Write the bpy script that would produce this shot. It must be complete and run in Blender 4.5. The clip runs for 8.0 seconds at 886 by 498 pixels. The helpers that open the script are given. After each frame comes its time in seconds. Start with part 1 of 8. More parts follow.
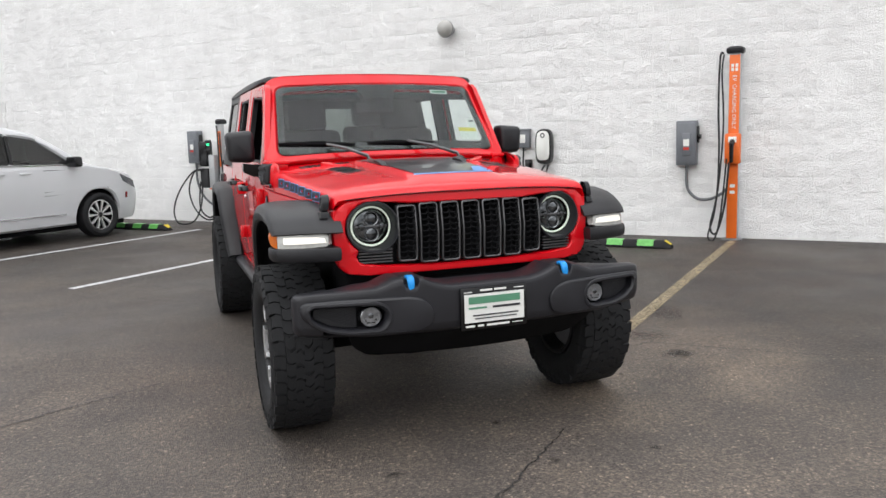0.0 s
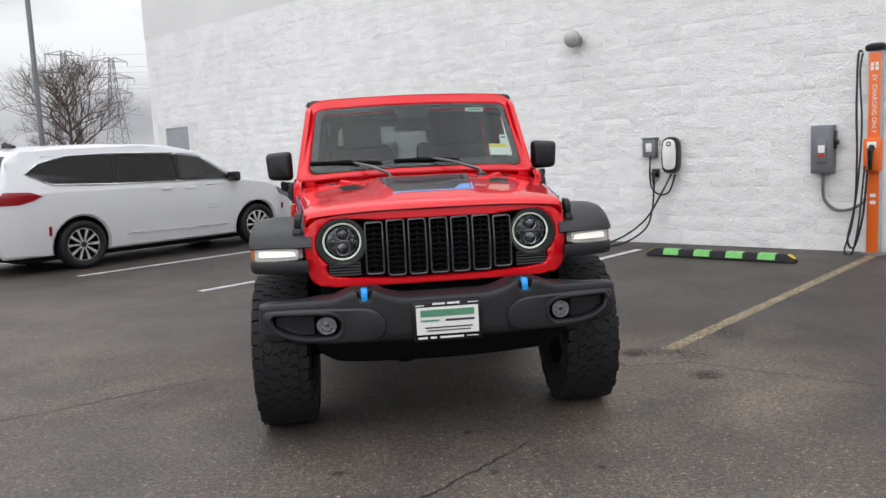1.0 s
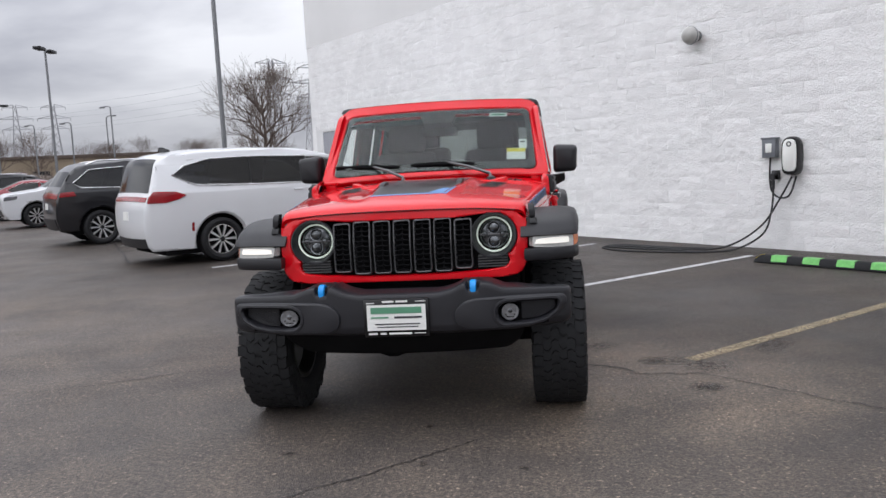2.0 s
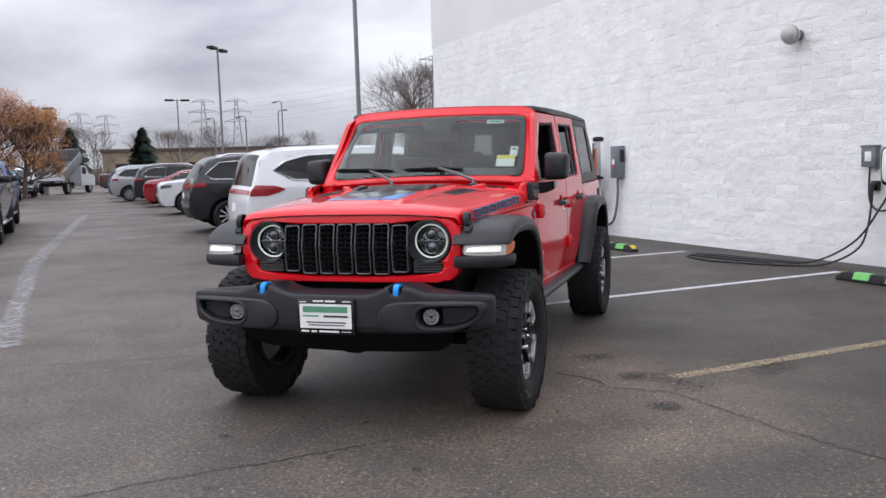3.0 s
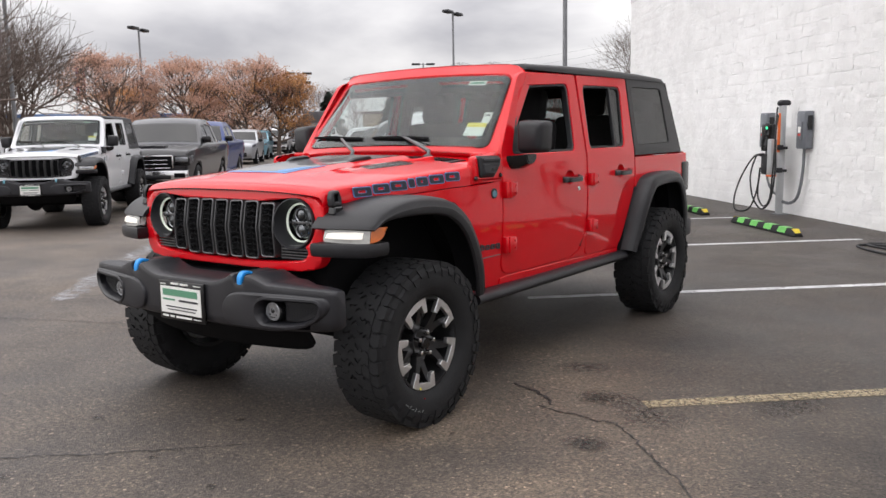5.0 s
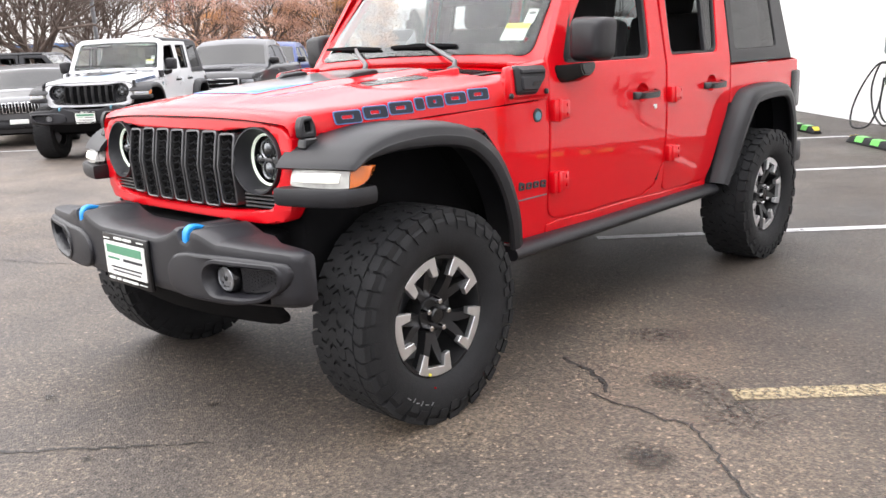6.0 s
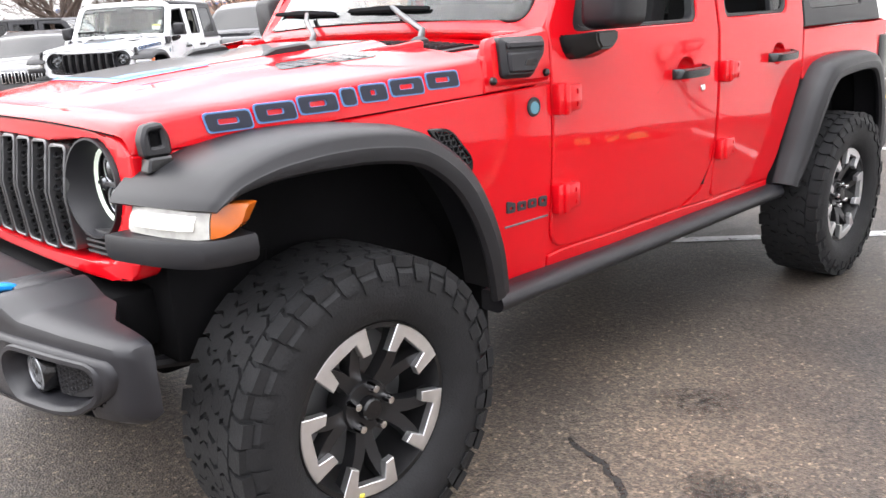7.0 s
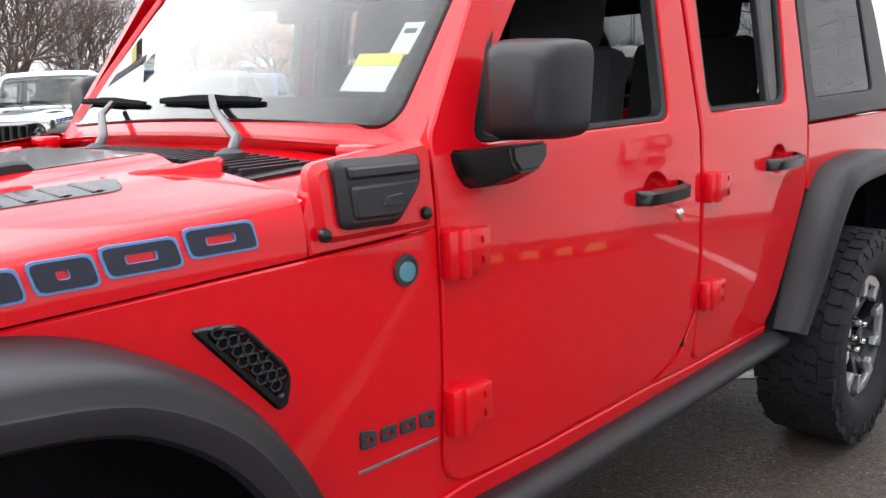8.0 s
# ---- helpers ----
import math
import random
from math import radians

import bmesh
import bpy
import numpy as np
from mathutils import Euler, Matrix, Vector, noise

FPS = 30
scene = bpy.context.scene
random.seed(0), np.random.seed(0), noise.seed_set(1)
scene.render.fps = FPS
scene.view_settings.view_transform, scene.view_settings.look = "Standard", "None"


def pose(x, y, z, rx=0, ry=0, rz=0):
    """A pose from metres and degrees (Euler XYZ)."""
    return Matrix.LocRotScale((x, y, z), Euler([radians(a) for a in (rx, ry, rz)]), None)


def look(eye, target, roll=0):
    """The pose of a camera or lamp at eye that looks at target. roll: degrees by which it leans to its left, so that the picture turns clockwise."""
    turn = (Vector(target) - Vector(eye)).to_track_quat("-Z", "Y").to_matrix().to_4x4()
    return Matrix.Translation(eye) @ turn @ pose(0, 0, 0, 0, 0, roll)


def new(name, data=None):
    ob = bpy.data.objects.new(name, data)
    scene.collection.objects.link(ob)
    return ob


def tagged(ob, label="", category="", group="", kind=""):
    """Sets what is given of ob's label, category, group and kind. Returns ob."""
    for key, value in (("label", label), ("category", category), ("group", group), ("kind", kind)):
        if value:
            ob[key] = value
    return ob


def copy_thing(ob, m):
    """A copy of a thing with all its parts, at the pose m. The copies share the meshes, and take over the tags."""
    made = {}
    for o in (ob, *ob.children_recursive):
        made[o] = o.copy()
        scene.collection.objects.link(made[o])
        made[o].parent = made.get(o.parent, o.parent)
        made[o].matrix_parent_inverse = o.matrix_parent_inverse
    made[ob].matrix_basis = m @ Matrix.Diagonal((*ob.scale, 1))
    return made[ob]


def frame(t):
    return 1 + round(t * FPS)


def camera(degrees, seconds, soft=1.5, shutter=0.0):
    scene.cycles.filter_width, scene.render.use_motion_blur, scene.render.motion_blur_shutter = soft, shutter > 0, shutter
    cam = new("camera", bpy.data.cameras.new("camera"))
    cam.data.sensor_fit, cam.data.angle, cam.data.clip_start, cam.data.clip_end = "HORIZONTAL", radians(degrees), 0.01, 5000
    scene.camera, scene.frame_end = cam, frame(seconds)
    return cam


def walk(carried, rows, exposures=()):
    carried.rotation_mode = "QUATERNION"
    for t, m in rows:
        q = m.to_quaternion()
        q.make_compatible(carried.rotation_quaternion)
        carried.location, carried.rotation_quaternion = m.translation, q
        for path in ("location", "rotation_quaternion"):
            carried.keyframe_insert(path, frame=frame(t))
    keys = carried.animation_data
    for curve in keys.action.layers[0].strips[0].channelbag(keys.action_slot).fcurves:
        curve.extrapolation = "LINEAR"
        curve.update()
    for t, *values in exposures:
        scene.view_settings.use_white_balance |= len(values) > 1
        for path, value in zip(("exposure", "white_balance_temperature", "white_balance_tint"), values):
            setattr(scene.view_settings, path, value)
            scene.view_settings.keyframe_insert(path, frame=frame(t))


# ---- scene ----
cam = camera(57.4, 8.0)
PATH = [
    (0, (-1.405, -4.068, 1.41), (-0.745, -2.199, 1.137), -1.6),
    (0.5, (-0.884, -4.254, 1.421), (-0.45, -2.319, 1.166), -2.2),
    (1, (-0.344, -4.485, 1.43), (-0.163, -2.507, 1.193), -2.7),
    (1.5, (0.213, -4.587, 1.425), (0.149, -2.601, 1.2), -2.7),
    (1.7, (0.45, -4.653, 1.409), (0.3, -2.671, 1.188), -2.9),
    (2.8, (1.732, -4.571, 1.418), (1.147, -2.67, 1.206), -1.9),
    (3, (1.976, -4.509, 1.427), (1.321, -2.631, 1.217), -1.7),
    (3.5, (2.478, -4.237, 1.397), (1.646, -2.431, 1.178), -1.4),
    (4, (2.956, -3.928, 1.406), (1.956, -2.21, 1.179), -1.8),
    (4.2, (3.119, -3.78, 1.424), (2.067, -2.095, 1.188), -2.0),
    (5.3, (3.286, -2.719, 1.406), (2.039, -1.188, 1.089), -0.9),
    (5.5, (3.205, -2.528, 1.38), (1.92, -1.036, 1.029), -1.2),
    (6, (2.907, -2.065, 1.351), (1.561, -0.661, 0.882), -2.5),
    (6.5, (2.676, -1.602, 1.338), (1.272, -0.291, 0.78), -3.1),
    (7, (2.401, -1.141, 1.356), (0.994, 0.169, 0.804), -3.1),
    (7.5, (2.129, -0.656, 1.385), (0.736, 0.703, 0.921), -2.7),
    (8, (1.837, -0.196, 1.405), (0.462, 1.2, 1.005), -2.5),
]
walk(cam, [(t, look(eye, target, roll)) for t, eye, target, roll in PATH],
     exposures=[(0.0, 0.15, 6500, 7), (1.5, -0.12, 6300, 9), (3.5, 0.02, 6100, 13), (4.0, 0.04, 6100, 13), (5.3, 0.29, 6700, 10), (6.0, 1.08, 6600, 10), (6.5, 1.32, 6500, 10), (7.0, 1.42, 6500, 10), (7.5, 1.0, 6500, 10), (8.0, 0.8, 6400, 10)])

# ---- sky and light: an overcast day ----
SUN_HEIGHT, SUN_TURN = 50.0, 227.0
world = bpy.data.worlds.new("overcast_sky")
scene.world = world
world.use_nodes = True
wt = world.node_tree
wt.nodes.clear()


def wnode(kind, **sets):
    n = wt.nodes.new(kind)
    for key, value in sets.items():
        n.inputs[key].default_value = value
    return n


w_out = wt.nodes.new("ShaderNodeOutputWorld")
w_bg = wnode("ShaderNodeBackground", Strength=1.0)
w_sky = wt.nodes.new("ShaderNodeTexSky")
w_sky.sky_type = "NISHITA"
w_sky.sun_disc = False
w_sky.sun_elevation, w_sky.sun_rotation = radians(SUN_HEIGHT), radians(SUN_TURN)
w_dim = wt.nodes.new("ShaderNodeVectorMath")
w_dim.operation = "SCALE"
w_dim.inputs["Scale"].default_value = 0.07
wt.links.new(w_sky.outputs[0], w_dim.inputs[0])
w_co = wt.nodes.new("ShaderNodeTexCoord")
w_map = wnode("ShaderNodeMapping")
w_map.inputs["Scale"].default_value = (1.0, 1.0, 3.2)
w_noise = wnode("ShaderNodeTexNoise", Scale=2.1, Detail=6.0, Roughness=0.5, Distortion=0.25)
w_ramp = wt.nodes.new("ShaderNodeValToRGB")
w_ramp.color_ramp.elements[0].position, w_ramp.color_ramp.elements[0].color = 0.38, (0.56, 0.56, 0.61, 1)
w_ramp.color_ramp.elements[1].position, w_ramp.color_ramp.elements[1].color = 0.62, (1.12, 1.11, 1.13, 1)
w_mix = wt.nodes.new("ShaderNodeMix")
w_mix.data_type = "RGBA"
w_mix.inputs[0].default_value = 0.93
wt.links.new(w_co.outputs["Generated"], w_map.inputs[0])
wt.links.new(w_map.outputs[0], w_noise.inputs["Vector"])
wt.links.new(w_noise.outputs["Fac"], w_ramp.inputs[0])
wt.links.new(w_dim.outputs[0], w_mix.inputs[6])
wt.links.new(w_ramp.outputs[0], w_mix.inputs[7])
# an overcast sky is about three times as bright overhead as at the horizon
w_sep = wt.nodes.new("ShaderNodeSeparateXYZ")
w_rise = wnode("ShaderNodeMapRange")
w_rise.inputs["From Min"].default_value, w_rise.inputs["From Max"].default_value = 0.05, 0.9
w_rise.inputs["To Min"].default_value, w_rise.inputs["To Max"].default_value = 0.78, 2.3
w_up = wt.nodes.new("ShaderNodeVectorMath")
w_up.operation = "SCALE"
wt.links.new(w_co.outputs["Generated"], w_sep.inputs[0])
wt.links.new(w_sep.outputs["Z"], w_rise.inputs["Value"])
wt.links.new(w_mix.outputs[2], w_up.inputs[0])
wt.links.new(w_rise.outputs[0], w_up.inputs["Scale"])
wt.links.new(w_up.outputs[0], w_bg.inputs["Color"])
wt.links.new(w_bg.outputs[0], w_out.inputs[0])

sun_lamp = bpy.data.lights.new("sun", "SUN")
sun_lamp.energy, sun_lamp.angle, sun_lamp.color = 1.15, radians(100), (1.0, 0.98, 0.95)
sun = new("sun", sun_lamp)
sun.matrix_world = pose(0, 0, 40, 90 - SUN_HEIGHT, 0, 180 - SUN_TURN)

# ---- materials ----
def mat(name, color, rough=0.5, metal=0.0, spots=0.0, size=6.0, bump=0.0, bump_size=60.0, color2=None, coat=0.0, each=0.0, spec=0.5):
    """A principled material: colour that varies on a large and a small scale, fine relief, and a little change from thing to thing."""
    m = bpy.data.materials.new(name)
    m.use_nodes = True
    t = m.node_tree
    b = t.nodes["Principled BSDF"]
    b.inputs["Roughness"].default_value = rough
    b.inputs["Metallic"].default_value = metal
    b.inputs["Coat Weight"].default_value = coat
    b.inputs["Coat Roughness"].default_value = 0.04
    b.inputs["Specular IOR Level"].default_value = spec
    co = t.nodes.new("ShaderNodeTexCoord")
    c2 = color2 or tuple(max(0.0, c * (1 - spots)) for c in color)
    big = t.nodes.new("ShaderNodeTexNoise")
    big.inputs["Scale"].default_value, big.inputs["Detail"].default_value = size, 5.0
    ramp = t.nodes.new("ShaderNodeValToRGB")
    ramp.color_ramp.elements[0].position, ramp.color_ramp.elements[0].color = 0.35, (*c2, 1)
    ramp.color_ramp.elements[1].position, ramp.color_ramp.elements[1].color = 0.65, (*color, 1)
    t.links.new(co.outputs["Object"], big.inputs["Vector"])
    t.links.new(big.outputs["Fac"], ramp.inputs[0])
    last = ramp.outputs[0]
    if each:
        info = t.nodes.new("ShaderNodeObjectInfo")
        mult = t.nodes.new("ShaderNodeMapRange")
        mult.inputs["To Min"].default_value, mult.inputs["To Max"].default_value = 1 - each, 1 + each
        hsv = t.nodes.new("ShaderNodeHueSaturation")
        t.links.new(info.outputs["Random"], mult.inputs["Value"])
        t.links.new(mult.outputs[0], hsv.inputs["Value"])
        t.links.new(last, hsv.inputs["Color"])
        last = hsv.outputs[0]
    t.links.new(last, b.inputs["Base Color"])
    if bump:
        fine = t.nodes.new("ShaderNodeTexNoise")
        fine.inputs["Scale"].default_value, fine.inputs["Detail"].default_value = bump_size, 4.0
        bp = t.nodes.new("ShaderNodeBump")
        bp.inputs["Strength"].default_value, bp.inputs["Distance"].default_value = bump, 0.01
        t.links.new(co.outputs["Object"], fine.inputs["Vector"])
        t.links.new(fine.outputs["Fac"], bp.inputs["Height"])
        t.links.new(bp.outputs[0], b.inputs["Normal"])
    return m


def glass(name, tint, clear, ior=1.85, faces=1.0):
    """A window pane: it lets part of the light through and mirrors more at a flat angle."""
    m = bpy.data.materials.new(name)
    m.use_nodes = True
    t = m.node_tree
    t.nodes.remove(t.nodes["Principled BSDF"])
    see, dark, body = t.nodes.new("ShaderNodeBsdfTransparent"), t.nodes.new("ShaderNodeBsdfDiffuse"), t.nodes.new("ShaderNodeMixShader")
    see.inputs[0].default_value = (*tint, 1)
    dark.inputs[0].default_value = (0.02, 0.02, 0.02, 1)
    body.inputs[0].default_value = clear
    gloss, fres, mix = t.nodes.new("ShaderNodeBsdfGlossy"), t.nodes.new("ShaderNodeFresnel"), t.nodes.new("ShaderNodeMixShader")
    gloss.inputs["Roughness"].default_value = 0.01
    fres.inputs["IOR"].default_value = ior
    t.links.new(dark.outputs[0], body.inputs[1]), t.links.new(see.outputs[0], body.inputs[2])
    both = t.nodes.new("ShaderNodeMath")
    both.operation, both.use_clamp = "MULTIPLY", True
    both.inputs[1].default_value = faces
    curve = t.nodes.new("ShaderNodeMath")
    curve.operation = "POWER"
    curve.inputs[1].default_value = 1.25 if faces > 1 else 1.0
    t.links.new(fres.outputs[0], curve.inputs[0]), t.links.new(curve.outputs[0], both.inputs[0])
    t.links.new(both.outputs[0], mix.inputs[0])
    t.links.new(body.outputs[0], mix.inputs[1]), t.links.new(gloss.outputs[0], mix.inputs[2])
    t.links.new(mix.outputs[0], t.nodes["Material Output"].inputs[0])
    return m


def glow(name, color, strength):
    m = bpy.data.materials.new(name)
    m.use_nodes = True
    b = m.node_tree.nodes["Principled BSDF"]
    b.inputs["Base Color"].default_value = (*color, 1)
    b.inputs["Emission Color"].default_value = (*color, 1)
    b.inputs["Emission Strength"].default_value = strength
    return m


M_RED = mat("red_paint", (0.64, 0.002, 0.009), 0.5, spots=0.03, size=1.5, coat=1.0, spec=0.05)
M_RED.node_tree.nodes["Principled BSDF"].inputs["Coat IOR"].default_value = 1.46
M_WHITE = mat("white_paint", (0.72, 0.73, 0.75), 0.3, spots=0.03, size=1.5, coat=0.8)
M_BLACKPAINT = mat("black_paint", (0.010, 0.010, 0.013), 0.3, spots=0.1, coat=0.8)
M_GREYPAINT = mat("grey_paint", (0.012, 0.012, 0.016), 0.35, 0.0, spots=0.1, coat=0.8, spec=0.2)
M_SILVER = mat("silver_paint", (0.42, 0.43, 0.45), 0.32, 0.5, spots=0.05, coat=0.6)
M_BLUEPAINT = mat("blue_paint", (0.004, 0.026, 0.15), 0.4, 0.0, spots=0.1, coat=0.5, spec=0.2)
M_GRAPHITE = mat("graphite_paint", (0.10, 0.102, 0.108), 0.32, 0.5, spots=0.08, coat=0.8)
M_TEAL = mat("teal_paint", (0.09, 0.26, 0.34), 0.3, 0.2, spots=0.1, coat=0.8)
M_DARKRED = mat("dark_red_paint", (0.28, 0.008, 0.02), 0.3, spots=0.1, coat=0.8)
M_PLASTIC = mat("black_plastic", (0.014, 0.014, 0.017), 0.44, spots=0.25, size=9, bump=0.05, bump_size=480, spec=0.44)
M_BUMPER = mat("bumper_plastic", (0.014, 0.014, 0.018), 0.42, spots=0.2, size=7, bump=0.08, bump_size=420, spec=0.5)
M_GLOSSBLACK = mat("gloss_black", (0.006, 0.006, 0.007), 0.2, spots=0.1)
M_DARK = mat("dark_inside", (0.009, 0.009, 0.010), 0.85, spots=0.3, spec=0.08)
M_SEAT = mat("black_cloth", (0.018, 0.018, 0.020), 0.9, spots=0.3, bump=0.3, bump_size=200)
M_RUBBER = mat("tyre_rubber", (0.0100, 0.0103, 0.0120), 0.74, spots=0.3, size=14, bump=0.25, bump_size=150, spec=0.4)
M_ALLOY = mat("machined_alloy", (0.82, 0.82, 0.83), 0.40, 1.0, spots=0.1, size=20)
M_DARKALLOY = mat("dark_alloy", (0.028, 0.028, 0.03), 0.3, 0.5, spots=0.2)
M_CHROME = mat("chrome", (0.75, 0.75, 0.76), 0.12, 1.0, spots=0.05)
M_SLOT = mat("slot_rim", (0.14, 0.14, 0.145), 0.32, 0.7, spots=0.1)
M_BLUE = mat("blue_plastic", (0.01, 0.28, 0.75), 0.4, spots=0.1)
M_BLUELINE = mat("blue_film", (0.12, 0.27, 0.55), 0.5, spots=0.1)
M_DECAL = mat("black_film", (0.035, 0.037, 0.042), 0.30, spots=0.15, size=20, coat=0.7)
M_LETTER = mat("letter_film", (0.022, 0.026, 0.045), 0.5, spots=0.1)
M_AMBER = mat("amber_lens", (0.58, 0.13, 0.012), 0.2, spots=0.15, size=30, coat=0.5)
M_REDLENS = mat("red_lens", (0.30, 0.006, 0.012), 0.2, spots=0.2, coat=0.5)
M_LENS = mat("clear_lens", (0.36, 0.37, 0.39), 0.15, 0.6, spots=0.35, size=60)
M_LAMPDARK = mat("lamp_inside", (0.20, 0.21, 0.22), 0.15, 0.9, spots=0.85, size=38)
M_DRL = glow("daytime_lamp", (0.85, 0.82, 0.74), 0.22)
M_DRLENS = mat("lamp_cover", (0.46, 0.455, 0.43), 0.18, spots=0.25, size=40, coat=0.6)
M_HALO = glow("halo_lamp", (0.78, 0.86, 0.74), 0.24)
M_SCREEN = glass("windscreen", (0.74, 0.83, 0.80), 0.95, 1.38, 3.9)
M_PANE = glass("side_pane", (0.55, 0.58, 0.57), 0.9)
M_REARPANE = glass("rear_pane", (0.28, 0.30, 0.29), 0.85)
M_TINT = glass("tinted_pane", (0.10, 0.11, 0.11), 0.6, 1.55)
M_LABEL = mat("paper", (0.80, 0.80, 0.77), 0.6, spots=0.05)
M_YELLOW = mat("yellow_paper", (0.80, 0.68, 0.10), 0.6, spots=0.05)
M_PRINT = mat("print_ink", (0.03, 0.03, 0.035), 0.6, spots=0.1)
M_GREENPRINT = mat("green_ink", (0.10, 0.28, 0.17), 0.6, spots=0.1)
M_GREYBOX = mat("grey_enamel", (0.17, 0.18, 0.20), 0.45, 0.1, spots=0.12, size=8, bump=0.05)
M_CABLE = mat("cable_rubber", (0.02, 0.02, 0.022), 0.6, spots=0.2)
M_CONDUIT = mat("grey_conduit", (0.14, 0.145, 0.155), 0.5, spots=0.15)
M_ORANGE = mat("orange_enamel", (0.80, 0.15, 0.015), 0.4, spots=0.08, size=5)
M_POSTSIDE = mat("post_alloy", (0.50, 0.51, 0.52), 0.4, 0.4, spots=0.1)
M_GREENTAPE = mat("green_tape", (0.17, 0.56, 0.13), 0.34, spots=0.25, size=25)
M_YELLOWTAPE = mat("yellow_tape", (0.72, 0.55, 0.03), 0.5, spots=0.25, size=25)
M_GALV = mat("galvanised", (0.24, 0.245, 0.255), 0.5, 0.5, spots=0.15, size=3)
M_BARK = mat("bark", (0.165, 0.125, 0.105), 0.9, spots=0.35, size=3, bump=0.4, bump_size=25)
M_LEAF = mat("autumn_leaf", (0.60, 0.33, 0.14), 0.8, color2=(0.42, 0.21, 0.10), size=0.6, each=0.1)
M_LEAFPINK = mat("faded_leaf", (0.64, 0.42, 0.34), 0.8, color2=(0.47, 0.28, 0.19), size=0.6, each=0.1)
for m in (M_LEAF, M_LEAFPINK):
    t = m.node_tree
    b = t.nodes["Principled BSDF"]
    thin, blend = t.nodes.new("ShaderNodeBsdfTranslucent"), t.nodes.new("ShaderNodeMixShader")
    blend.inputs[0].default_value = 0.45
    t.links.new(b.inputs["Base Color"].links[0].from_socket, thin.inputs[0])
    t.links.new(b.outputs[0], blend.inputs[1]), t.links.new(thin.outputs[0], blend.inputs[2])
    t.links.new(blend.outputs[0], t.nodes["Material Output"].inputs[0])
M_NEEDLE = mat("fir_needle", (0.022, 0.040, 0.026), 0.85, spots=0.4, size=0.8)
M_BRUSH = mat("bare_brush", (0.15, 0.115, 0.095), 0.95, color2=(0.09, 0.075, 0.065), size=0.25, bump=0.5, bump_size=6)
# pylon steel with the distance haze mixed into its grey
M_FARSTEEL = mat("hazed_steel", (0.30, 0.30, 0.32), 0.7, spots=0.1, size=0.5)
M_DOORGREY = mat("steel_door", (0.30, 0.31, 0.34), 0.5, spots=0.1, size=2)

# ---- shared builders ----
def finish(bm, name, material, smooth=35):
    me = bpy.data.meshes.new(name)
    bmesh.ops.recalc_face_normals(bm, faces=bm.faces[:])
    bm.to_mesh(me)
    bm.free()
    for one in material if isinstance(material, (list, tuple)) else [material]:
        me.materials.append(one)
    if smooth:
        me.shade_smooth()
        me.set_sharp_from_angle(angle=radians(smooth))
    return me


def part(name, bm, material, parent=None, label="", smooth=35):
    """One mesh object, under a thing or a part."""
    ob = new(name, finish(bm, name, material, smooth))
    ob.parent = parent
    return tagged(ob, label)


def thing(name, m, label, category, group="", kind=""):
    ob = new(name)
    ob.empty_display_size = 0.1
    ob.matrix_world = m
    return tagged(ob, label, category, group, kind)


def box(bm, x0, x1, y0, y1, z0, z1, bevel=0.0, m=None, segments=2):
    """A box, with its edges rounded."""
    vs = [bm.verts.new((x, y, z)) for x in (x0, x1) for y in (y0, y1) for z in (z0, z1)]
    fs = [bm.faces.new([vs[i] for i in q]) for q in ((0, 1, 3, 2), (4, 6, 7, 5), (0, 4, 5, 1), (2, 3, 7, 6), (0, 2, 6, 4), (1, 5, 7, 3))]
    made = vs
    if bevel:
        edges = {e for f in fs for e in f.edges}
        got = bmesh.ops.bevel(bm, geom=list(edges), offset=bevel, segments=segments, affect="EDGES", profile=0.5)
        made = list({v for f in got["faces"] for v in f.verts} | {v for v in vs if v.is_valid})
    if m is not None:
        for v in made:
            v.co = m @ v.co
    return bm


def boxes(*rows, bevel=0.0):
    bm = bmesh.new()
    for r in rows:
        box(bm, *r, bevel=bevel)
    return bm


def loft(bm, rings, closed=True, caps=True):
    """A skin over rings of equally many points."""
    rows = [[bm.verts.new(p) for p in r] for r in rings]
    n = len(rows[0])
    for a, b in zip(rows, rows[1:]):
        for i in range(n if closed else n - 1):
            j = (i + 1) % n
            bm.faces.new((a[i], a[j], b[j], b[i]))
    if caps and closed:
        bm.faces.new(rows[0][::-1])
        bm.faces.new(rows[-1])
    return rows


def lathe(bm, profile, centre, axis="x", steps=48, m=None, hollow=False):
    """Turns a profile of (along, radius) round an axis through centre."""
    cx, cy, cz = centre
    rows = []
    for a, r in profile:
        ring = []
        for k in range(steps):
            c, s = r * math.cos(2 * math.pi * k / steps), r * math.sin(2 * math.pi * k / steps)
            p = {"x": (cx + a, cy + c, cz + s), "y": (cx + c, cy + a, cz + s), "z": (cx + c, cy + s, cz + a)}[axis]
            ring.append(m @ Vector(p) if m else p)
        rows.append(ring)
    if hollow:
        rows.append(rows[0])
    loft(bm, rows, caps=not hollow)
    if hollow:
        bmesh.ops.remove_doubles(bm, verts=bm.verts[:], dist=1e-6)
    return bm


def spline(points, n=6):
    """A smooth line through points."""
    ps = [Vector(p) for p in points]
    out = []
    for i in range(len(ps) - 1):
        a, b, c, d = ps[max(i - 1, 0)], ps[i], ps[i + 1], ps[min(i + 2, len(ps) - 1)]
        for k in range(n):
            t = k / n
            out.append(0.5 * (2 * b + (c - a) * t + (2 * a - 5 * b + 4 * c - d) * t * t + (3 * b - a - 3 * c + d) * t ** 3))
    return out + [ps[-1]]


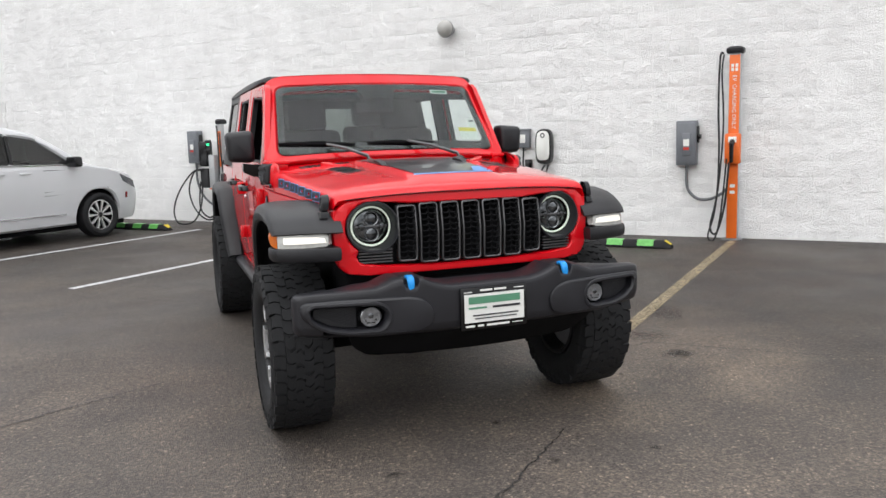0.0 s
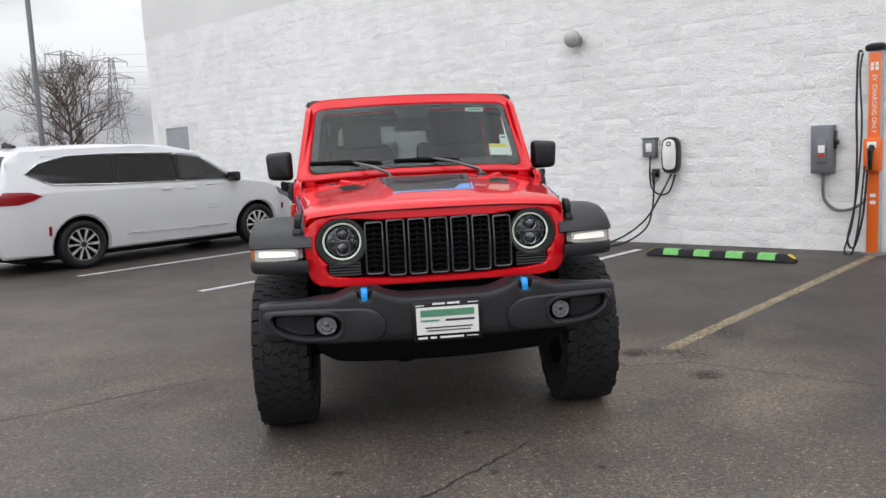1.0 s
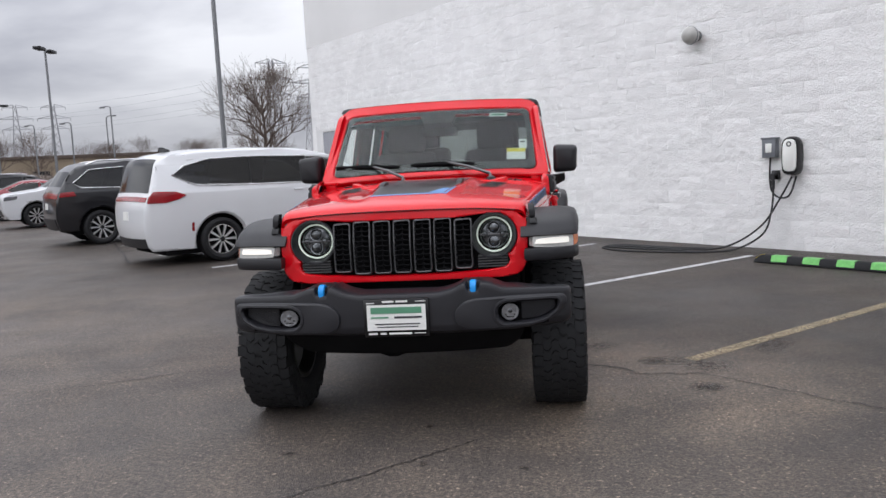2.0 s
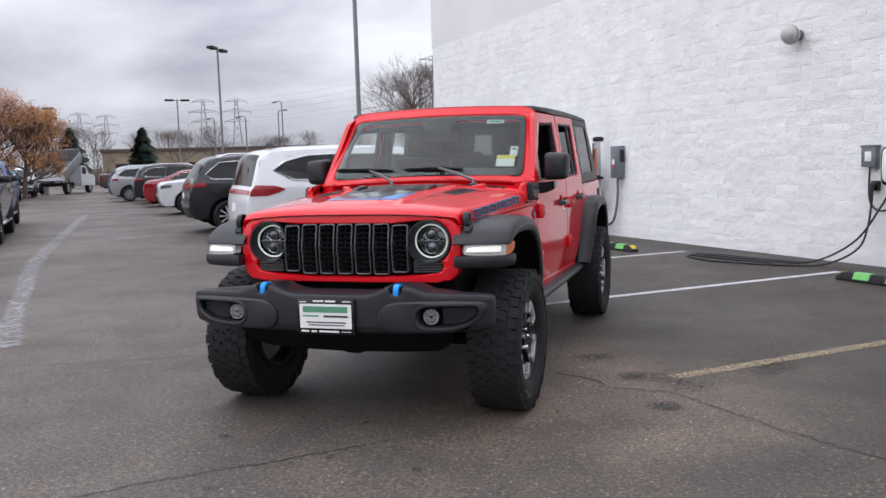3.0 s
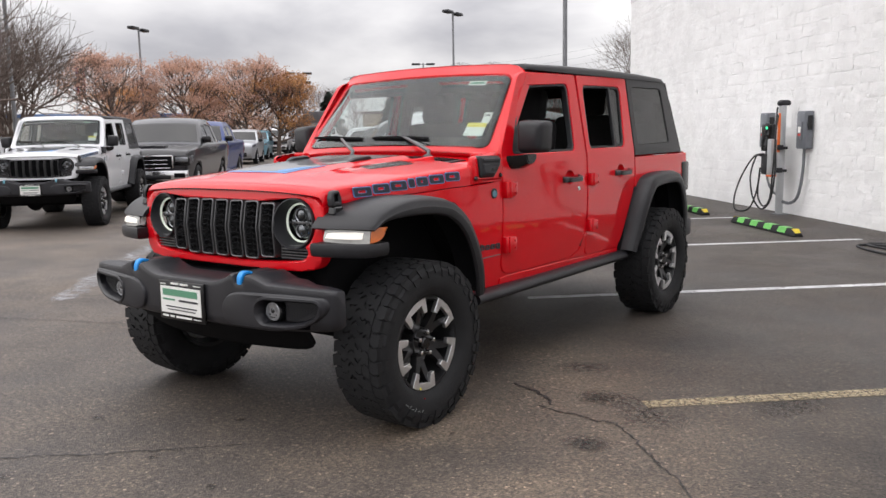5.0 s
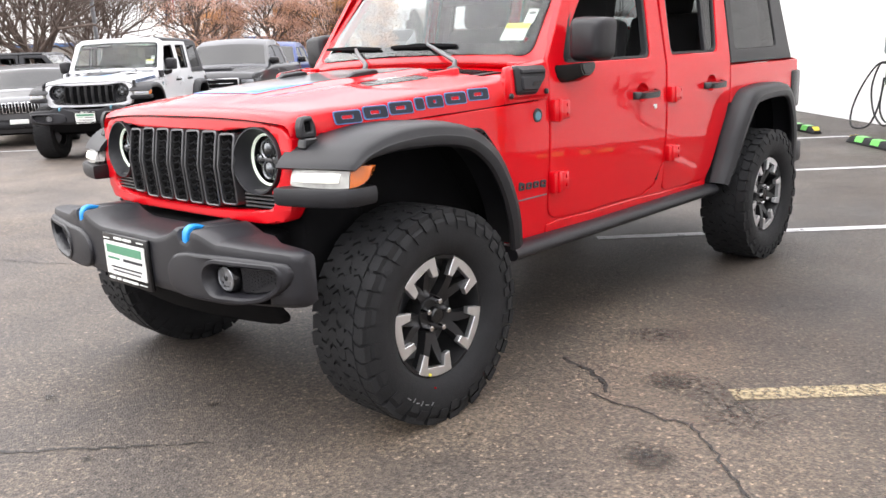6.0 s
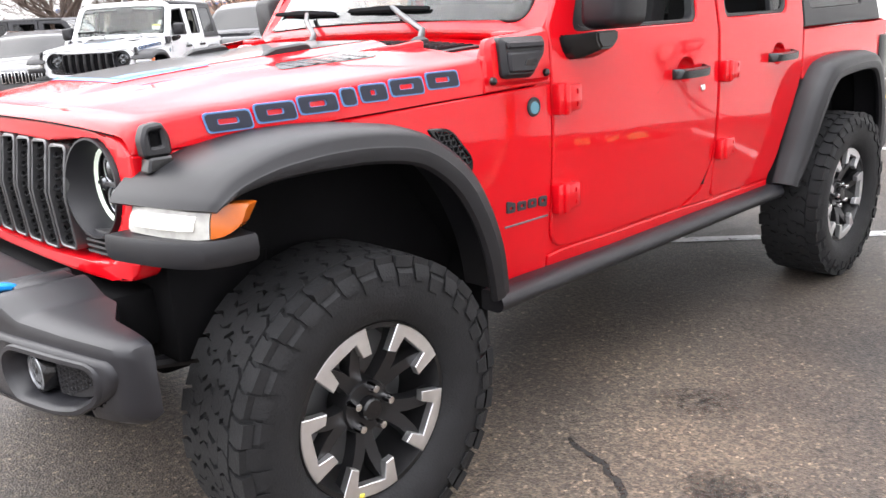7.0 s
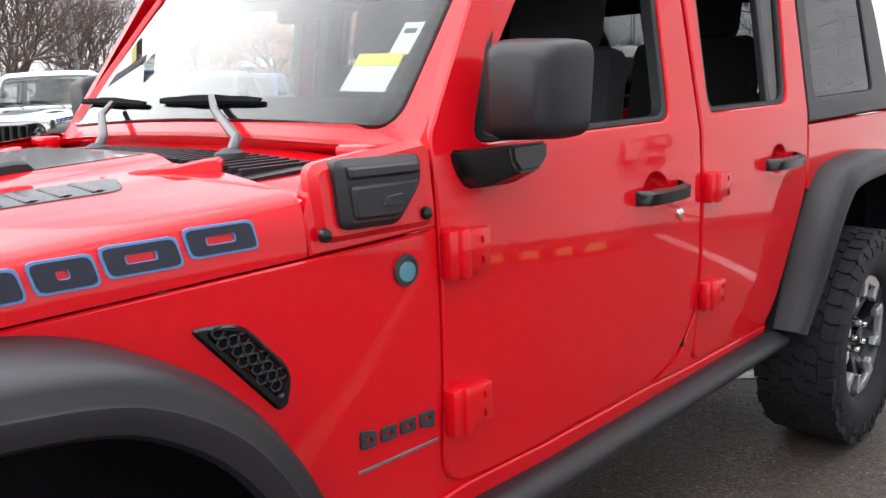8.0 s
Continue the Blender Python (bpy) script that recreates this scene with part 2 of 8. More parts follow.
def tube(bm, points, radius, sides=8, taper=None):
    """A round bar along points; taper: its radius at the end."""
    ps = [Vector(p) for p in points]
    rings = []
    up = Vector((0.31, 0.17, 0.93))
    for i, p in enumerate(ps):
        d = (ps[min(i + 1, len(ps) - 1)] - ps[max(i - 1, 0)]).normalized()
        u = d.cross(up)
        if u.length < 0.05:
            u = d.cross(Vector((1, 0, 0)))
        u.normalize()
        v = d.cross(u)
        r = radius if taper is None else radius + (taper - radius) * i / max(1, len(ps) - 1)
        rings.append([p + r * (u * math.cos(2 * math.pi * k / sides) + v * math.sin(2 * math.pi * k / sides)) for k in range(sides)])
    loft(bm, rings)
    return bm


def rounded(points, radius, n=4):
    """A polygon with its corners rounded; radius: one, or one for each corner."""
    out = []
    ps = [Vector(p) for p in points]
    for i, p in enumerate(ps):
        r = radius[i] if isinstance(radius, (list, tuple)) else radius
        a, b = ps[i - 1] - p, ps[(i + 1) % len(ps)] - p
        r = min(r, 0.48 * a.length, 0.48 * b.length)
        if r <= 1e-5:
            out.append(p.copy())
            continue
        s, e = p + a.normalized() * r, p + b.normalized() * r
        for k in range(n + 1):
            t = k / n
            out.append((1 - t) ** 2 * s + 2 * t * (1 - t) * p + t * t * e)
    return out


def panel(bm, outer, holes, place, r=0.004, thick=0.02, cuts_a=(), cuts_b=()):
    """A sheet with holes, drawn flat as (a, b), rounded at its edges, given thickness and set in space by place(a, b, depth)."""
    from mathutils.geometry import tessellate_polygon
    flat = bmesh.new()
    loops = [[Vector((p[0], p[1], 0)) for p in loop] for loop in (outer, *holes)]
    vs = [flat.verts.new(p) for loop in loops for p in loop]
    for tri in tessellate_polygon(loops):
        try:
            flat.faces.new([vs[i] for i in tri])
        except ValueError:
            pass
    for values, normal in ((cuts_a, (1, 0, 0)), (cuts_b, (0, 1, 0))):
        for v in values:
            co = (v, 0, 0) if normal[0] else (0, v, 0)
            bmesh.ops.bisect_plane(flat, geom=flat.verts[:] + flat.edges[:] + flat.faces[:], plane_co=co, plane_no=normal, dist=1e-5)
    for f in flat.faces:
        if f.normal.z < 0:
            f.normal_flip()
    rim = [e for e in flat.edges if len(e.link_faces) == 1]
    inward = {}
    for e in rim:
        a, b = e.verts
        f = e.link_faces[0]
        d = (b.co - a.co).normalized()
        n = Vector((-d.y, d.x, 0))
        if (f.calc_center_median() - a.co).dot(n) < 0:
            n = -n
        for v in (a, b):
            inward.setdefault(v, []).append(n)
    top = {}
    edge, back = {}, {}
    for v in flat.verts:
        ns = inward.get(v)
        p = v.co.copy()
        if ns:
            s = ns[0] + ns[-1]
            k = s.dot(ns[0])
            q = p + (s * (r / k) if k > 0.3 else ns[0] * r)
            top[v] = bm.verts.new(place(q.x, q.y, 0.0))
            edge[v] = bm.verts.new(place(p.x, p.y, r))
            back[v] = bm.verts.new(place(p.x, p.y, thick))
        else:
            top[v] = bm.verts.new(place(p.x, p.y, 0.0))
    for f in flat.faces:
        try:
            bm.faces.new([top[v] for v in f.verts])
        except ValueError:
            pass
    for e in rim:
        a, b = e.verts
        bm.faces.new((top[a], top[b], edge[b], edge[a]))
        bm.faces.new((edge[a], edge[b], back[b], back[a]))
    flat.free()
    return bm


def mirror_x(bm):
    """Adds the mirror image in x."""
    geom = bm.verts[:] + bm.edges[:] + bm.faces[:]
    made = bmesh.ops.duplicate(bm, geom=geom)["geom"]
    for v in made:
        if isinstance(v, bmesh.types.BMVert):
            v.co.x = -v.co.x
    return bm


def circle(cx, cy, r, n=24, a0=0.0, a1=360.0):
    full = abs(a1 - a0) >= 360
    return [(cx + r * math.cos(radians(a0 + (a1 - a0) * k / (n if full else n - 1))), cy + r * math.sin(radians(a0 + (a1 - a0) * k / (n if full else n - 1)))) for k in range(n)]


# the lot: u runs along the wall away from the viewer, v from the wall out into the lot
ALONG, INTO, WALL_AT = Vector((-0.6753, 0.7376, 0)), Vector((0.7376, 0.6753, 0)), 7.29
LOT_TURN = math.degrees(math.atan2(ALONG.y, ALONG.x))


def lot(u, v, z=0.0):
    return ALONG * u + INTO * (WALL_AT - v) + Vector((0, 0, z))


def lot_pose(u, v, z=0.0, turn=0.0):
    """A pose whose x runs along the wall and whose y points from the wall out into the lot, turned about z."""
    return Matrix.Translation(lot(u, v, z)) @ pose(0, 0, 0, 0, 0, LOT_TURN + turn)


def afar(m):
    """Swings a far place a little about the middle of the walk."""
    p = Matrix.Translation((3.0, -3.2, 0))
    return p @ Matrix.Rotation(radians(-1.3), 4, "Z") @ p.inverted() @ m


# ---- ground ----
def asphalt_material():
    m = bpy.data.materials.new("asphalt")
    m.use_nodes = True
    t = m.node_tree
    b = t.nodes["Principled BSDF"]
    b.inputs["Specular IOR Level"].default_value = 0.42
    co = t.nodes.new("ShaderNodeTexCoord")

    def noise_at(scale, detail=5.0, rough=0.55):
        n = t.nodes.new("ShaderNodeTexNoise")
        n.inputs["Scale"].default_value, n.inputs["Detail"].default_value, n.inputs["Roughness"].default_value = scale, detail, rough
        t.links.new(co.outputs["Object"], n.inputs["Vector"])
        return n

    def ramp(src, a, ca, c, cc):
        r = t.nodes.new("ShaderNodeValToRGB")
        r.color_ramp.elements[0].position, r.color_ramp.elements[0].color = a, (*ca, 1)
        r.color_ramp.elements[1].position, r.color_ramp.elements[1].color = c, (*cc, 1)
        t.links.new(src, r.inputs[0])
        return r

    def mixed(kind, fac, a, c):
        n = t.nodes.new("ShaderNodeMix")
        n.data_type, n.blend_type = "RGBA", kind
        n.inputs[0].default_value = fac
        t.links.new(a, n.inputs[6]), t.links.new(c, n.inputs[7])
        return n.outputs[2]

    wide = ramp(noise_at(0.22).outputs["Fac"], 0.36, (0.058, 0.050, 0.045), 0.66, (0.104, 0.090, 0.080))
    patch = ramp(noise_at(1.6, 6).outputs["Fac"], 0.32, (0.70, 0.71, 0.74), 0.64, (1.10, 1.07, 1.02))
    col = mixed("MULTIPLY", 1.0, wide.outputs[0], patch.outputs[0])
    vor = t.nodes.new("ShaderNodeTexVoronoi")
    vor.inputs["Scale"].default_value = 130.0
    t.links.new(co.outputs["Object"], vor.inputs["Vector"])
    stones = ramp(vor.outputs["Color"], 0.15, (0.50, 0.49, 0.49), 0.93, (1.45, 1.41, 1.35))
    col = mixed("MULTIPLY", 1.0, col, stones.outputs[0])
    pale = t.nodes.new("ShaderNodeTexVoronoi")
    pale.inputs["Scale"].default_value = 95.0
    t.links.new(co.outputs["Object"], pale.inputs["Vector"])
    chips = ramp(pale.outputs["Color"], 0.80, (1.0, 1.0, 1.0), 0.95, (2.9, 2.8, 2.62))
    col = mixed("MULTIPLY", 1.0, col, chips.outputs[0])
    clumps = ramp(noise_at(42.0, 3, 0.65).outputs["Fac"], 0.38, (0.66, 0.66, 0.68), 0.64, (1.36, 1.33, 1.28))
    col = mixed("MULTIPLY", 1.0, col, clumps.outputs[0])
    spots = ramp(noise_at(5.5, 3).outputs["Fac"], 0.24, (0.55, 0.55, 0.56), 0.34, (1.0, 1.0, 1.0))
    col = mixed("MULTIPLY", 1.0, col, spots.outputs[0])
    # the colour is paler in the lane than in the stalls by the wall
    across, span, side = t.nodes.new("ShaderNodeVectorMath"), t.nodes.new("ShaderNodeMapRange"), t.nodes.new("ShaderNodeMath")
    across.operation = "DOT_PRODUCT"
    across.inputs[1].default_value = INTO
    side.operation = "MULTIPLY_ADD"
    side.inputs[1].default_value = 2.4
    t.links.new(noise_at(0.35, 5).outputs["Fac"], side.inputs[0])
    t.links.new(across.outputs["Value"], side.inputs[2])
    span.inputs["From Min"].default_value, span.inputs["From Max"].default_value = 4.2, -3.0
    span.inputs["To Min"].default_value, span.inputs["To Max"].default_value = 0.70, 1.45
    t.links.new(co.outputs["Object"], across.inputs[0])
    t.links.new(side.outputs[0], span.inputs["Value"])
    # ground colour scaled by the lane tone
    worn = t.nodes.new("ShaderNodeVectorMath")
    worn.operation = "SCALE"
    t.links.new(col, worn.inputs[0]), t.links.new(span.outputs[0], worn.inputs["Scale"])
    # brighter exposure by the stall's end, painted into the colour: paler, browner, ragged edges
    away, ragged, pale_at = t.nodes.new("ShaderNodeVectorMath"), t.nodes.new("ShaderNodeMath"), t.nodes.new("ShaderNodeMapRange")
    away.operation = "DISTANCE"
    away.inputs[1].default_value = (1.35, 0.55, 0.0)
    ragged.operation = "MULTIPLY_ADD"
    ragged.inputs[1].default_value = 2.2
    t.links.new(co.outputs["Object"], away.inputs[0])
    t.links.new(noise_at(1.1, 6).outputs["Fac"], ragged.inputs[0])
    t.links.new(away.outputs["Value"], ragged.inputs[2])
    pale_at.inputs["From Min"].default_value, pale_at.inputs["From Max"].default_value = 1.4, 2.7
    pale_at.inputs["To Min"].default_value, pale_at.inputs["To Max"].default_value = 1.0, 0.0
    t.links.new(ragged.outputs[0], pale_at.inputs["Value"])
    # that brightening is multiplied over the ground's colour
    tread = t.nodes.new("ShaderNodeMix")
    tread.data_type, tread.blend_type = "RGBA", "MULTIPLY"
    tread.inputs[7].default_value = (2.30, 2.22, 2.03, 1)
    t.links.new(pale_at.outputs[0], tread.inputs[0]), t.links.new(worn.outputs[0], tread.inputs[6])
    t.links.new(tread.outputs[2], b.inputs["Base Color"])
    damp = ramp(noise_at(0.5, 4).outputs["Fac"], 0.35, (0.46, 0.46, 0.46), 0.65, (0.68, 0.68, 0.68))
    t.links.new(damp.outputs[0], b.inputs["Roughness"])
    bp = t.nodes.new("ShaderNodeBump")
    bp.inputs["Strength"].default_value, bp.inputs["Distance"].default_value = 0.6, 0.006
    t.links.new(vor.outputs["Distance"], bp.inputs["Height"])
    t.links.new(bp.outputs[0], b.inputs["Normal"])
    return m


def worn_paint(name, color, wear, grain=22.0, soft=0.08):
    """Road paint that has worn through to the stones."""
    m = mat(name, color, 0.6, spots=0.3, size=7)
    t = m.node_tree
    co = [n for n in t.nodes if n.type == "TEX_COORD"][0]
    n = t.nodes.new("ShaderNodeTexNoise")
    n.inputs["Scale"].default_value, n.inputs["Detail"].default_value, n.inputs["Roughness"].default_value = grain, 8.0, 0.7
    r = t.nodes.new("ShaderNodeValToRGB")
    r.color_ramp.elements[0].position, r.color_ramp.elements[1].position = wear, wear + soft
    t.links.new(co.outputs["Object"], n.inputs["Vector"])
    t.links.new(n.outputs["Fac"], r.inputs[0])
    t.links.new(r.outputs[0], t.nodes["Principled BSDF"].inputs["Alpha"])
    return m


def soft_edged(m, strength=0.8):
    """Lets a stain fade out towards the rim of its own outline."""
    t = m.node_tree
    b = t.nodes["Principled BSDF"]
    src = b.inputs["Alpha"].links[0].from_socket
    co = t.nodes.new("ShaderNodeTexCoord")
    far, fade, both = t.nodes.new("ShaderNodeVectorMath"), t.nodes.new("ShaderNodeMapRange"), t.nodes.new("ShaderNodeMath")
    far.operation, both.operation = "DISTANCE", "MULTIPLY"
    far.inputs[1].default_value = (0.5, 0.5, 0.5)
    flat = t.nodes.new("ShaderNodeVectorMath")
    flat.operation = "MULTIPLY_ADD"
    flat.inputs[1].default_value, flat.inputs[2].default_value = (1, 1, 0), (0, 0, 0.5)
    fade.inputs["From Min"].default_value, fade.inputs["From Max"].default_value = 0.05, 0.48
    fade.inputs["To Min"].default_value, fade.inputs["To Max"].default_value = strength, 0.0
    t.links.new(co.outputs["Generated"], flat.inputs[0]), t.links.new(flat.outputs[0], far.inputs[0])
    t.links.new(far.outputs["Value"], fade.inputs["Value"])
    t.links.new(src, both.inputs[0]), t.links.new(fade.outputs[0], both.inputs[1])
    t.links.new(both.outputs[0], b.inputs["Alpha"])
    return m


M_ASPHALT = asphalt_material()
M_WHITELINE = worn_paint("white_road_paint", (0.62, 0.62, 0.63), 0.36)
M_YELLOWLINE = worn_paint("cream_road_paint", (0.37, 0.30, 0.185), 0.36, 45.0, 0.22)
M_CRACK = worn_paint("crack", (0.030, 0.027, 0.026), 0.26, 30.0, 0.25)
M_SALT = worn_paint("dried_salt", (0.40, 0.40, 0.415), 0.39, 9.0, 0.30)
M_OIL = soft_edged(worn_paint("oil_stain", (0.032, 0.029, 0.027), 0.30, 14.0, 0.35))

bm = bmesh.new()
bm.faces.new([bm.verts.new(p) for p in ((-1500, -1500, 0), (1500, -1500, 0), (1500, 1500, 0), (-1500, 1500, 0))])
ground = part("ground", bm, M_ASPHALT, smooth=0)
tagged(ground, "dark damp asphalt parking lot with worn patches and one stretch coloured brighter", "ground", kind="structure")


def strip(name, points, width, material, z=0.004, jitter=0.0, label="", grow=0.0):
    """A flat ribbon on the ground along points."""
    bm = bmesh.new()
    rng = random.Random(len(points) * 7 + int(abs(points[0][0]) * 100))
    ps = [Vector((p[0], p[1], 0)) for p in points]
    left, right = [], []
    for i, p in enumerate(ps):
        d = (ps[min(i + 1, len(ps) - 1)] - ps[max(i - 1, 0)]).normalized()
        n = Vector((-d.y, d.x, 0))
        p = p + n * rng.uniform(-jitter, jitter)
        w = width * (rng.uniform(0.45, 1.2) if jitter else 1.0) * 0.5
        left.append(bm.verts.new(p + n * w + Vector((0, 0, z))))
        right.append(bm.verts.new(p - n * w + Vector((0, 0, z))))
    for i in range(len(ps) - 1):
        bm.faces.new((left[i], left[i + 1], right[i + 1], right[i]))
    ob = part(name, bm, material, None, smooth=0)
    return tagged(ob, label, kind="structure")


for u, v0, v1 in ((2.27, 0.75, 5.55), (5.05, 0.75, 5.75), (7.85, 1.1, 5.9), (10.65, 1.0, 5.9), (13.45, 1.0, 5.9), (16.2, 1.0, 5.9), (19.0, 1.0, 5.9)):
    tagged(strip("stall_line", [lot(u, v0), lot(u, v1)], 0.10, M_WHITELINE, label="thin white painted parking stall line, slightly worn"), category="road marking", group="stall lines")
tagged(strip("stall_line", [lot(-0.50, 0.28), lot(-0.52, 5.5)], 0.105, M_YELLOWLINE, label="worn cream-yellow painted parking stall line"), category="road marking", group="stall lines")
for k in range(5):
    c = Vector((-12.2 - 3.2 * k, 4.0 + 3.6 * k, 0))
    tagged(strip("stall_line", [c + Vector((-0.69, 0.72, 0)) * -0.5 + Vector((1.0, 0.9, 0)) * 0.2, c + Vector((-3.6, -4.0, 0))], 0.10, M_WHITELINE, label="white painted stall line across the lane"), category="road marking", group="far stall lines")


def wander(a, c, n, swing, seed):
    rng = random.Random(seed)
    a, c = Vector(a), Vector(c)
    d = c - a
    side = Vector((-d.y, d.x, 0)).normalized()
    out, off = [], 0.0
    for i in range(n + 1):
        t = i / n
        off = off * 0.85 + rng.uniform(-swing, swing)
        out.append(a + d * t + side * off * math.sin(math.pi * min(1, t * 1.02)) + side * rng.uniform(-swing, swing) * 0.25)
    return out


for i, (a, c, w, seed) in enumerate((
        ((0.91, 0.76, 0), (1.11, 0.70, 0), 0.024, 1), ((1.11, 0.70, 0), (1.28, 0.55, 0), 0.027, 2), ((1.22, 0.51, 0), (1.52, 0.48, 0), 0.014, 3), ((1.52, 0.48, 0), (1.66, 0.49, 0), 0.012, 4), ((1.66, 0.49, 0), (2.03, 0.14, 0), 0.014, 5), ((2.03, 0.14, 0), (2.79, -0.51, 0), 0.012, 12), ((2.79, -0.51, 0), (5.2, -2.6, 0), 0.011, 6),
        ((-0.27, -1.31, 0), (0.40, -0.70, 0), 0.011, 7), ((-0.27, -1.31, 0), (-1.5, -2.6, 0), 0.011, 8), ((-1.42, 0.93, 0), (-2.28, 0.43, 0), 0.011, 9), ((-2.28, 0.43, 0), (-5.5, -1.0, 0), 0.011, 10), ((-6.0, 7.5, 0), (-9.5, 13.0, 0), 0.041, 11))):
    tagged(strip("crack", wander(a, c, max(5, int((Vector(c) - Vector(a)).length * 30)), 0.012, seed), w, M_CRACK, z=0.003 + 0.0002 * i, jitter=0.008, label="thin dark crack in the asphalt"), category="crack")

for i, (a, c, w, seed) in enumerate((((-3.7, 0.55, 0), (-8.6, 5.6, 0), 0.26, 21), ((-8.6, 5.6, 0), (-19.2, 18.2, 0), 0.30, 22))):
    tagged(strip("salt_streak", wander(a, c, 160, 0.016, seed), w, M_SALT, z=0.0055 + 0.0002 * i, jitter=0.02, label="pale dried salt streak on the asphalt lane"), category="stain")


def blot(c, rx, ry, seed, turn=0.0, z=0.0062, material=None, name="oil_stain", label="dark oil stain on the asphalt"):
    rng = random.Random(seed)
    bm = bmesh.new()
    ring = []
    for k in range(22):
        a = 2 * math.pi * k / 22
        r = rng.uniform(0.75, 1.1)
        x, y = rx * r * math.cos(a), ry * r * math.sin(a)
        ct, st = math.cos(radians(turn)), math.sin(radians(turn))
        ring.append(bm.verts.new((c[0] + x * ct - y * st, c[1] + x * st + y * ct, z)))
    bm.faces.new(ring)
    tagged(part(name, bm, material or M_OIL, None, smooth=0), label, "stain", kind="structure")


for i, (x, y, rx, ry) in enumerate(((1.68, 0.16, 0.13, 0.10), (1.42, 0.80, 0.16, 0.10), (0.10, -0.52, 0.05, 0.03), (1.09, -0.07, 0.04, 0.02), (0.15, -1.05, 0.05, 0.03), (0.62, -1.1, 0.05, 0.025), (-0.2, -1.55, 0.06, 0.03), (-0.55, -0.92, 0.08, 0.04))):
    blot((x, y), rx, ry, 40 + i, turn=35 + 20 * i, z=0.0062 + 0.0003 * i)

M_PATCH = soft_edged(worn_paint("dark_patch", (0.040, 0.037, 0.037), 0.42, 30.0, 0.2), 0.85)
for i, (x, y, rx, ry, turn) in enumerate(((1.50, 0.82, 0.34, 0.15, -20), (1.78, 0.64, 0.24, 0.21, 10), (1.12, 1.26, 0.26, 0.12, 40), (1.64, 0.20, 0.20, 0.09, 40), (2.3, 1.2, 0.4, 0.12, 60))):
    blot((x, y), rx, ry, 70 + i, turn=turn, z=0.0014 + 0.00012 * i, material=M_PATCH, name="dark_patch", label="darker coarse patch in the worn asphalt")

# ---- the building ----
M_BLOCK = mat("white_painted_block", (0.90, 0.895, 0.89), 0.75, color2=(0.82, 0.815, 0.81), size=2.2, bump=0.85, bump_size=46, each=0.04)
for node in M_BLOCK.node_tree.nodes:
    if node.type == "BUMP":
        node.inputs["Distance"].default_value = 0.022
    elif node.type == "TEX_NOISE" and node.inputs["Scale"].default_value > 40:
        node.inputs["Detail"].default_value, node.inputs["Roughness"].default_value = 8.0, 0.62
M_STUCCO = mat("smooth_painted_wall", (0.77, 0.765, 0.76), 0.8, color2=(0.72, 0.715, 0.71), size=0.5, bump=0.15, bump_size=40)
U0, U1, BLOCK_TOP = -16.0, 16.35, 4.592
wall = thing("wall_east", Matrix.Identity(4), "tall white-painted split-face block wall with a smooth upper part", "wall", kind="structure")
bm = bmesh.new()
m = lot_pose(0, 0)
box(bm, U0, U1, -0.3, -0.012, -0.1, BLOCK_TOP, m=m)
part("wall_core", bm, M_BLOCK, wall, smooth=0)
bm = bmesh.new()
box(bm, U0, U1 + 0.002, -0.3, 0.006, BLOCK_TOP, 9.0, m=m)
part("upper_wall", bm, M_STUCCO, wall, smooth=0)
building = thing("wall_north", Matrix.Identity(4), "plain white end wall and flat roof of the building", "wall", kind="structure")
bm = bmesh.new()
box(bm, U1 - 0.3, U1, -25.0, -0.302, -0.1, 9.0, m=m)
box(bm, U0, U1 - 0.302, -25.0, -0.302, 8.7, 8.9, m=m)
part("end_wall", bm, M_STUCCO, building, smooth=0)


def block_mesh(seed, w=0.40, h=0.20, nx=8, nz=4):
    """One split-face block: a rough broken face, its joints left narrow."""
    rng = random.Random(seed)
    bm = bmesh.new()
    rows = []
    tilt = rng.uniform(-0.012, 0.012)
    for j in range(nz + 1):
        row = []
        for i in range(nx + 1):
            rim = i in (0, nx) or j in (0, nz)
            x, z = (i / nx - 0.5) * (w - 0.0015), (j / nz - 0.5) * (h - 0.002)
            y = 0.0055 + rng.uniform(-0.005, 0.005) if rim else 0.007 + rng.uniform(-0.0070, 0.0075) + 0.5 * tilt * (j / nz - 0.5) * 2
            if not rim:
                x += rng.uniform(-0.012, 0.012)
                z += rng.uniform(-0.010, 0.010)
            row.append(bm.verts.new((x, y, z)))
        rows.append(row)
    for j in range(nz):
        for i in range(nx):
            a, b, c, d = rows[j][i], rows[j][i + 1], rows[j + 1][i + 1], rows[j + 1][i]
            if (i + j + rng.randrange(2)) % 2:
                bm.faces.new((a, b, c)), bm.faces.new((a, c, d))
            else:
                bm.faces.new((a, b, d)), bm.faces.new((b, c, d))
    loop = rows[0] + [r[-1] for r in rows[1:]] + rows[-1][-2::-1] + [r[0] for r in rows[-2:0:-1]]
    deep = [bm.verts.new((v.co.x, -0.02, v.co.z)) for v in loop]
    for k in range(len(loop)):
        n = (k + 1) % len(loop)
        bm.faces.new((loop[k], loop[n], deep[n], deep[k]))
    return finish(bm, "block", M_BLOCK, smooth=28)


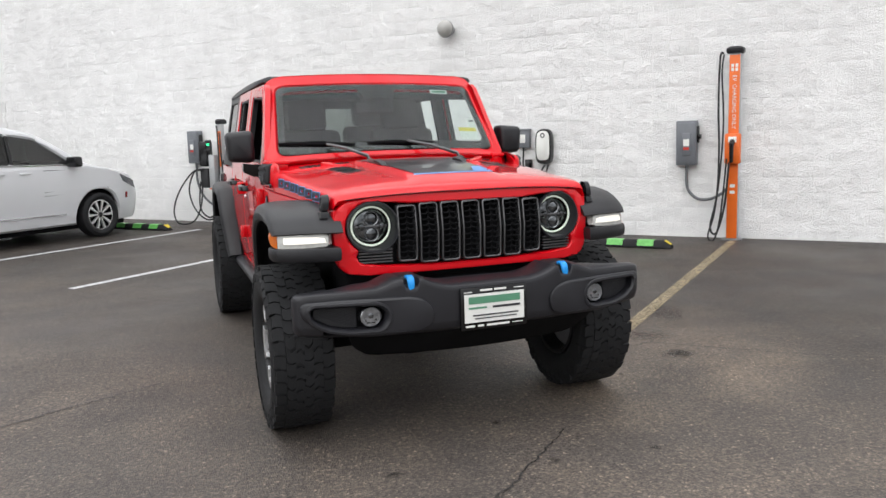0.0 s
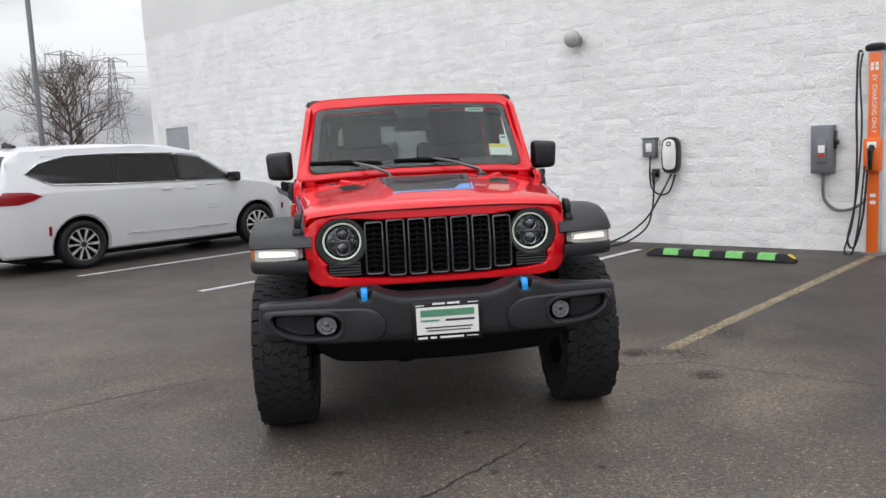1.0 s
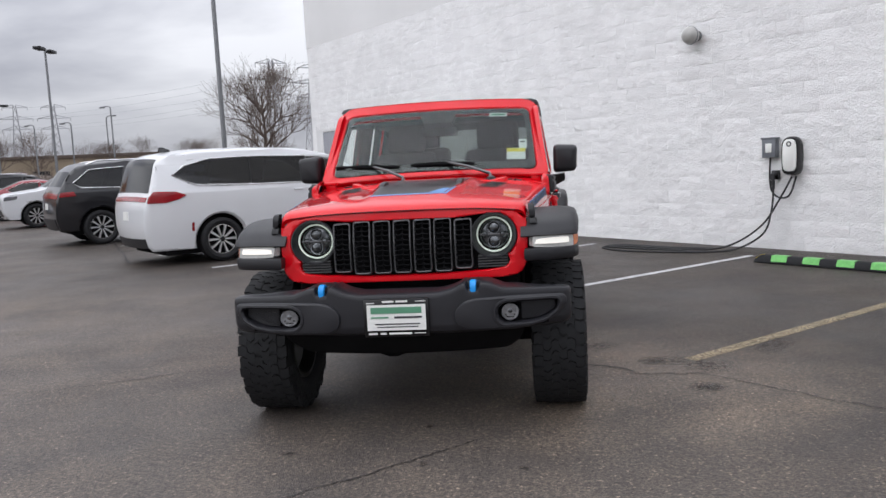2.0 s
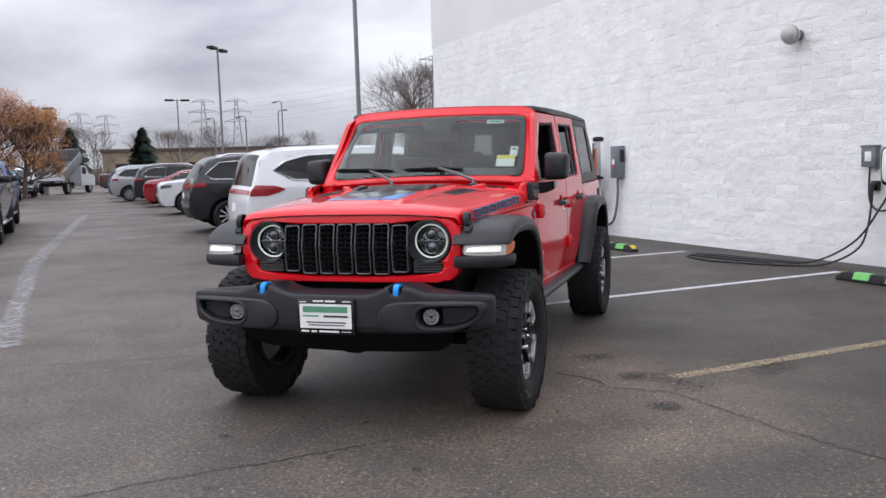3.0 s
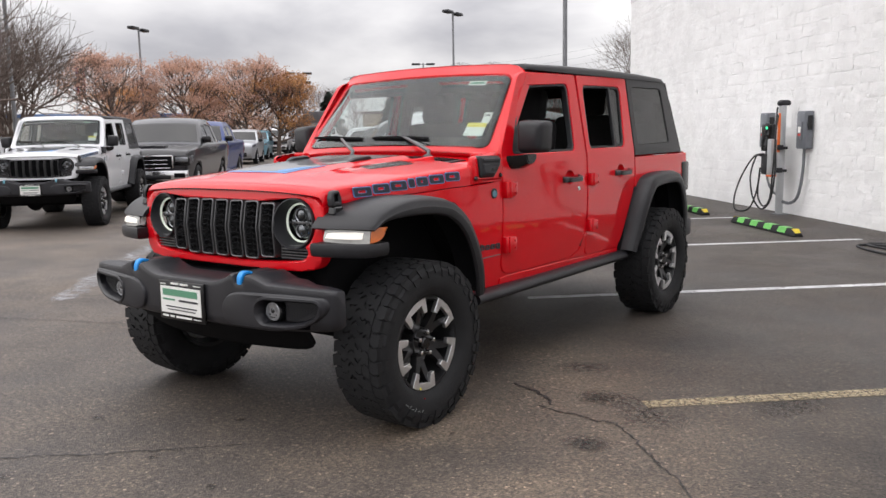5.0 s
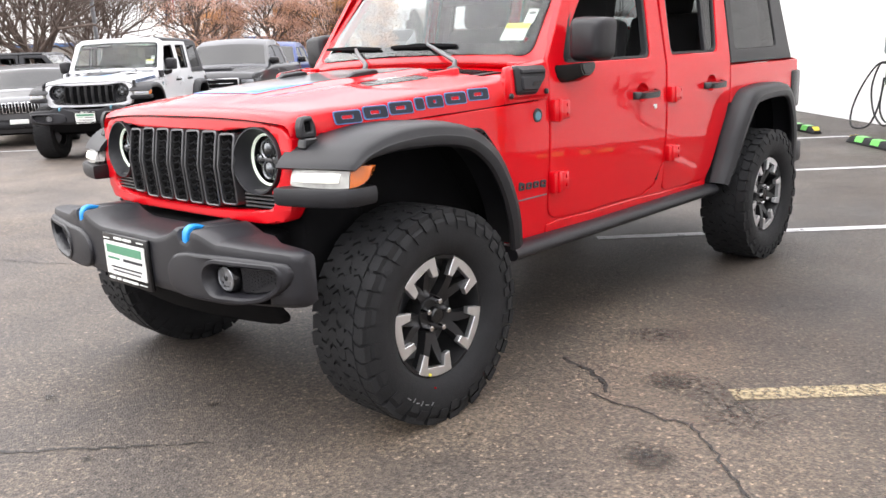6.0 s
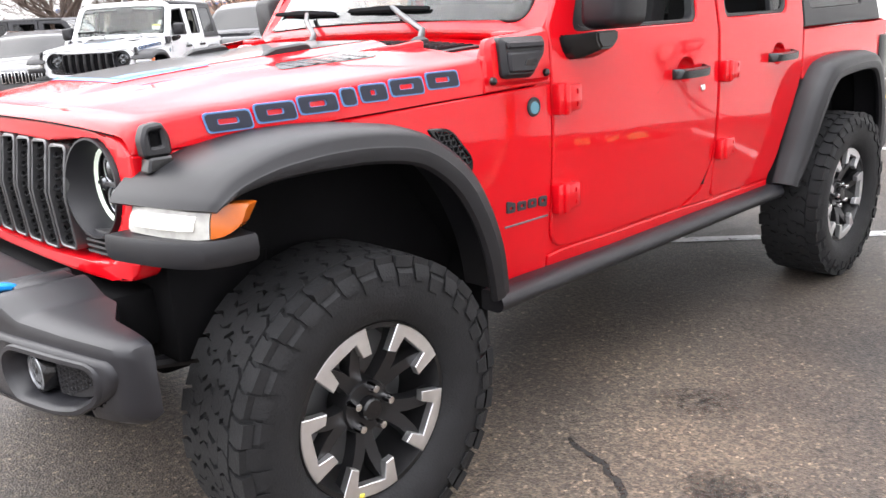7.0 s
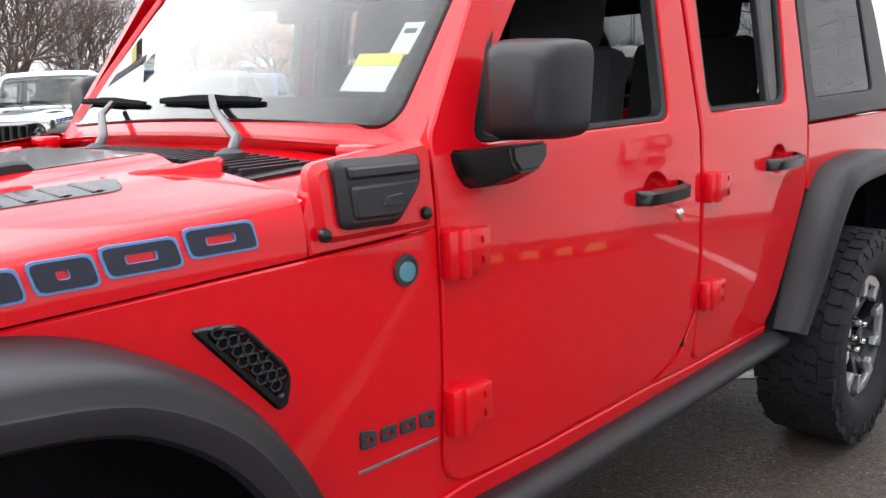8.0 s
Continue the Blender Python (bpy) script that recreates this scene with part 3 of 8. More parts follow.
BLOCKS = [block_mesh(100 + k) for k in range(16)]
rng = random.Random(8)
rest_v, rest_f, singles = [], [], 0
raw = [([v.co.copy() for v in me.vertices], [tuple(p.vertices) for p in me.polygons]) for me in BLOCKS]
for j in range(23):
    for i in range(82):
        u = U0 + 0.2 + 0.4 * i + (0.2 if j % 2 else 0.0)
        if u > U1 - 0.2 or u < -4.2:
            continue
        if 14.3 < u < 16.05 and j < 12:
            continue
        z = 0.09 + 0.2 * j
        if z > BLOCK_TOP - 0.05:
            continue
        k = rng.randrange(16)
        mw = lot_pose(u, 0, z)
        if rng.random() < 0.5:
            mw = mw @ pose(0, 0, 0, 0, 180, 0)
        if singles < 300 and -1.3 < u < 6.2 and z < 3.2:
            ob = new("block", BLOCKS[k])
            ob.parent = wall
            ob.matrix_world = mw
            singles += 1
        else:
            base = len(rest_v)
            rest_v += [mw @ p for p in raw[k][0]]
            rest_f += [tuple(base + q for q in f) for f in raw[k][1]]
me = bpy.data.meshes.new("block_courses")
me.from_pydata(rest_v, [], rest_f)
me.materials.append(M_BLOCK)
me.shade_smooth()
me.set_sharp_from_angle(angle=radians(28))
ob = new("block_courses", me)
ob.parent = wall
tagged(ob, kind="stuff")

# a steel door in the wall, with its frame
door = thing("door_1", lot_pose(15.18, 0), "closed grey steel door in the white block wall", "door", kind="structure")
bm = bmesh.new()
box(bm, -0.52, 0.52, -0.05, -0.006, 0.02, 2.32, 0.004)
part("door_leaf", bm, M_DOORGREY, door)
bm = bmesh.new()
for r in ((-0.565, -0.53, -0.04, 0.012, 0, 2.37), (0.53, 0.565, -0.04, 0.012, 0, 2.37), (-0.529, 0.529, -0.04, 0.012, 2.33, 2.37)):
    box(bm, *r, bevel=0.004)
part("door_frame", bm, M_STUCCO, door)
bm = bmesh.new()
tube(bm, [(0.42, 0.0, 1.02), (0.42, 0.05, 1.02), (0.30, 0.05, 1.02)], 0.012)
part("door_handle", bm, M_CHROME, door)
bm = bmesh.new()
for s in range(2):
    x0 = -0.90 if s == 0 else 0.575
    box(bm, x0, x0 + 0.325, -0.011, 0.004, 0, 2.375)
box(bm, -0.90, 0.90, -0.011, 0.004, 2.38, 2.49)
part("door_surround", bm, M_STUCCO, door)


# ---- fittings on the wall ----
def wall_lamp():
    t = thing("wall_lamp", lot_pose(3.62, 0, 3.0), "grey round bulkhead lamp on the white block wall", "lamp")
    bm = bmesh.new()
    lathe(bm, [(0.0, 0.07), (0.05, 0.075), (0.05, 0.055), (0.07, 0.05)], (0, 0, 0), "y", 24)
    part("base", bm, M_GALV, t)
    bm = bmesh.new()
    lathe(bm, [(0.05 + 0.125 * (1 - math.cos(a)), max(0.004, 0.125 * math.sin(a))) for a in [math.pi * k / 12 for k in range(1, 13)]], (0, 0, 0), "y", 28)
    part("globe", bm, mat("globe_plastic", (0.45, 0.44, 0.42), 0.35, spots=0.2, size=6), t)
    bm = bmesh.new()
    lathe(bm, [(0.165, 0.128), (0.185, 0.128), (0.185, 0.118), (0.165, 0.118)], (0, 0, 0), "y", 28)
    part("guard_ring", bm, M_GALV, t)


def disconnect(u, z, depth=0.13, handle=-1):
    """A grey switch box with a lever at its side and a labelled cover."""
    t = thing("disconnect_box", lot_pose(u, 0.012, z), "grey enamelled electrical switch box on the wall", "switch box", "switch boxes")
    bm = bmesh.new()
    box(bm, -0.13, 0.13, 0, depth, -0.29, 0.29, 0.012)
    part("body", bm, M_GREYBOX, t)
    bm = bmesh.new()
    box(bm, -0.112, 0.112, depth + 0.001, depth + 0.012, -0.262, 0.262, 0.005)
    part("cover", bm, M_GREYBOX, t)
    bm = bmesh.new()
    box(bm, -0.065, 0.055, depth + 0.012, depth + 0.035, -0.16, 0.13, 0.012)
    part("raised_plate", bm, M_GREYBOX, t)
    bm = bmesh.new()
    box(bm, -0.045, 0.03, depth + 0.035, depth + 0.037, -0.04, 0.05)
    part("notice", bm, M_LABEL, t)
    bm = bmesh.new()
    box(bm, -0.045, 0.03, depth + 0.035, depth + 0.0372, -0.09, -0.055)
    part("warning_strip", bm, mat("red_ink", (0.5, 0.03, 0.02), 0.5), t)
    bm = bmesh.new()
    box(bm, handle * 0.14 - 0.015, handle * 0.14 + 0.015, 0.03, 0.10, 0.0, 0.22, 0.008)
    box(bm, handle * 0.165 - 0.018, handle * 0.165 + 0.018, 0.05, 0.12, 0.05, 0.11, 0.008)
    part("lever", bm, M_GLOSSBLACK, t)
    bm = bmesh.new()
    lathe(bm, [(-0.36, 0.022), (-0.285, 0.022)], (0.0, depth * 0.5, 0), "z", 14)
    part("hub", bm, M_CONDUIT, t)
    return t


def cable(name, points, radius, material, label, category="cable", n=8):
    bm = bmesh.new()
    tube(bm, spline(points, n), radius, 8)
    ob = part(name, bm, material, None, smooth=60)
    return tagged(ob, label, category)


def words(text, size, m, material, parent, name="lettering", label="", depth=0.001):
    c = bpy.data.curves.new(name, "FONT")
    c.body, c.size, c.align_x, c.align_y, c.extrude = text, size, "CENTER", "CENTER", depth
    tmp = bpy.data.objects.new(name, c)
    me = bpy.data.meshes.new_from_object(tmp)
    bpy.data.objects.remove(tmp)
    bpy.data.curves.remove(c)
    me.materials.clear()
    me.materials.append(material)
    me.transform(m)
    ob = new(name, me)
    ob.parent = parent
    return tagged(ob, label)


def charging_post(u, v, top, width=0.17, tall=True):
    """An upright charging post with a cap, a lettered front and a holster."""
    t = thing("charging_post", lot_pose(u, v), "orange and silver electric charging post standing by the wall", "charging post", "charging posts")
    bm = bmesh.new()
    box(bm, -width / 2, width / 2, -0.08 if tall else -0.035, 0.055, 0.02, top, 0.012)
    part("column", bm, M_POSTSIDE, t)
    bm = bmesh.new()
    box(bm, -width / 2 + (0.004 if tall else 0.008), width / 2 - (0.004 if tall else 0.008), 0.056, 0.064, 0.03 if tall else top - 0.75, top - (0.03 if tall else 0.13), 0.003)
    part("front_panel", bm, M_ORANGE, t, "orange enamelled front panel")
    bm = bmesh.new()
    ring = [rounded([(-w, -0.12 + d), (w, -0.12 + d), (w, 0.10 - d), (-w, 0.10 - d)], 0.05, 4) for w, d in ((width * (0.68 if tall else 0.60), 0.02), (width * (0.80 if tall else 0.68), 0.01), (width * (0.80 if tall else 0.68), 0.01), (width * 0.55, 0.04))]
    loft(bm, [[(p.x, p.y, z) for p in r] for r, z in zip(ring, (top - 0.01, top + 0.012, top + 0.05, top + 0.075))])
    part("cap", bm, M_PLASTIC, t)
    bm = bmesh.new()
    box(bm, -0.13, 0.13, -0.11, 0.09, 0.0, 0.02, 0.004)
    part("base_plate", bm, M_GALV, t)
    return t


wall_lamp()
disconnect(0.13, 1.25, handle=-1)
disconnect(7.66, 1.36, handle=-1)
disconnect(8.85, 1.36, handle=-1)

post = charging_post(-0.475, 0.20, 2.36, 0.135)
for word, z in (("EV", 2.045), ("CHARGING", 1.795), ("ONLY", 1.51)):
    words(word, 0.068, Matrix.Translation((0.0, 0.066, z)) @ pose(0, 0, 0, 90, 0, 180) @ pose(0, 0, 0, 0, 0, -90), M_LABEL, post, label="white capital letters running down the post")
bm = bmesh.new()
for x, z in ((-0.025, 2.20), (0.025, 2.20), (-0.025, 2.15), (0.025, 2.15)):
    box(bm, x - 0.016, x + 0.016, 0.064, 0.067, z - 0.02, z + 0.02)
part("emblem", bm, M_LABEL, post, "small white four-part mark")
bm = bmesh.new()
box(bm, -0.095, 0.095, 0.04, 0.14, 0.98, 1.36, 0.02)
holster = part("holster", bm, M_ORANGE, post, "orange plug holster box")
bm = bmesh.new()
box(bm, -0.05, 0.05, 0.14, 0.146, 1.25, 1.32, 0.003)
part("holster_sign", bm, M_LABEL, holster)
bm = bmesh.new()
tube(bm, [(0, 0.13, 1.26), (0, 0.20, 1.22), (0.0, 0.20, 1.10), (0.0, 0.19, 1.0)], 0.035, 12, 0.022)
part("plug", bm, M_GLOSSBLACK, post)
for z in (0.62, 0.70):
    bm = bmesh.new()
    box(bm, -0.03, 0.03, 0.0645, 0.0665, z - 0.02, z + 0.02)
    part("small_mark", bm, M_LABEL, post)


def at_wall(*rows):
    return [lot(u, v, z) for u, v, z in rows]


cable("charge_cable", at_wall((-0.33, 0.22, 2.36), (-0.30, 0.26, 2.30), (-0.29, 0.27, 1.7), (-0.31, 0.30, 1.2), (-0.30, 0.32, 0.6), (-0.22, 0.30, 0.18), (-0.30, 0.33, 0.10), (-0.40, 0.38, 0.45), (-0.45, 0.40, 1.0)), 0.013, M_CABLE, "black charging cable hanging in a loop from the post")
cable("charge_cable", at_wall((-0.34, 0.23, 2.34), (-0.33, 0.29, 2.1), (-0.36, 0.31, 1.5), (-0.33, 0.31, 0.9), (-0.27, 0.33, 0.35), (-0.20, 0.35, 0.06), (-0.28, 0.36, 0.02), (-0.36, 0.40, 0.35), (-0.42, 0.40, 1.05)), 0.011, M_CABLE, "black charging cable hanging beside the orange post")
cable("conduit", at_wall((0.13, 0.075, 0.92), (0.13, 0.075, 0.75), (0.10, 0.08, 0.62), (-0.02, 0.10, 0.52), (-0.18, 0.13, 0.52), (-0.34, 0.16, 0.60), (-0.37, 0.18, 0.66)), 0.02, M_CONDUIT, "grey flexible conduit from the switch box to the post", "conduit")

# the white wall charger and its small box
t = thing("wall_charger", lot_pose(2.12, 0.012, 1.24), "white and black oval car charger on the wall", "car charger")
shape = rounded([(-0.112, -0.245), (0.112, -0.245), (0.128, 0.0), (0.112, 0.255), (-0.112, 0.255), (-0.128, 0.0)], [0.09, 0.09, 0.2, 0.12, 0.12, 0.2], 5)
bm = bmesh.new()
loft(bm, [[(p.x * k, y, p.y * k) for p in shape] for k, y in ((0.92, 0.0), (1.0, 0.03), (1.0, 0.10), (0.95, 0.13))])
part("housing", bm, M_GLOSSBLACK, t)
bm = bmesh.new()
loft(bm, [[(p.x * k, y, p.y * (k + 0.05) + 0.012) for p in shape] for k, y in ((0.78, 0.125), (0.78, 0.142), (0.74, 0.148))])
face = part("face", bm, M_LABEL, t, "white rounded front face")
bm = bmesh.new()
lathe(bm, [(0.146, 0.035), (0.152, 0.035), (0.152, 0.02), (0.146, 0.02)], (0, 0, 0.16), "y", 20)
part("round_mark", bm, M_PRINT, face)
t = thing("junction_box", lot_pose(2.45, 0.012, 1.36), "small grey metal junction box on the wall", "switch box")
bm = bmesh.new()
box(bm, -0.10, 0.10, 0, 0.09, -0.13, 0.12, 0.01)
part("body", bm, M_GREYBOX, t)
bm = bmesh.new()
box(bm, -0.112, 0.112, 0.0, 0.10, 0.115, 0.14, 0.006)
part("lid", bm, M_GREYBOX, t)
bm = bmesh.new()
box(bm, -0.045, 0.045, 0.09, 0.094, -0.06, 0.06, 0.002)
part("notice", bm, M_LABEL, t)
t = thing("plug_holster", lot_pose(2.38, 0.012, 1.0), "black plug resting in a wall holster", "plug")
bm = bmesh.new()
box(bm, -0.05, 0.05, 0, 0.06, -0.06, 0.06, 0.01)
part("socket", bm, M_GLOSSBLACK, t)
bm = bmesh.new()
tube(bm, [(0, 0.06, 0.02), (-0.01, 0.12, 0.0), (-0.02, 0.13, -0.10), (-0.02, 0.12, -0.18)], 0.038, 12, 0.018)
part("plug", bm, M_CABLE, t)
cable("charger_lead", at_wall((2.45, 0.06, 1.23), (2.46, 0.06, 0.95), (2.42, 0.07, 0.78), (2.30, 0.08, 0.70), (2.16, 0.08, 0.74), (2.06, 0.09, 0.98)), 0.012, M_CABLE, "black lead looping between box and charger")
cable("charge_cable", at_wall((2.12, 0.09, 0.98), (2.25, 0.13, 0.72), (2.45, 0.25, 0.35), (2.75, 0.45, 0.10), (3.1, 0.6, 0.014), (3.7, 0.75, 0.014), (4.4, 0.85, 0.014), (4.5, 1.15, 0.014), (3.9, 1.25, 0.014), (3.2, 1.0, 0.014), (2.9, 0.8, 0.016)), 0.013, M_CABLE, "black charging cable lying in a loop on the asphalt")
cable("charge_cable", at_wall((2.36, 0.13, 0.83), (2.38, 0.16, 0.5), (2.45, 0.25, 0.22), (2.7, 0.5, 0.03), (3.0, 0.85, 0.014), (3.3, 0.95, 0.03), (3.8, 0.95, 0.014), (4.45, 1.02, 0.014), (4.62, 0.9, 0.014), (4.4, 0.7, 0.014), (3.6, 0.62, 0.014), (3.0, 0.55, 0.03)), 0.013, M_CABLE, "black charging cable trailing from its holster to the ground")

# the double charging post further along
post = charging_post(8.08, 0.22, 1.76, 0.095, tall=False)
for z in (1.08, 0.72):
    bm = bmesh.new()
    box(bm, -0.16, -0.05, -0.02, 0.10, z - 0.022, z + 0.022, 0.012)
    box(bm, -0.17, -0.14, 0.06, 0.16, z - 0.03, z + 0.05, 0.012)
    part("cable_hook", bm, M_PLASTIC, post)
unit = thing("charging_unit", lot_pose(8.42, 0.30, 0.86), "black and grey charging unit on the post with a green lamp", "car charger")
bm = bmesh.new()
box(bm, -0.10, 0.09, -0.10, 0.06, 0.16, 0.60, 0.02)
part("head", bm, M_GLOSSBLACK, unit)
bm = bmesh.new()
box(bm, -0.26, -0.13, -0.06, 0.06, -0.22, 0.36, 0.015)
part("grey_cover", bm, M_POSTSIDE, unit)
bm = bmesh.new()
box(bm, -0.09, 0.09, -0.09, 0.05, -0.22, 0.12, 0.02)
part("plug_dock", bm, M_CABLE, unit)
bm = bmesh.new()
box(bm, -0.25, -0.11, 0.08, 0.10, 0.42, 0.62, 0.01)
part("display", bm, M_GLOSSBLACK, unit)
bm = bmesh.new()
box(bm, -0.21, -0.15, 0.10, 0.103, 0.52, 0.56)
part("status_lamp", bm, glow("green_lamp", (0.05, 0.9, 0.35), 1.0), unit, "lit green status lamp")
bm = bmesh.new()
box(bm, -0.265, -0.125, -0.05, 0.065, -0.245, -0.222, 0.004)
part("orange_trim", bm, M_ORANGE, unit)
for k, rows in enumerate((
        ((8.12, 0.29, 1.72), (8.07, 0.33, 1.62), (8.04, 0.36, 1.1), (8.05, 0.38, 0.6), (8.15, 0.36, 0.25), (8.35, 0.36, 0.12), (8.55, 0.36, 0.30), (8.50, 0.36, 0.75)),
        ((8.02, 0.33, 1.60), (7.95, 0.40, 1.3), (7.93, 0.40, 0.7), (8.05, 0.40, 0.25), (8.3, 0.42, 0.08), (8.6, 0.42, 0.25), (8.75, 0.40, 0.6), (8.62, 0.38, 0.92), (8.45, 0.38, 0.95)),
        ((8.40, 0.36, 0.98), (8.62, 0.42, 0.92), (8.9, 0.48, 0.6), (9.0, 0.55, 0.25), (8.85, 0.6, 0.03), (8.6, 0.5, 0.05), (8.45, 0.45, 0.30), (8.42, 0.40, 0.66)))):
    cable("charge_cable", at_wall(*rows), 0.014, M_CABLE, "thick black charging cable looped on the charging post")
cable("conduit", at_wall((7.66, 0.08, 1.0), (7.66, 0.08, 0.8), (7.68, 0.10, 0.5), (7.76, 0.12, 0.28), (7.92, 0.15, 0.20), (8.06, 0.2, 0.22)), 0.024, M_CONDUIT, "grey flexible conduit from the switch box to the post", "conduit")
cable("conduit", at_wall((8.85, 0.08, 1.0), (8.85, 0.08, 0.75), (8.72, 0.10, 0.5), (8.5, 0.12, 0.34), (8.22, 0.16, 0.30)), 0.02, M_CONDUIT, "grey flexible conduit under the switch box", "conduit")


def wheel_stop(u, v, turn=0.0, length=1.83):
    """A rubber wheel stop with green and yellow reflecting patches."""
    t = thing("wheel_stop", lot_pose(u, v, 0.001, turn), "black rubber wheel stop with bright green and yellow patches", "wheel stop", "wheel stops")
    bm = bmesh.new()
    prof = [(-0.075, 0), (-0.075, 0.025), (-0.045, 0.095), (0.045, 0.095), (0.075, 0.025), (0.075, 0)]
    h = length / 2
    loft(bm, [[(x, a * k, b * q) for a, b in prof] for x, k, q in ((-h, 0.9, 0.45), (-h + 0.09, 1, 1), (h - 0.09, 1, 1), (h, 0.9, 0.45))])
    bmesh.ops.bevel(bm, geom=bm.edges[:], offset=0.006, segments=1, affect="EDGES")
    part("body", bm, M_RUBBER, t)
    for x in (-0.60, -0.22, 0.18, 0.58):
        bm = bmesh.new()
        loft(bm, [[(xx, -0.076, 0.030), (xx, -0.0485, 0.0955), (xx, -0.040, 0.0985), (xx, 0.040, 0.0985), (xx, 0.0485, 0.0955), (xx, 0.076, 0.030), (xx, 0.06, 0.03), (xx, -0.06, 0.03)] for xx in (x - 0.10, x + 0.10)])
        part("green_patch", bm, M_GREENTAPE, t)
    for s in (-1, 1):
        bm = bmesh.new()
        loft(bm, [[(s * xx, -0.06 * k, z), (s * xx, -0.06 * k, z + 0.004), (s * xx, 0.06 * k, z + 0.004), (s * xx, 0.06 * k, z)] for xx, k, z in ((h - 0.085, 0.8, 0.094), (h - 0.01, 0.6, 0.048))])
        part("yellow_patch", bm, M_YELLOWTAPE, t)
    return t


for u, v in ((0.98, 1.20), (6.35, 1.36), (9.2, 1.36), (12.0, 1.36)):
    wheel_stop(u, v, 0.0, 1.83)

# ---- the red off-road car: it faces -y, with the front axle over the origin ----
def lerp(x, table):
    for (x0, y0), (x1, y1) in zip(table, table[1:]):
        if x <= x1:
            return y0 + (y1 - y0) * max(0.0, (x - x0)) / (x1 - x0)
    return table[-1][1]


def side_x(y, z):
    """Half the body's width at a place on its side."""
    base = lerp(y, [(-0.40, 0.655), (0.60, 0.765), (0.84, 0.785), (1.2, 0.80), (3.3, 0.80), (3.75, 0.785)])
    if z > 1.25:
        return base - 0.006 - (z - 1.25) * 0.165
    if z > 1.0:
        return base - 0.006 * ((z - 1.0) / 0.25) ** 2
    return base - 0.035 * ((1.0 - z) / 0.48) ** 2


def seam_z(y):
    return 1.10 + 0.034 * (y + 0.36)


def side_place(s, lift=0.0):
    return lambda y, z, d: (s * (side_x(y, z) + lift - d), y, z)


ZCUTS = (0.65, 0.75, 0.85, 0.95, 1.05, 1.15, 1.25)
YCUTS = (-0.2, 0.0, 0.2, 0.4, 0.6, 0.84, 1.2)


def side_panel(name, outer, holes, s, parent, material, radius=0.0, r=0.004, thick=0.03, lift=0.0, label="", cuts=True):
    bm = bmesh.new()
    if radius:
        outer = rounded(outer, radius)
    panel(bm, outer, holes, side_place(s, lift), r, thick, YCUTS if cuts else (), ZCUTS if cuts else ())
    return part(name, bm, material, parent, label, smooth=25)


def hood_w(y):
    return lerp(y, [(-0.48, 0.640), (-0.40, 0.655), (0.60, 0.755)])


def hood_crown(y):
    return lerp(y, [(-0.460, 1.163), (-0.453, 1.177), (-0.437, 1.189), (-0.40, 1.200), (-0.35, 1.210), (-0.25, 1.224), (0.0, 1.245), (0.3, 1.265), (0.58, 1.282)])


def hood_z(x, y):
    w = hood_w(y)
    k = abs(x) / w
    drop = lerp(y, [(-0.44, 0.026), (-0.15, 0.050)]) * k ** 3.2
    fade = min(1.0, max(0.0, (y + 0.42) / 0.25))
    edge = lerp(y, [(-0.3, 0.20), (0.58, 0.31)])
    bulge = 0.014 * fade * (1 - min(1.0, max(0.0, (abs(x) - edge) / 0.05)))
    return hood_crown(y) - drop + bulge


def front_bow(x):
    return 0.037 * (abs(x) / 0.65) ** 3


def hood_mesh():
    bm = bmesh.new()
    rows = []
    ys = [-0.460, -0.453, -0.437, -0.40, -0.35, -0.30, -0.25, -0.18, -0.1, 0.0, 0.1, 0.2, 0.3, 0.4, 0.5, 0.58]
    ks = [-1 + k / 22 for k in range(45)]
    for y in ys:
        w = hood_w(y)
        fade = max(0.0, min(1.0, (0.1 - y) / 0.5))
        ring = []
        low = seam_z(y) + 0.002
        top = hood_z(w * 0.96, y)
        side = [(w + 0.006, low), (w + 0.006, low + 0.6 * max(0.0, top - 0.03 - low)), (w, max(low, top - 0.018)), (w - 0.012, max(low, top - 0.005))]
        for x, z in side:
            ring.append((-x, y + front_bow(x) * fade, z))
        for k in ks:
            x = k * 0.955 * w
            ring.append((x, y + front_bow(x) * fade, max(hood_z(x, y), low)))
        for x, z in side[::-1]:
            ring.append((x, y + front_bow(x) * fade, z))
        rows.append(ring)
    rows.insert(0, [(x, y + 0.03, z - 0.02) for x, y, z in rows[0]])
    rows.append([(x, y, z - 0.03) for x, y, z in rows[-1]])
    loft(bm, rows, closed=False)
    return bm


def hood_patch(corners, parent, name, material, lift=0.0016, n=10, label=""):
    """A film on the hood, between four corners given in plan."""
    bm = bmesh.new()
    a, b, c, d = [Vector(p) for p in corners]
    g = []
    for i in range(n + 1):
        row = []
        for j in range(n + 1):
            p = a.lerp(b, j / n).lerp(d.lerp(c, j / n), i / n)
            row.append(bm.verts.new((p.x, p.y, hood_z(p.x, p.y) + lift)))
        g.append(row)
    for i in range(n):
        for j in range(n):
            bm.faces.new((g[i][j], g[i][j + 1], g[i + 1][j + 1], g[i + 1][j]))
    return part(name, bm, material, parent, label, smooth=60)


def grille_place(bend=0.0, out=0.0):
    def place(x, z, d):
        return (x, -0.472 + front_bow(x) + 0.12 * max(0.0, z - 0.985) - bend * max(0.0, 1 - abs(z - 0.985) / 0.16) - out + d, z)
    return place


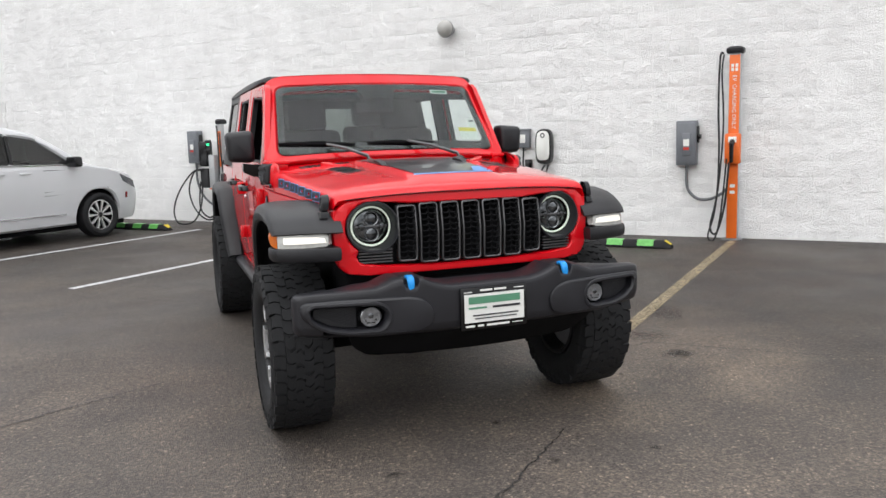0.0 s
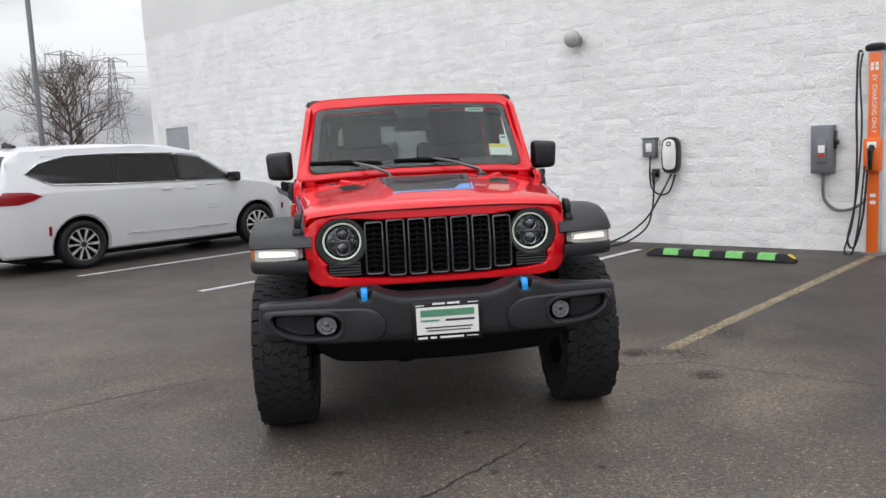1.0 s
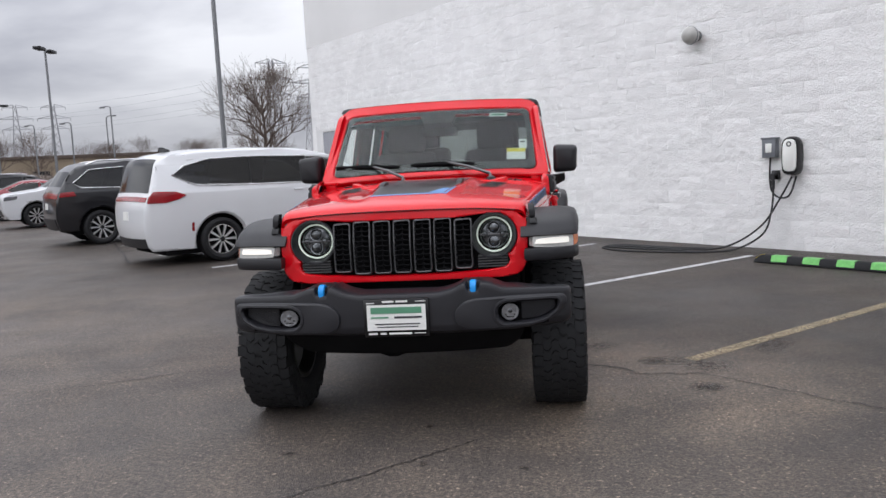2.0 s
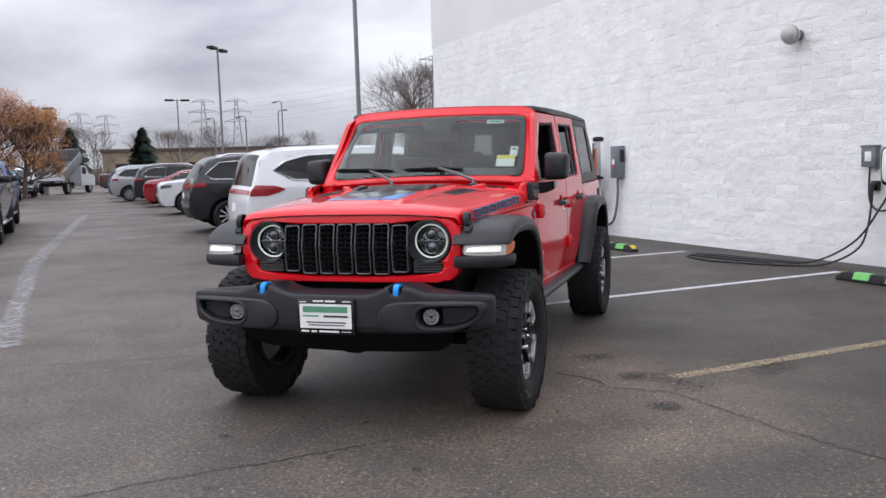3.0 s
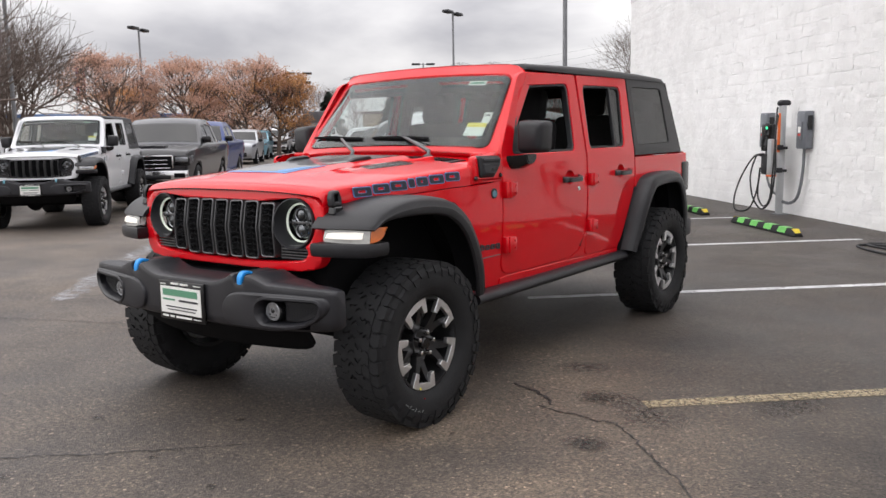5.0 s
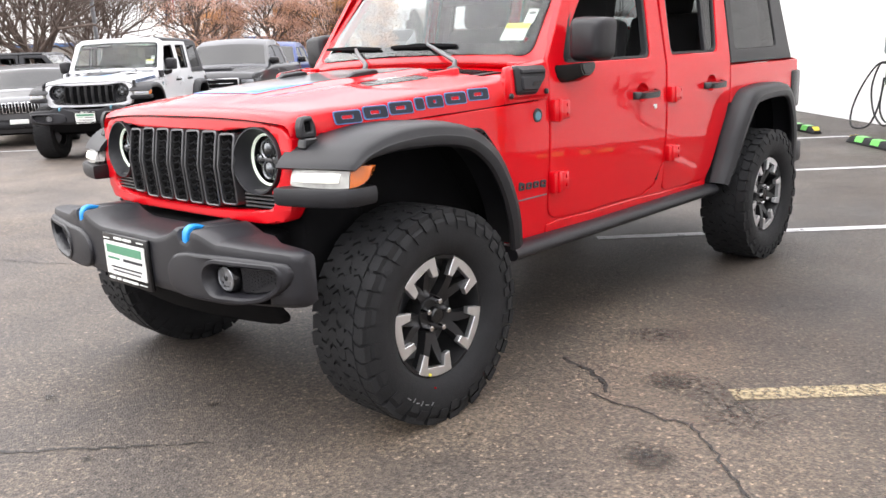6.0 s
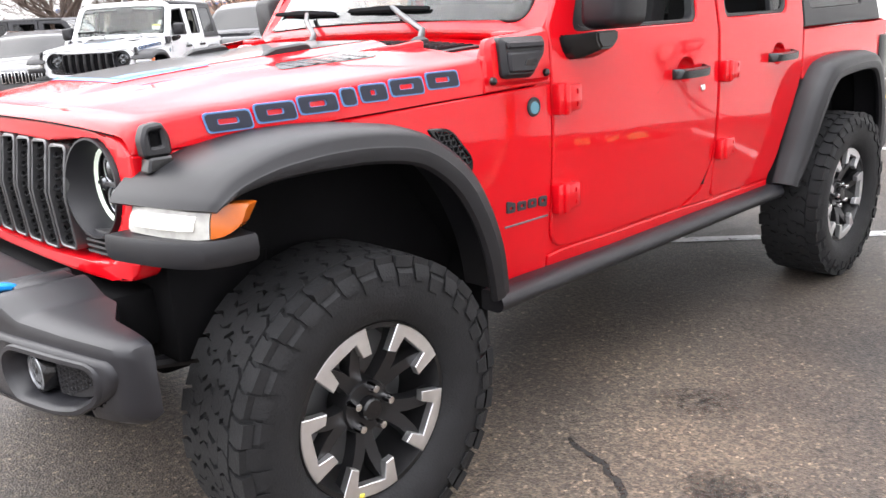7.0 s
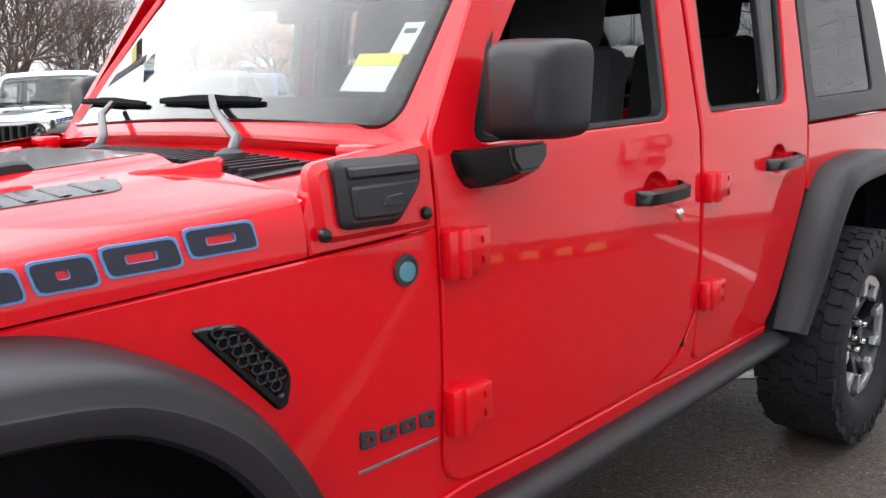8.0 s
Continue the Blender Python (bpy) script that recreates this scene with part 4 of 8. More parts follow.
def flare(path, s, parent, name):
    """A plastic wheel-arch flare; path rows: y, z, outer half width, lip depth, underside."""
    bm = bmesh.new()
    rings = []
    pts = [Vector((r[0], r[1])) for r in path]
    for i, (y, z, xo, lip, under, sweep) in enumerate(path):
        t = (pts[min(i + 1, len(pts) - 1)] - pts[max(i - 1, 0)]).normalized()
        n = Vector((-t.y, t.x))
        xi = side_x(y, min(z, 1.1)) - 0.03
        f = min(1.0, lip / 0.075)
        sec = [(xi, 0.0), (xi + 0.6 * (xo - xi), 0.004), (xo - 0.045, -0.002 * f), (xo - 0.020, -0.010 * f), (xo - 0.008, -0.024 * f), (xo - 0.005, -0.044 * f), (xo - 0.001, -0.048 * f), (xo, -0.060 * f),
               (xo - 0.004, -lip), (xo - 0.016, -lip - 0.008 * f), (xo - 0.032, -lip), (xo - 0.036, -under - 0.01 * f), (xo - 0.06, -under), (xi, -under)]
        rings.append([(s * x, y + n.x * h + sweep * min(1.0, max(0.0, (x - xi) / (xo - xi))) ** 1.85, z + n.y * h) for x, h in sec])
    loft(bm, rings)
    return part(name, bm, M_PLASTIC, parent, smooth=40)


def thicken(path, n=4):
    """More rows between the rows of a flare's path, along a smooth line."""
    cols = list(zip(*path))
    out = []
    for i in range(len(path) - 1):
        for k in range(n):
            t = k / n
            row = []
            for c in cols:
                a, b, d, e = c[max(i - 1, 0)], c[i], c[i + 1], c[min(i + 2, len(c) - 1)]
                row.append(0.5 * (2 * b + (d - a) * t + (2 * a - 5 * b + 4 * d - e) * t * t + (3 * b - a - 3 * d + e) * t ** 3))
            out.append(tuple(row))
    return out + [path[-1]]


def tyre_mesh(R, r_in, w, tread=True, n=60):
    """A tyre round the x axis at the origin, with shoulder lugs and staggered tread blocks."""
    bm = bmesh.new()
    h = w / 2
    rt = R - (0.010 if tread else 0.0)
    prof = [(-h * 0.72, r_in), (-h * 0.86, r_in + 0.012), (-h * 0.97, r_in + 0.05), (-h, (R + r_in) / 2), (-h * 0.97, R - 0.055), (-h * 0.90, R - 0.028), (-h * 0.78, rt - 0.002), (-h * 0.4, rt), (h * 0.4, rt),
            (h * 0.78, rt - 0.002), (h * 0.90, R - 0.028), (h * 0.97, R - 0.055), (h, (R + r_in) / 2), (h * 0.97, r_in + 0.05), (h * 0.86, r_in + 0.012), (h * 0.72, r_in)]
    rows = [[(a, r * math.cos(2 * math.pi * k / 72), r * math.sin(2 * math.pi * k / 72)) for k in range(72)] for a, r in prof]
    loft(bm, rows, caps=False)
    return bm


def tread_mesh(R, w, n=40):
    """Closely set shoulder lugs, side lugs and kinked centre blocks of an off-road tyre."""
    bm = bmesh.new()
    h = w / 2
    rng = random.Random(5)

    def lug(a0, a1, b0, b1, r0, r1, skew=0.0, shrink=0.88, kink=0.0):
        vs = []
        am, bmid = (a0 + a1) / 2, (b0 + b1) / 2
        for r, k in ((r0, 1.0), (r1, shrink)):
            for a, b, q in ((a0, b0, 0), (am, b0, 1), (a1, b0, 0), (a1, b1, 0), (am, b1, 1), (a0, b1, 0)):
                aa = am + (a - am) * k
                bb = bmid + (b - bmid) * k + skew * (aa - am) + kink * q
                vs.append(bm.verts.new((aa, r * math.cos(bb), r * math.sin(bb))))
        bm.faces.new([vs[i] for i in (6, 7, 10, 11)])
        bm.faces.new([vs[i] for i in (7, 8, 9, 10)])
        for i in range(6):
            q = (i + 1) % 6
            bm.faces.new([vs[i], vs[q], vs[q + 6], vs[i + 6]])

    step = 2 * math.pi / n
    for k in range(n):
        b = k * step
        for s in (-1, 1):
            lug(*sorted((s * h * 0.58, s * h * (0.97 if k % 2 else 0.92))), b, b + step * (0.90 if k % 2 else 0.86), R - 0.03, R - 0.004, 0.25 * s, 0.95, 0.10 * step * s)
            side_top = R - (0.030 if k % 2 else 0.020)
            vs = []
            for x, r, w2 in ((0.90, side_top, 0.88), (0.985, R - 0.045, 0.84), (0.995, R - (0.078 if k % 2 else 0.060), 0.62)):
                for g in (-1, 1):
                    bb = b + step * 0.42 + g * step * w2 / 2
                    for out in (0.0, 0.0042):
                        vs.append(bm.verts.new((s * (h * x + out), r * math.cos(bb), r * math.sin(bb))))
            for q in ((1, 3, 7, 5), (5, 7, 11, 9), (0, 1, 5, 4), (4, 5, 9, 8), (2, 3, 7, 6), (6, 7, 11, 10), (8, 9, 11, 10)):
                bm.faces.new([vs[i] for i in q])
        for a, off, kink in ((-0.43, 0.25, 0.22), (-0.14, 0.7, -0.25), (0.14, 0.1, 0.25), (0.43, 0.55, -0.22)):
            j = rng.uniform(-0.02, 0.02)
            g = rng.uniform(0.84, 0.92)
            lug((a - 0.160 + j) * h, (a + 0.160 + j) * h, b + off * step, b + (off + g) * step, R - 0.020, R - 0.001, (0.7 if a > 0 else -0.7) * (1 if k % 2 else 0.3), 0.94, kink * step * (1 if k % 3 else 0.5))
    return bm


def rim_parts(wheel, R=0.232, face=0.105, five=True):
    """A dark alloy wheel with five machined brackets, nuts and a cap; its outside is +x."""
    bm = bmesh.new()
    lathe(bm, [(-0.12, R - 0.02), (-0.12, R), (face - 0.015, R + 0.004), (face, R), (face, R - 0.012), (face - 0.03, R - 0.022), (face - 0.07, R - 0.03), (-0.05, R - 0.04)], (0, 0, 0), "x", 56, hollow=True)
    rim = part("rim", bm, M_DARKALLOY, wheel, "black alloy rim with machined silver brackets")
    bm = bmesh.new()
    lathe(bm, [(-0.05, 0.19), (-0.03, 0.195), (-0.028, 0.05), (-0.05, 0.05)], (0, 0, 0), "x", 32)
    part("brake_disc", bm, M_GALV, wheel)
    bm = bmesh.new()
    lathe(bm, [(0.0, 0.078), (face - 0.045, 0.074), (face - 0.035, 0.068), (face - 0.035, 0.02), (0.0, 0.02)], (0, 0, 0), "x", 30)
    part("hub", bm, M_DARKALLOY, wheel)
    bm = bmesh.new()
    lathe(bm, [(face - 0.036, 0.032), (face - 0.014, 0.031), (face - 0.008, 0.026), (face - 0.010, 0.004)], (0, 0, 0), "x", 24)
    part("centre_cap", bm, M_GLOSSBLACK, wheel)
    for k in range(5):
        a = radians(72 * k + 18)
        turn = pose(0, 0, 0, math.degrees(a), 0, 0)
        for g in (-1, 1):
            bm = bmesh.new()
            b0, b1 = g * 0.10, g * 0.335
            rows = []
            for q in range(5):
                t = q / 4
                ang, r = b0 + (b1 - b0) * t * (0.4 + 0.6 * t), 0.055 + (R - 0.018 - 0.055) * t
                c = Vector((face - 0.045 + 0.036 * t, r * math.cos(ang), r * math.sin(ang)))
                d = Vector((0, -math.sin(ang), math.cos(ang)))
                wv = 0.023 - 0.001 * q
                rows.append([turn @ (c + d * wv - Vector((0.035, 0, 0))), turn @ (c + d * wv * 0.8), turn @ (c - d * wv * 0.8), turn @ (c - d * wv - Vector((0.035, 0, 0)))])
            loft(bm, rows)
            part("spoke", bm, M_DARKALLOY, wheel)
        shape = []
        for q in range(9):
            ang = -0.40 + 0.80 * q / 8
            shape.append(((R - 0.003) * math.cos(ang), (R - 0.003) * math.sin(ang)))
        prong, back = R - 0.076, R - 0.033
        for r, ang in ((prong, 0.46), (prong, 0.285), (back, 0.225), (back, -0.225), (prong, -0.285), (prong, -0.46)):
            shape.append((r * math.cos(ang), r * math.sin(ang)))
        bm = bmesh.new()
        panel(bm, shape, [], lambda p, q, d: turn @ Vector((face + 0.002 - d, p, q)), 0.002, 0.022)
        part("machined_bracket", bm, M_ALLOY, wheel, smooth=0)
        bm = bmesh.new()
        an = a + radians(36)
        lathe(bm, [(face - 0.05, 0.0145), (face - 0.016, 0.0135), (face - 0.004, 0.010), (face - 0.002, 0.002)], (0, 0.056 * math.cos(an), 0.056 * math.sin(an)), "x", 10)
        part("wheel_nut", bm, M_CHROME, wheel)


def wheel_at(parent, x, y, z, s, spin=0.0, R=0.418, rin=0.232, width=0.285):
    w = new("wheel")
    w.parent = parent
    w.matrix_basis = pose(x, y, z, spin, 0, 0) if s > 0 else pose(x, y, z, 0, 0, 180) @ pose(0, 0, 0, spin, 0, 0)
    return w


SKEW = 0.035
INSET = [(-1.1, 0.012), (-0.80, 0.014), (-0.50, 0.036), (0.50, 0.0), (1.1, 0.0)]


def build_offroader(name, m, label):
    car = thing(name, m, label, "car", "parked cars")

    # body sides
    win_f = rounded([(0.972, 1.287), (1.155, 1.685), (1.752, 1.718), (1.725, 1.287)], [0.05, 0.06, 0.05, 0.04])
    win_r = rounded([(1.940, 1.295), (1.955, 1.715), (2.545, 1.722), (2.485, 1.295)], [0.04, 0.05, 0.06, 0.05])
    win_q = rounded([(2.722, 1.302), (2.745, 1.728), (3.305, 1.732), (3.345, 1.308)], 0.04)
    for s in (1, -1):
        arch = [(0.580, 0.64), (0.52, 0.735), (0.435, 0.855), (0.345, 0.97), (0.21, 1.06), (0.05, 1.095), (-0.12, 1.10), (-0.25, 1.095), (-0.33, 1.05), (-0.425, 1.00)]
        fender = side_panel("front_fender", [(-0.425, seam_z(-0.42) - 0.0025), (0.0, seam_z(0) - 0.0025), (0.4, seam_z(0.4) - 0.0025), (0.857, seam_z(0.857) - 0.0025), (0.857, 0.53), (0.625, 0.53), (0.605, 0.59)] + arch, [], s, car, M_RED)
        for inner, x0 in (([(0.55, 0.55)] + arch[:-2] + [(-0.36, 1.02)], 0.58), ([(2.43, 0.53), (2.50, 0.70), (2.565, 0.87), (2.66, 0.985), (2.79, 1.05), (3.15, 1.062), (3.29, 1.035), (3.39, 0.93), (3.45, 0.78), (3.475, 0.60)], 0.60)):
            bm = bmesh.new()
            loft(bm, [[(s * x0, y, z - 0.004) for y, z in inner], [(s * (side_x(y, 1.0) - 0.014), y, z - 0.004) for y, z in inner]], closed=False, caps=False)
            part("arch_liner", bm, M_DARK, car)
        cowl = side_panel("cowl_side", [(0.585, seam_z(0.585) + 0.002), (0.580, 1.20), (0.60, 1.255), (0.65, 1.282), (0.74, 1.290), (0.857, 1.290), (0.857, seam_z(0.857) + 0.002)], [], s, car, M_RED, lift=0.0)
        lower = rounded([(0.866, 0.594), (0.865, 1.31), (1.150, 1.745), (1.215, 1.772), (1.865, 1.782), (1.874, 1.25), (1.876, 0.86), (1.868, 0.745), (1.80, 0.635), (1.66, 0.588)], [0.09, 0.02, 0.03, 0.03, 0.02, 0.0, 0.05, 0.04, 0.08, 0.05])
        cups = [[(y + 0.058 * k * math.cos(a), z + 0.043 * k * math.sin(a)) for a in [2 * math.pi * q / 28 for q in range(28)]] for y, z in ((1.632, 1.120), (2.398, 1.126)) for k in (1.0, 1.12)]
        door = side_panel("front_door", lower, [win_f, cups[0]], s, car, M_RED)
        rear = rounded([(1.892, 0.578), (1.890, 1.25), (1.888, 1.782), (2.66, 1.790), (2.642, 1.235), (2.640, 1.02), (2.60, 0.93), (2.53, 0.80), (2.47, 0.65), (2.41, 0.572)], [0.06, 0.0, 0.02, 0.02, 0.0, 0.03, 0.04, 0.04, 0.04, 0.05])
        door2 = side_panel("rear_door", rear, [win_r, cups[2]], s, car, M_RED)
        side_panel("quarter_panel", [(2.652, 1.216), (3.73, 1.216), (3.735, 0.72), (3.60, 0.56), (3.475, 0.60), (3.45, 0.78), (3.39, 0.93), (3.29, 1.04), (3.15, 1.066), (2.79, 1.054), (2.665, 0.992), (2.652, 1.00)], [], s, car, M_RED)
        top = side_panel("hardtop_side", [(2.655, 1.226), (2.675, 1.790), (3.40, 1.796), (3.50, 1.62), (3.60, 1.226)], [win_q], s, car, M_PLASTIC)
        side_panel("sill", [(0.62, 0.49), (2.42, 0.49), (2.42, 0.562), (1.895, 0.568), (1.66, 0.578), (0.94, 0.584), (0.866, 0.575), (0.866, 0.522), (0.62, 0.522)], [], s, car, M_RED)
        side_panel("body_side", [(0.80, 0.50), (0.80, 1.20), (2.63, 1.20), (2.62, 1.00), (2.52, 0.80), (2.42, 0.50)], [cups[1], cups[3]], s, car, M_RED, lift=-0.010, thick=0.01)
        side_panel("pillar_foot", [(1.68, 0.583), (1.808, 0.628), (1.876, 0.738), (1.884, 0.87), (1.886, 0.576)], [], s, car, M_RED, r=0.002)
        # panes and window trims
        for hole, nm, owner, gl, low in ((win_f, "window", door, M_PANE, True), (win_r, "window", door2, M_PANE, True), (win_q, "quarter_window", top, M_TINT, False)):
            bm = bmesh.new()
            c = Vector((sum(p[0] for p in hole) / len(hole), sum(p[1] for p in hole) / len(hole)))
            inner = [tuple(c + (Vector((p[0], p[1])) - c) * 0.935) for p in hole]
            if low:
                panel(bm, [(p[0], p[1]) for p in hole], [inner], side_place(s, -0.006), 0.003, 0.03)
                part("window_seal", bm, M_PLASTIC, owner)
            else:
                bm.free()
            bm = bmesh.new()
            if low:
                # the front pane is wound down; only the small rear division of the back door keeps its glass
                if hole is win_r:
                    panel(bm, [(2.375, 1.302), (2.400, 1.72), (2.53, 1.71), (2.49, 1.31)], [], side_place(s, -0.016), 0.002, 0.006)
                    pane = part("fixed_pane", bm, M_TINT, owner, "dark tinted fixed rear pane")
                    bm = bmesh.new()
                    panel(bm, [(2.345, 1.302), (2.370, 1.72), (2.40, 1.72), (2.375, 1.302)], [], side_place(s, -0.008), 0.003, 0.02)
                    part("window_bar", bm, M_PLASTIC, owner)
                else:
                    panel(bm, [(0.985, 1.300), (1.09, 1.54), (1.105, 1.54), (1.085, 1.300)], [], side_place(s, -0.010), 0.003, 0.02)
                    part("mirror_gusset", bm, M_PLASTIC, owner)
            else:
                panel(bm, [tuple(p) for p in hole], [], side_place(s, -0.008), 0.003, 0.006)
                pane = part(nm, bm, M_TINT, owner, "dark tinted rear side window")
                pane.visible_shadow = False
        # hinges, handles, lock
        for owner, y, zs in ((door, 0.862, (1.088, 0.770)), (door2, 1.888, (1.092, 0.782))):
            for z in zs:
                bm = bmesh.new()
                box(bm, 0.0, 0.030, 0.045, 0.118, -0.042, 0.042, 0.008)
                box(bm, 0.0, 0.038, 0.026, 0.052, -0.050, 0.050, 0.008)
                box(bm, 0.0, 0.030, 0.0, 0.035, -0.048, 0.048, 0.006)
                for v in bm.verts:
                    v.co = Vector((s * (side_x(y + 0.05, z) - 0.004 + v.co.x), y + v.co.y, z + v.co.z * (1.0 if y < 1 else 0.85)))
                hinge = part("hinge", bm, M_RED, owner)
                for dz in (-0.02, 0.02):
                    bm = bmesh.new()
                    lathe(bm, [(0, 0.008), (0.004, 0.007), (0.005, 0.002)], (0, 0, 0), "x", 10)
                    for v in bm.verts:
                        v.co = Vector((s * (side_x(y, z) + 0.028 + v.co.x), y + 0.088, z + dz + v.co.z))
                    part("bolt", bm, M_RED, owner)
        for owner, y, z in ((door, 1.642, 1.108), (door2, 2.408, 1.114)):
            bm = bmesh.new()
            rings = []
            for k, deep in ((1.0, 0.002), (0.99, 0.010), (0.92, 0.022), (0.72, 0.032), (0.4, 0.037), (0.1, 0.038)):
                rings.append([(s * (side_x(y, z) - deep), y - 0.010 + 0.058 * k * math.cos(a), z + 0.012 + 0.043 * k * math.sin(a)) for a in [2 * math.pi * q / 28 for q in range(28)]])
            loft(bm, rings, caps=False)
            part("handle_cup", bm, M_RED, owner, smooth=60)
            bm = bmesh.new()
            pts = [(0.0, -0.105, 0), (0.032, -0.09, 0), (0.040, -0.04, 0), (0.040, 0.05, 0), (0.034, 0.085, 0.004), (0.0, 0.11, 0.006)]
            rows = [[(s * (side_x(y, z) + a + c), y + b, z + d + e) for c, e in ((-0.010, -0.019), (0.010, -0.016), (0.012, 0.012), (-0.008, 0.019))] for a, b, d in spline(pts, 3)]
            loft(bm, rows)
            part("handle", bm, M_GLOSSBLACK, owner, "black pull handle", smooth=50)
        bm = bmesh.new()
        lathe(bm, [(0, 0.014), (0.005, 0.013), (0.006, 0.004)], (0, 0, 0), "x", 16)
        for v in bm.verts:
            v.co = Vector((s * (side_x(1.755, 1.042) + v.co.x), 1.755 + v.co.y, 1.042 + v.co.z))
        part("lock", bm, M_CHROME, door)
        # charge flap on the left, cover on the right, badges
        bm = bmesh.new()
        flap = rounded([(0.632, 1.172), (0.628, 1.290), (0.812, 1.286), (0.806, 1.235), (0.750, 1.168)], 0.018)
        panel(bm, flap, [], side_place(s, 0.035), 0.012, 0.05)
        fl = part("charge_flap", bm, M_PLASTIC, car, "black charging flap on a raised base")
        bm = bmesh.new()
        panel(bm, rounded([(0.648, 1.188), (0.646, 1.246), (0.790, 1.244), (0.786, 1.230), (0.742, 1.184)], 0.010), [], side_place(s, 0.043), 0.006, 0.02)
        part("flap_inset", bm, M_BUMPER, fl)
        bm = bmesh.new()
        panel(bm, rounded([(0.646, 1.256), (0.644, 1.277), (0.796, 1.274), (0.793, 1.254)], 0.006), [], side_place(s, 0.043), 0.005, 0.02)
        part("flap_ridge", bm, M_BUMPER, fl)
        bm = bmesh.new()
        panel(bm, [tuple(p) for p in rounded([(0.700, 1.206), (0.712, 1.222), (0.748, 1.224), (0.758, 1.214), (0.744, 1.204)], 0.004, 2)], [], side_place(s, 0.0455), 0.001, 0.003)
        part("flap_mark", bm, M_GLOSSBLACK, fl)
        bm = bmesh.new()
        panel(bm, rounded([(0.600, 1.150), (0.592, 1.284), (0.855, 1.312), (0.855, 1.150)], 0.03), [], side_place(s, 0.012), 0.012, 0.03)
        part("flap_base", bm, M_RED, cowl)
        for y, z in ((0.605, 1.168), (0.822, 1.176)):
            bm = bmesh.new()
            lathe(bm, [(0, 0.013), (0.008, 0.011), (0.010, 0.003)], (0, 0, 0), "x", 12)
            for v in bm.verts:
                v.co = Vector((s * (side_x(y, z) + 0.012 + v.co.x), y + v.co.y, z + v.co.z))
            part("bumper_stop", bm, M_GLOSSBLACK, cowl)
        bm = bmesh.new()
        lathe(bm, [(0, 0.030), (0.004, 0.029), (0.005, 0.024), (0.003, 0.022), (0.004, 0.002)], (0, 0, 0), "x", 24)
        for v in bm.verts:
            v.co = Vector((s * (side_x(0.779, 1.076) + v.co.x), 0.779 + v.co.y, 1.076 + v.co.z))
        badge = part("round_badge", bm, M_PRINT, car, "small round black and blue badge")
        bm = bmesh.new()
        panel(bm, circle(0.779, 1.073, 0.019, 16), [], side_place(s, 0.0055), 0.001, 0.002)
        part("badge_face", bm, M_TEAL, badge)
        # vent behind the flare
        bm = bmesh.new()
        vent = rounded([(0.365, 1.060), (0.452, 1.052), (0.533, 0.952), (0.520, 0.893), (0.502, 0.888)], [0.02, 0.03, 0.03, 0.01, 0.01])
        vin = rounded([(0.392, 1.048), (0.446, 1.040), (0.519, 0.950), (0.508, 0.910)], 0.012)
        panel(bm, [tuple(p) for p in vent], [[tuple(p) for p in vin]], side_place(s, 0.006), 0.004, 0.02)
        ve = part("fender_vent", bm, M_GLOSSBLACK, car, "black vent with a honeycomb mesh")
        bm = bmesh.new()
        panel(bm, [tuple(p) for p in vin], [], side_place(s, 0.0005), 0.001, 0.004)
        part("vent_backing", bm, M_DARK, ve)
        bm = bmesh.new()
        for k in range(7):
            for q in range(-1, 6):
                z = 1.045 - k * 0.0185
                y = 0.400 + (1.045 - z) * 0.80 + q * 0.017 - 0.006 + (k % 2) * 0.0085
                inside = False
                for p, q2 in zip(vin, list(vin[1:]) + [vin[0]]):
                    if (p[1] > z) != (q2[1] > z) and y < p[0] + (z - p[1]) * (q2[0] - p[0]) / (q2[1] - p[1]):
                        inside = not inside
                if not inside:
                    continue
                pts = [(s * (side_x(y, z) + 0.004), y + 0.0105 * math.cos(a), z + 0.010 * math.sin(a)) for a in [math.pi / 3 * j for j in range(7)]]
                tube(bm, pts, 0.002, 4)
        tagged(part("honeycomb", bm, M_PLASTIC, ve), kind="stuff")
        # maker's marks become plain shapes
        for k, (y0, w, ring) in enumerate(((-0.255, 0.112, 1), (-0.131, 0.105, 1), (-0.016, 0.108, 1), (0.106, 0.042, 0), (0.163, 0.080, 1), (0.256, 0.106, 1), (0.376, 0.108, 2))):
            zc = 1.148 + 0.046 * (y0 + 0.255) / 0.74
            hh = 0.0215

            def mark(grow, y0=y0, w=w, zc=zc, hh=hh):
                sl = 0.010
                return rounded([(y0 - grow + sl, zc - hh - grow), (y0 - grow, zc + hh + grow), (y0 + w + grow, zc + hh + grow), (y0 + w + grow + sl, zc - hh - grow)], 0.010, 2)

            def on_hood(lift):
                return lambda y, z, d: (s * (hood_w(y) + 0.0065 + lift - d), y, z)
            hole = [rounded([(y0 + 0.036, zc - 0.006), (y0 + 0.034, zc + 0.007), (y0 + w - 0.030, zc + 0.007), (y0 + w - 0.028, zc - 0.006)], 0.004, 2)] if ring else []
            bm = bmesh.new()
            panel(bm, [tuple(p) for p in mark(0.0028)], [[tuple(p) for p in h] for h in hole], on_hood(0.0012), 0.0004, 0.003)
            edge = part("mark_outline", bm, M_BLUELINE, car, "blue outline of a plain mark on the hood side")
            hole2 = [[tuple(Vector((y0 + w / 2, zc)) + (p - Vector((y0 + w / 2, zc))) * 1.12) for p in h] for h in hole]
            bm = bmesh.new()
            panel(bm, [tuple(p) for p in mark(-0.001)], hole2, on_hood(0.0022), 0.0004, 0.003)
            part("mark_fill", bm, M_LETTER, edge)
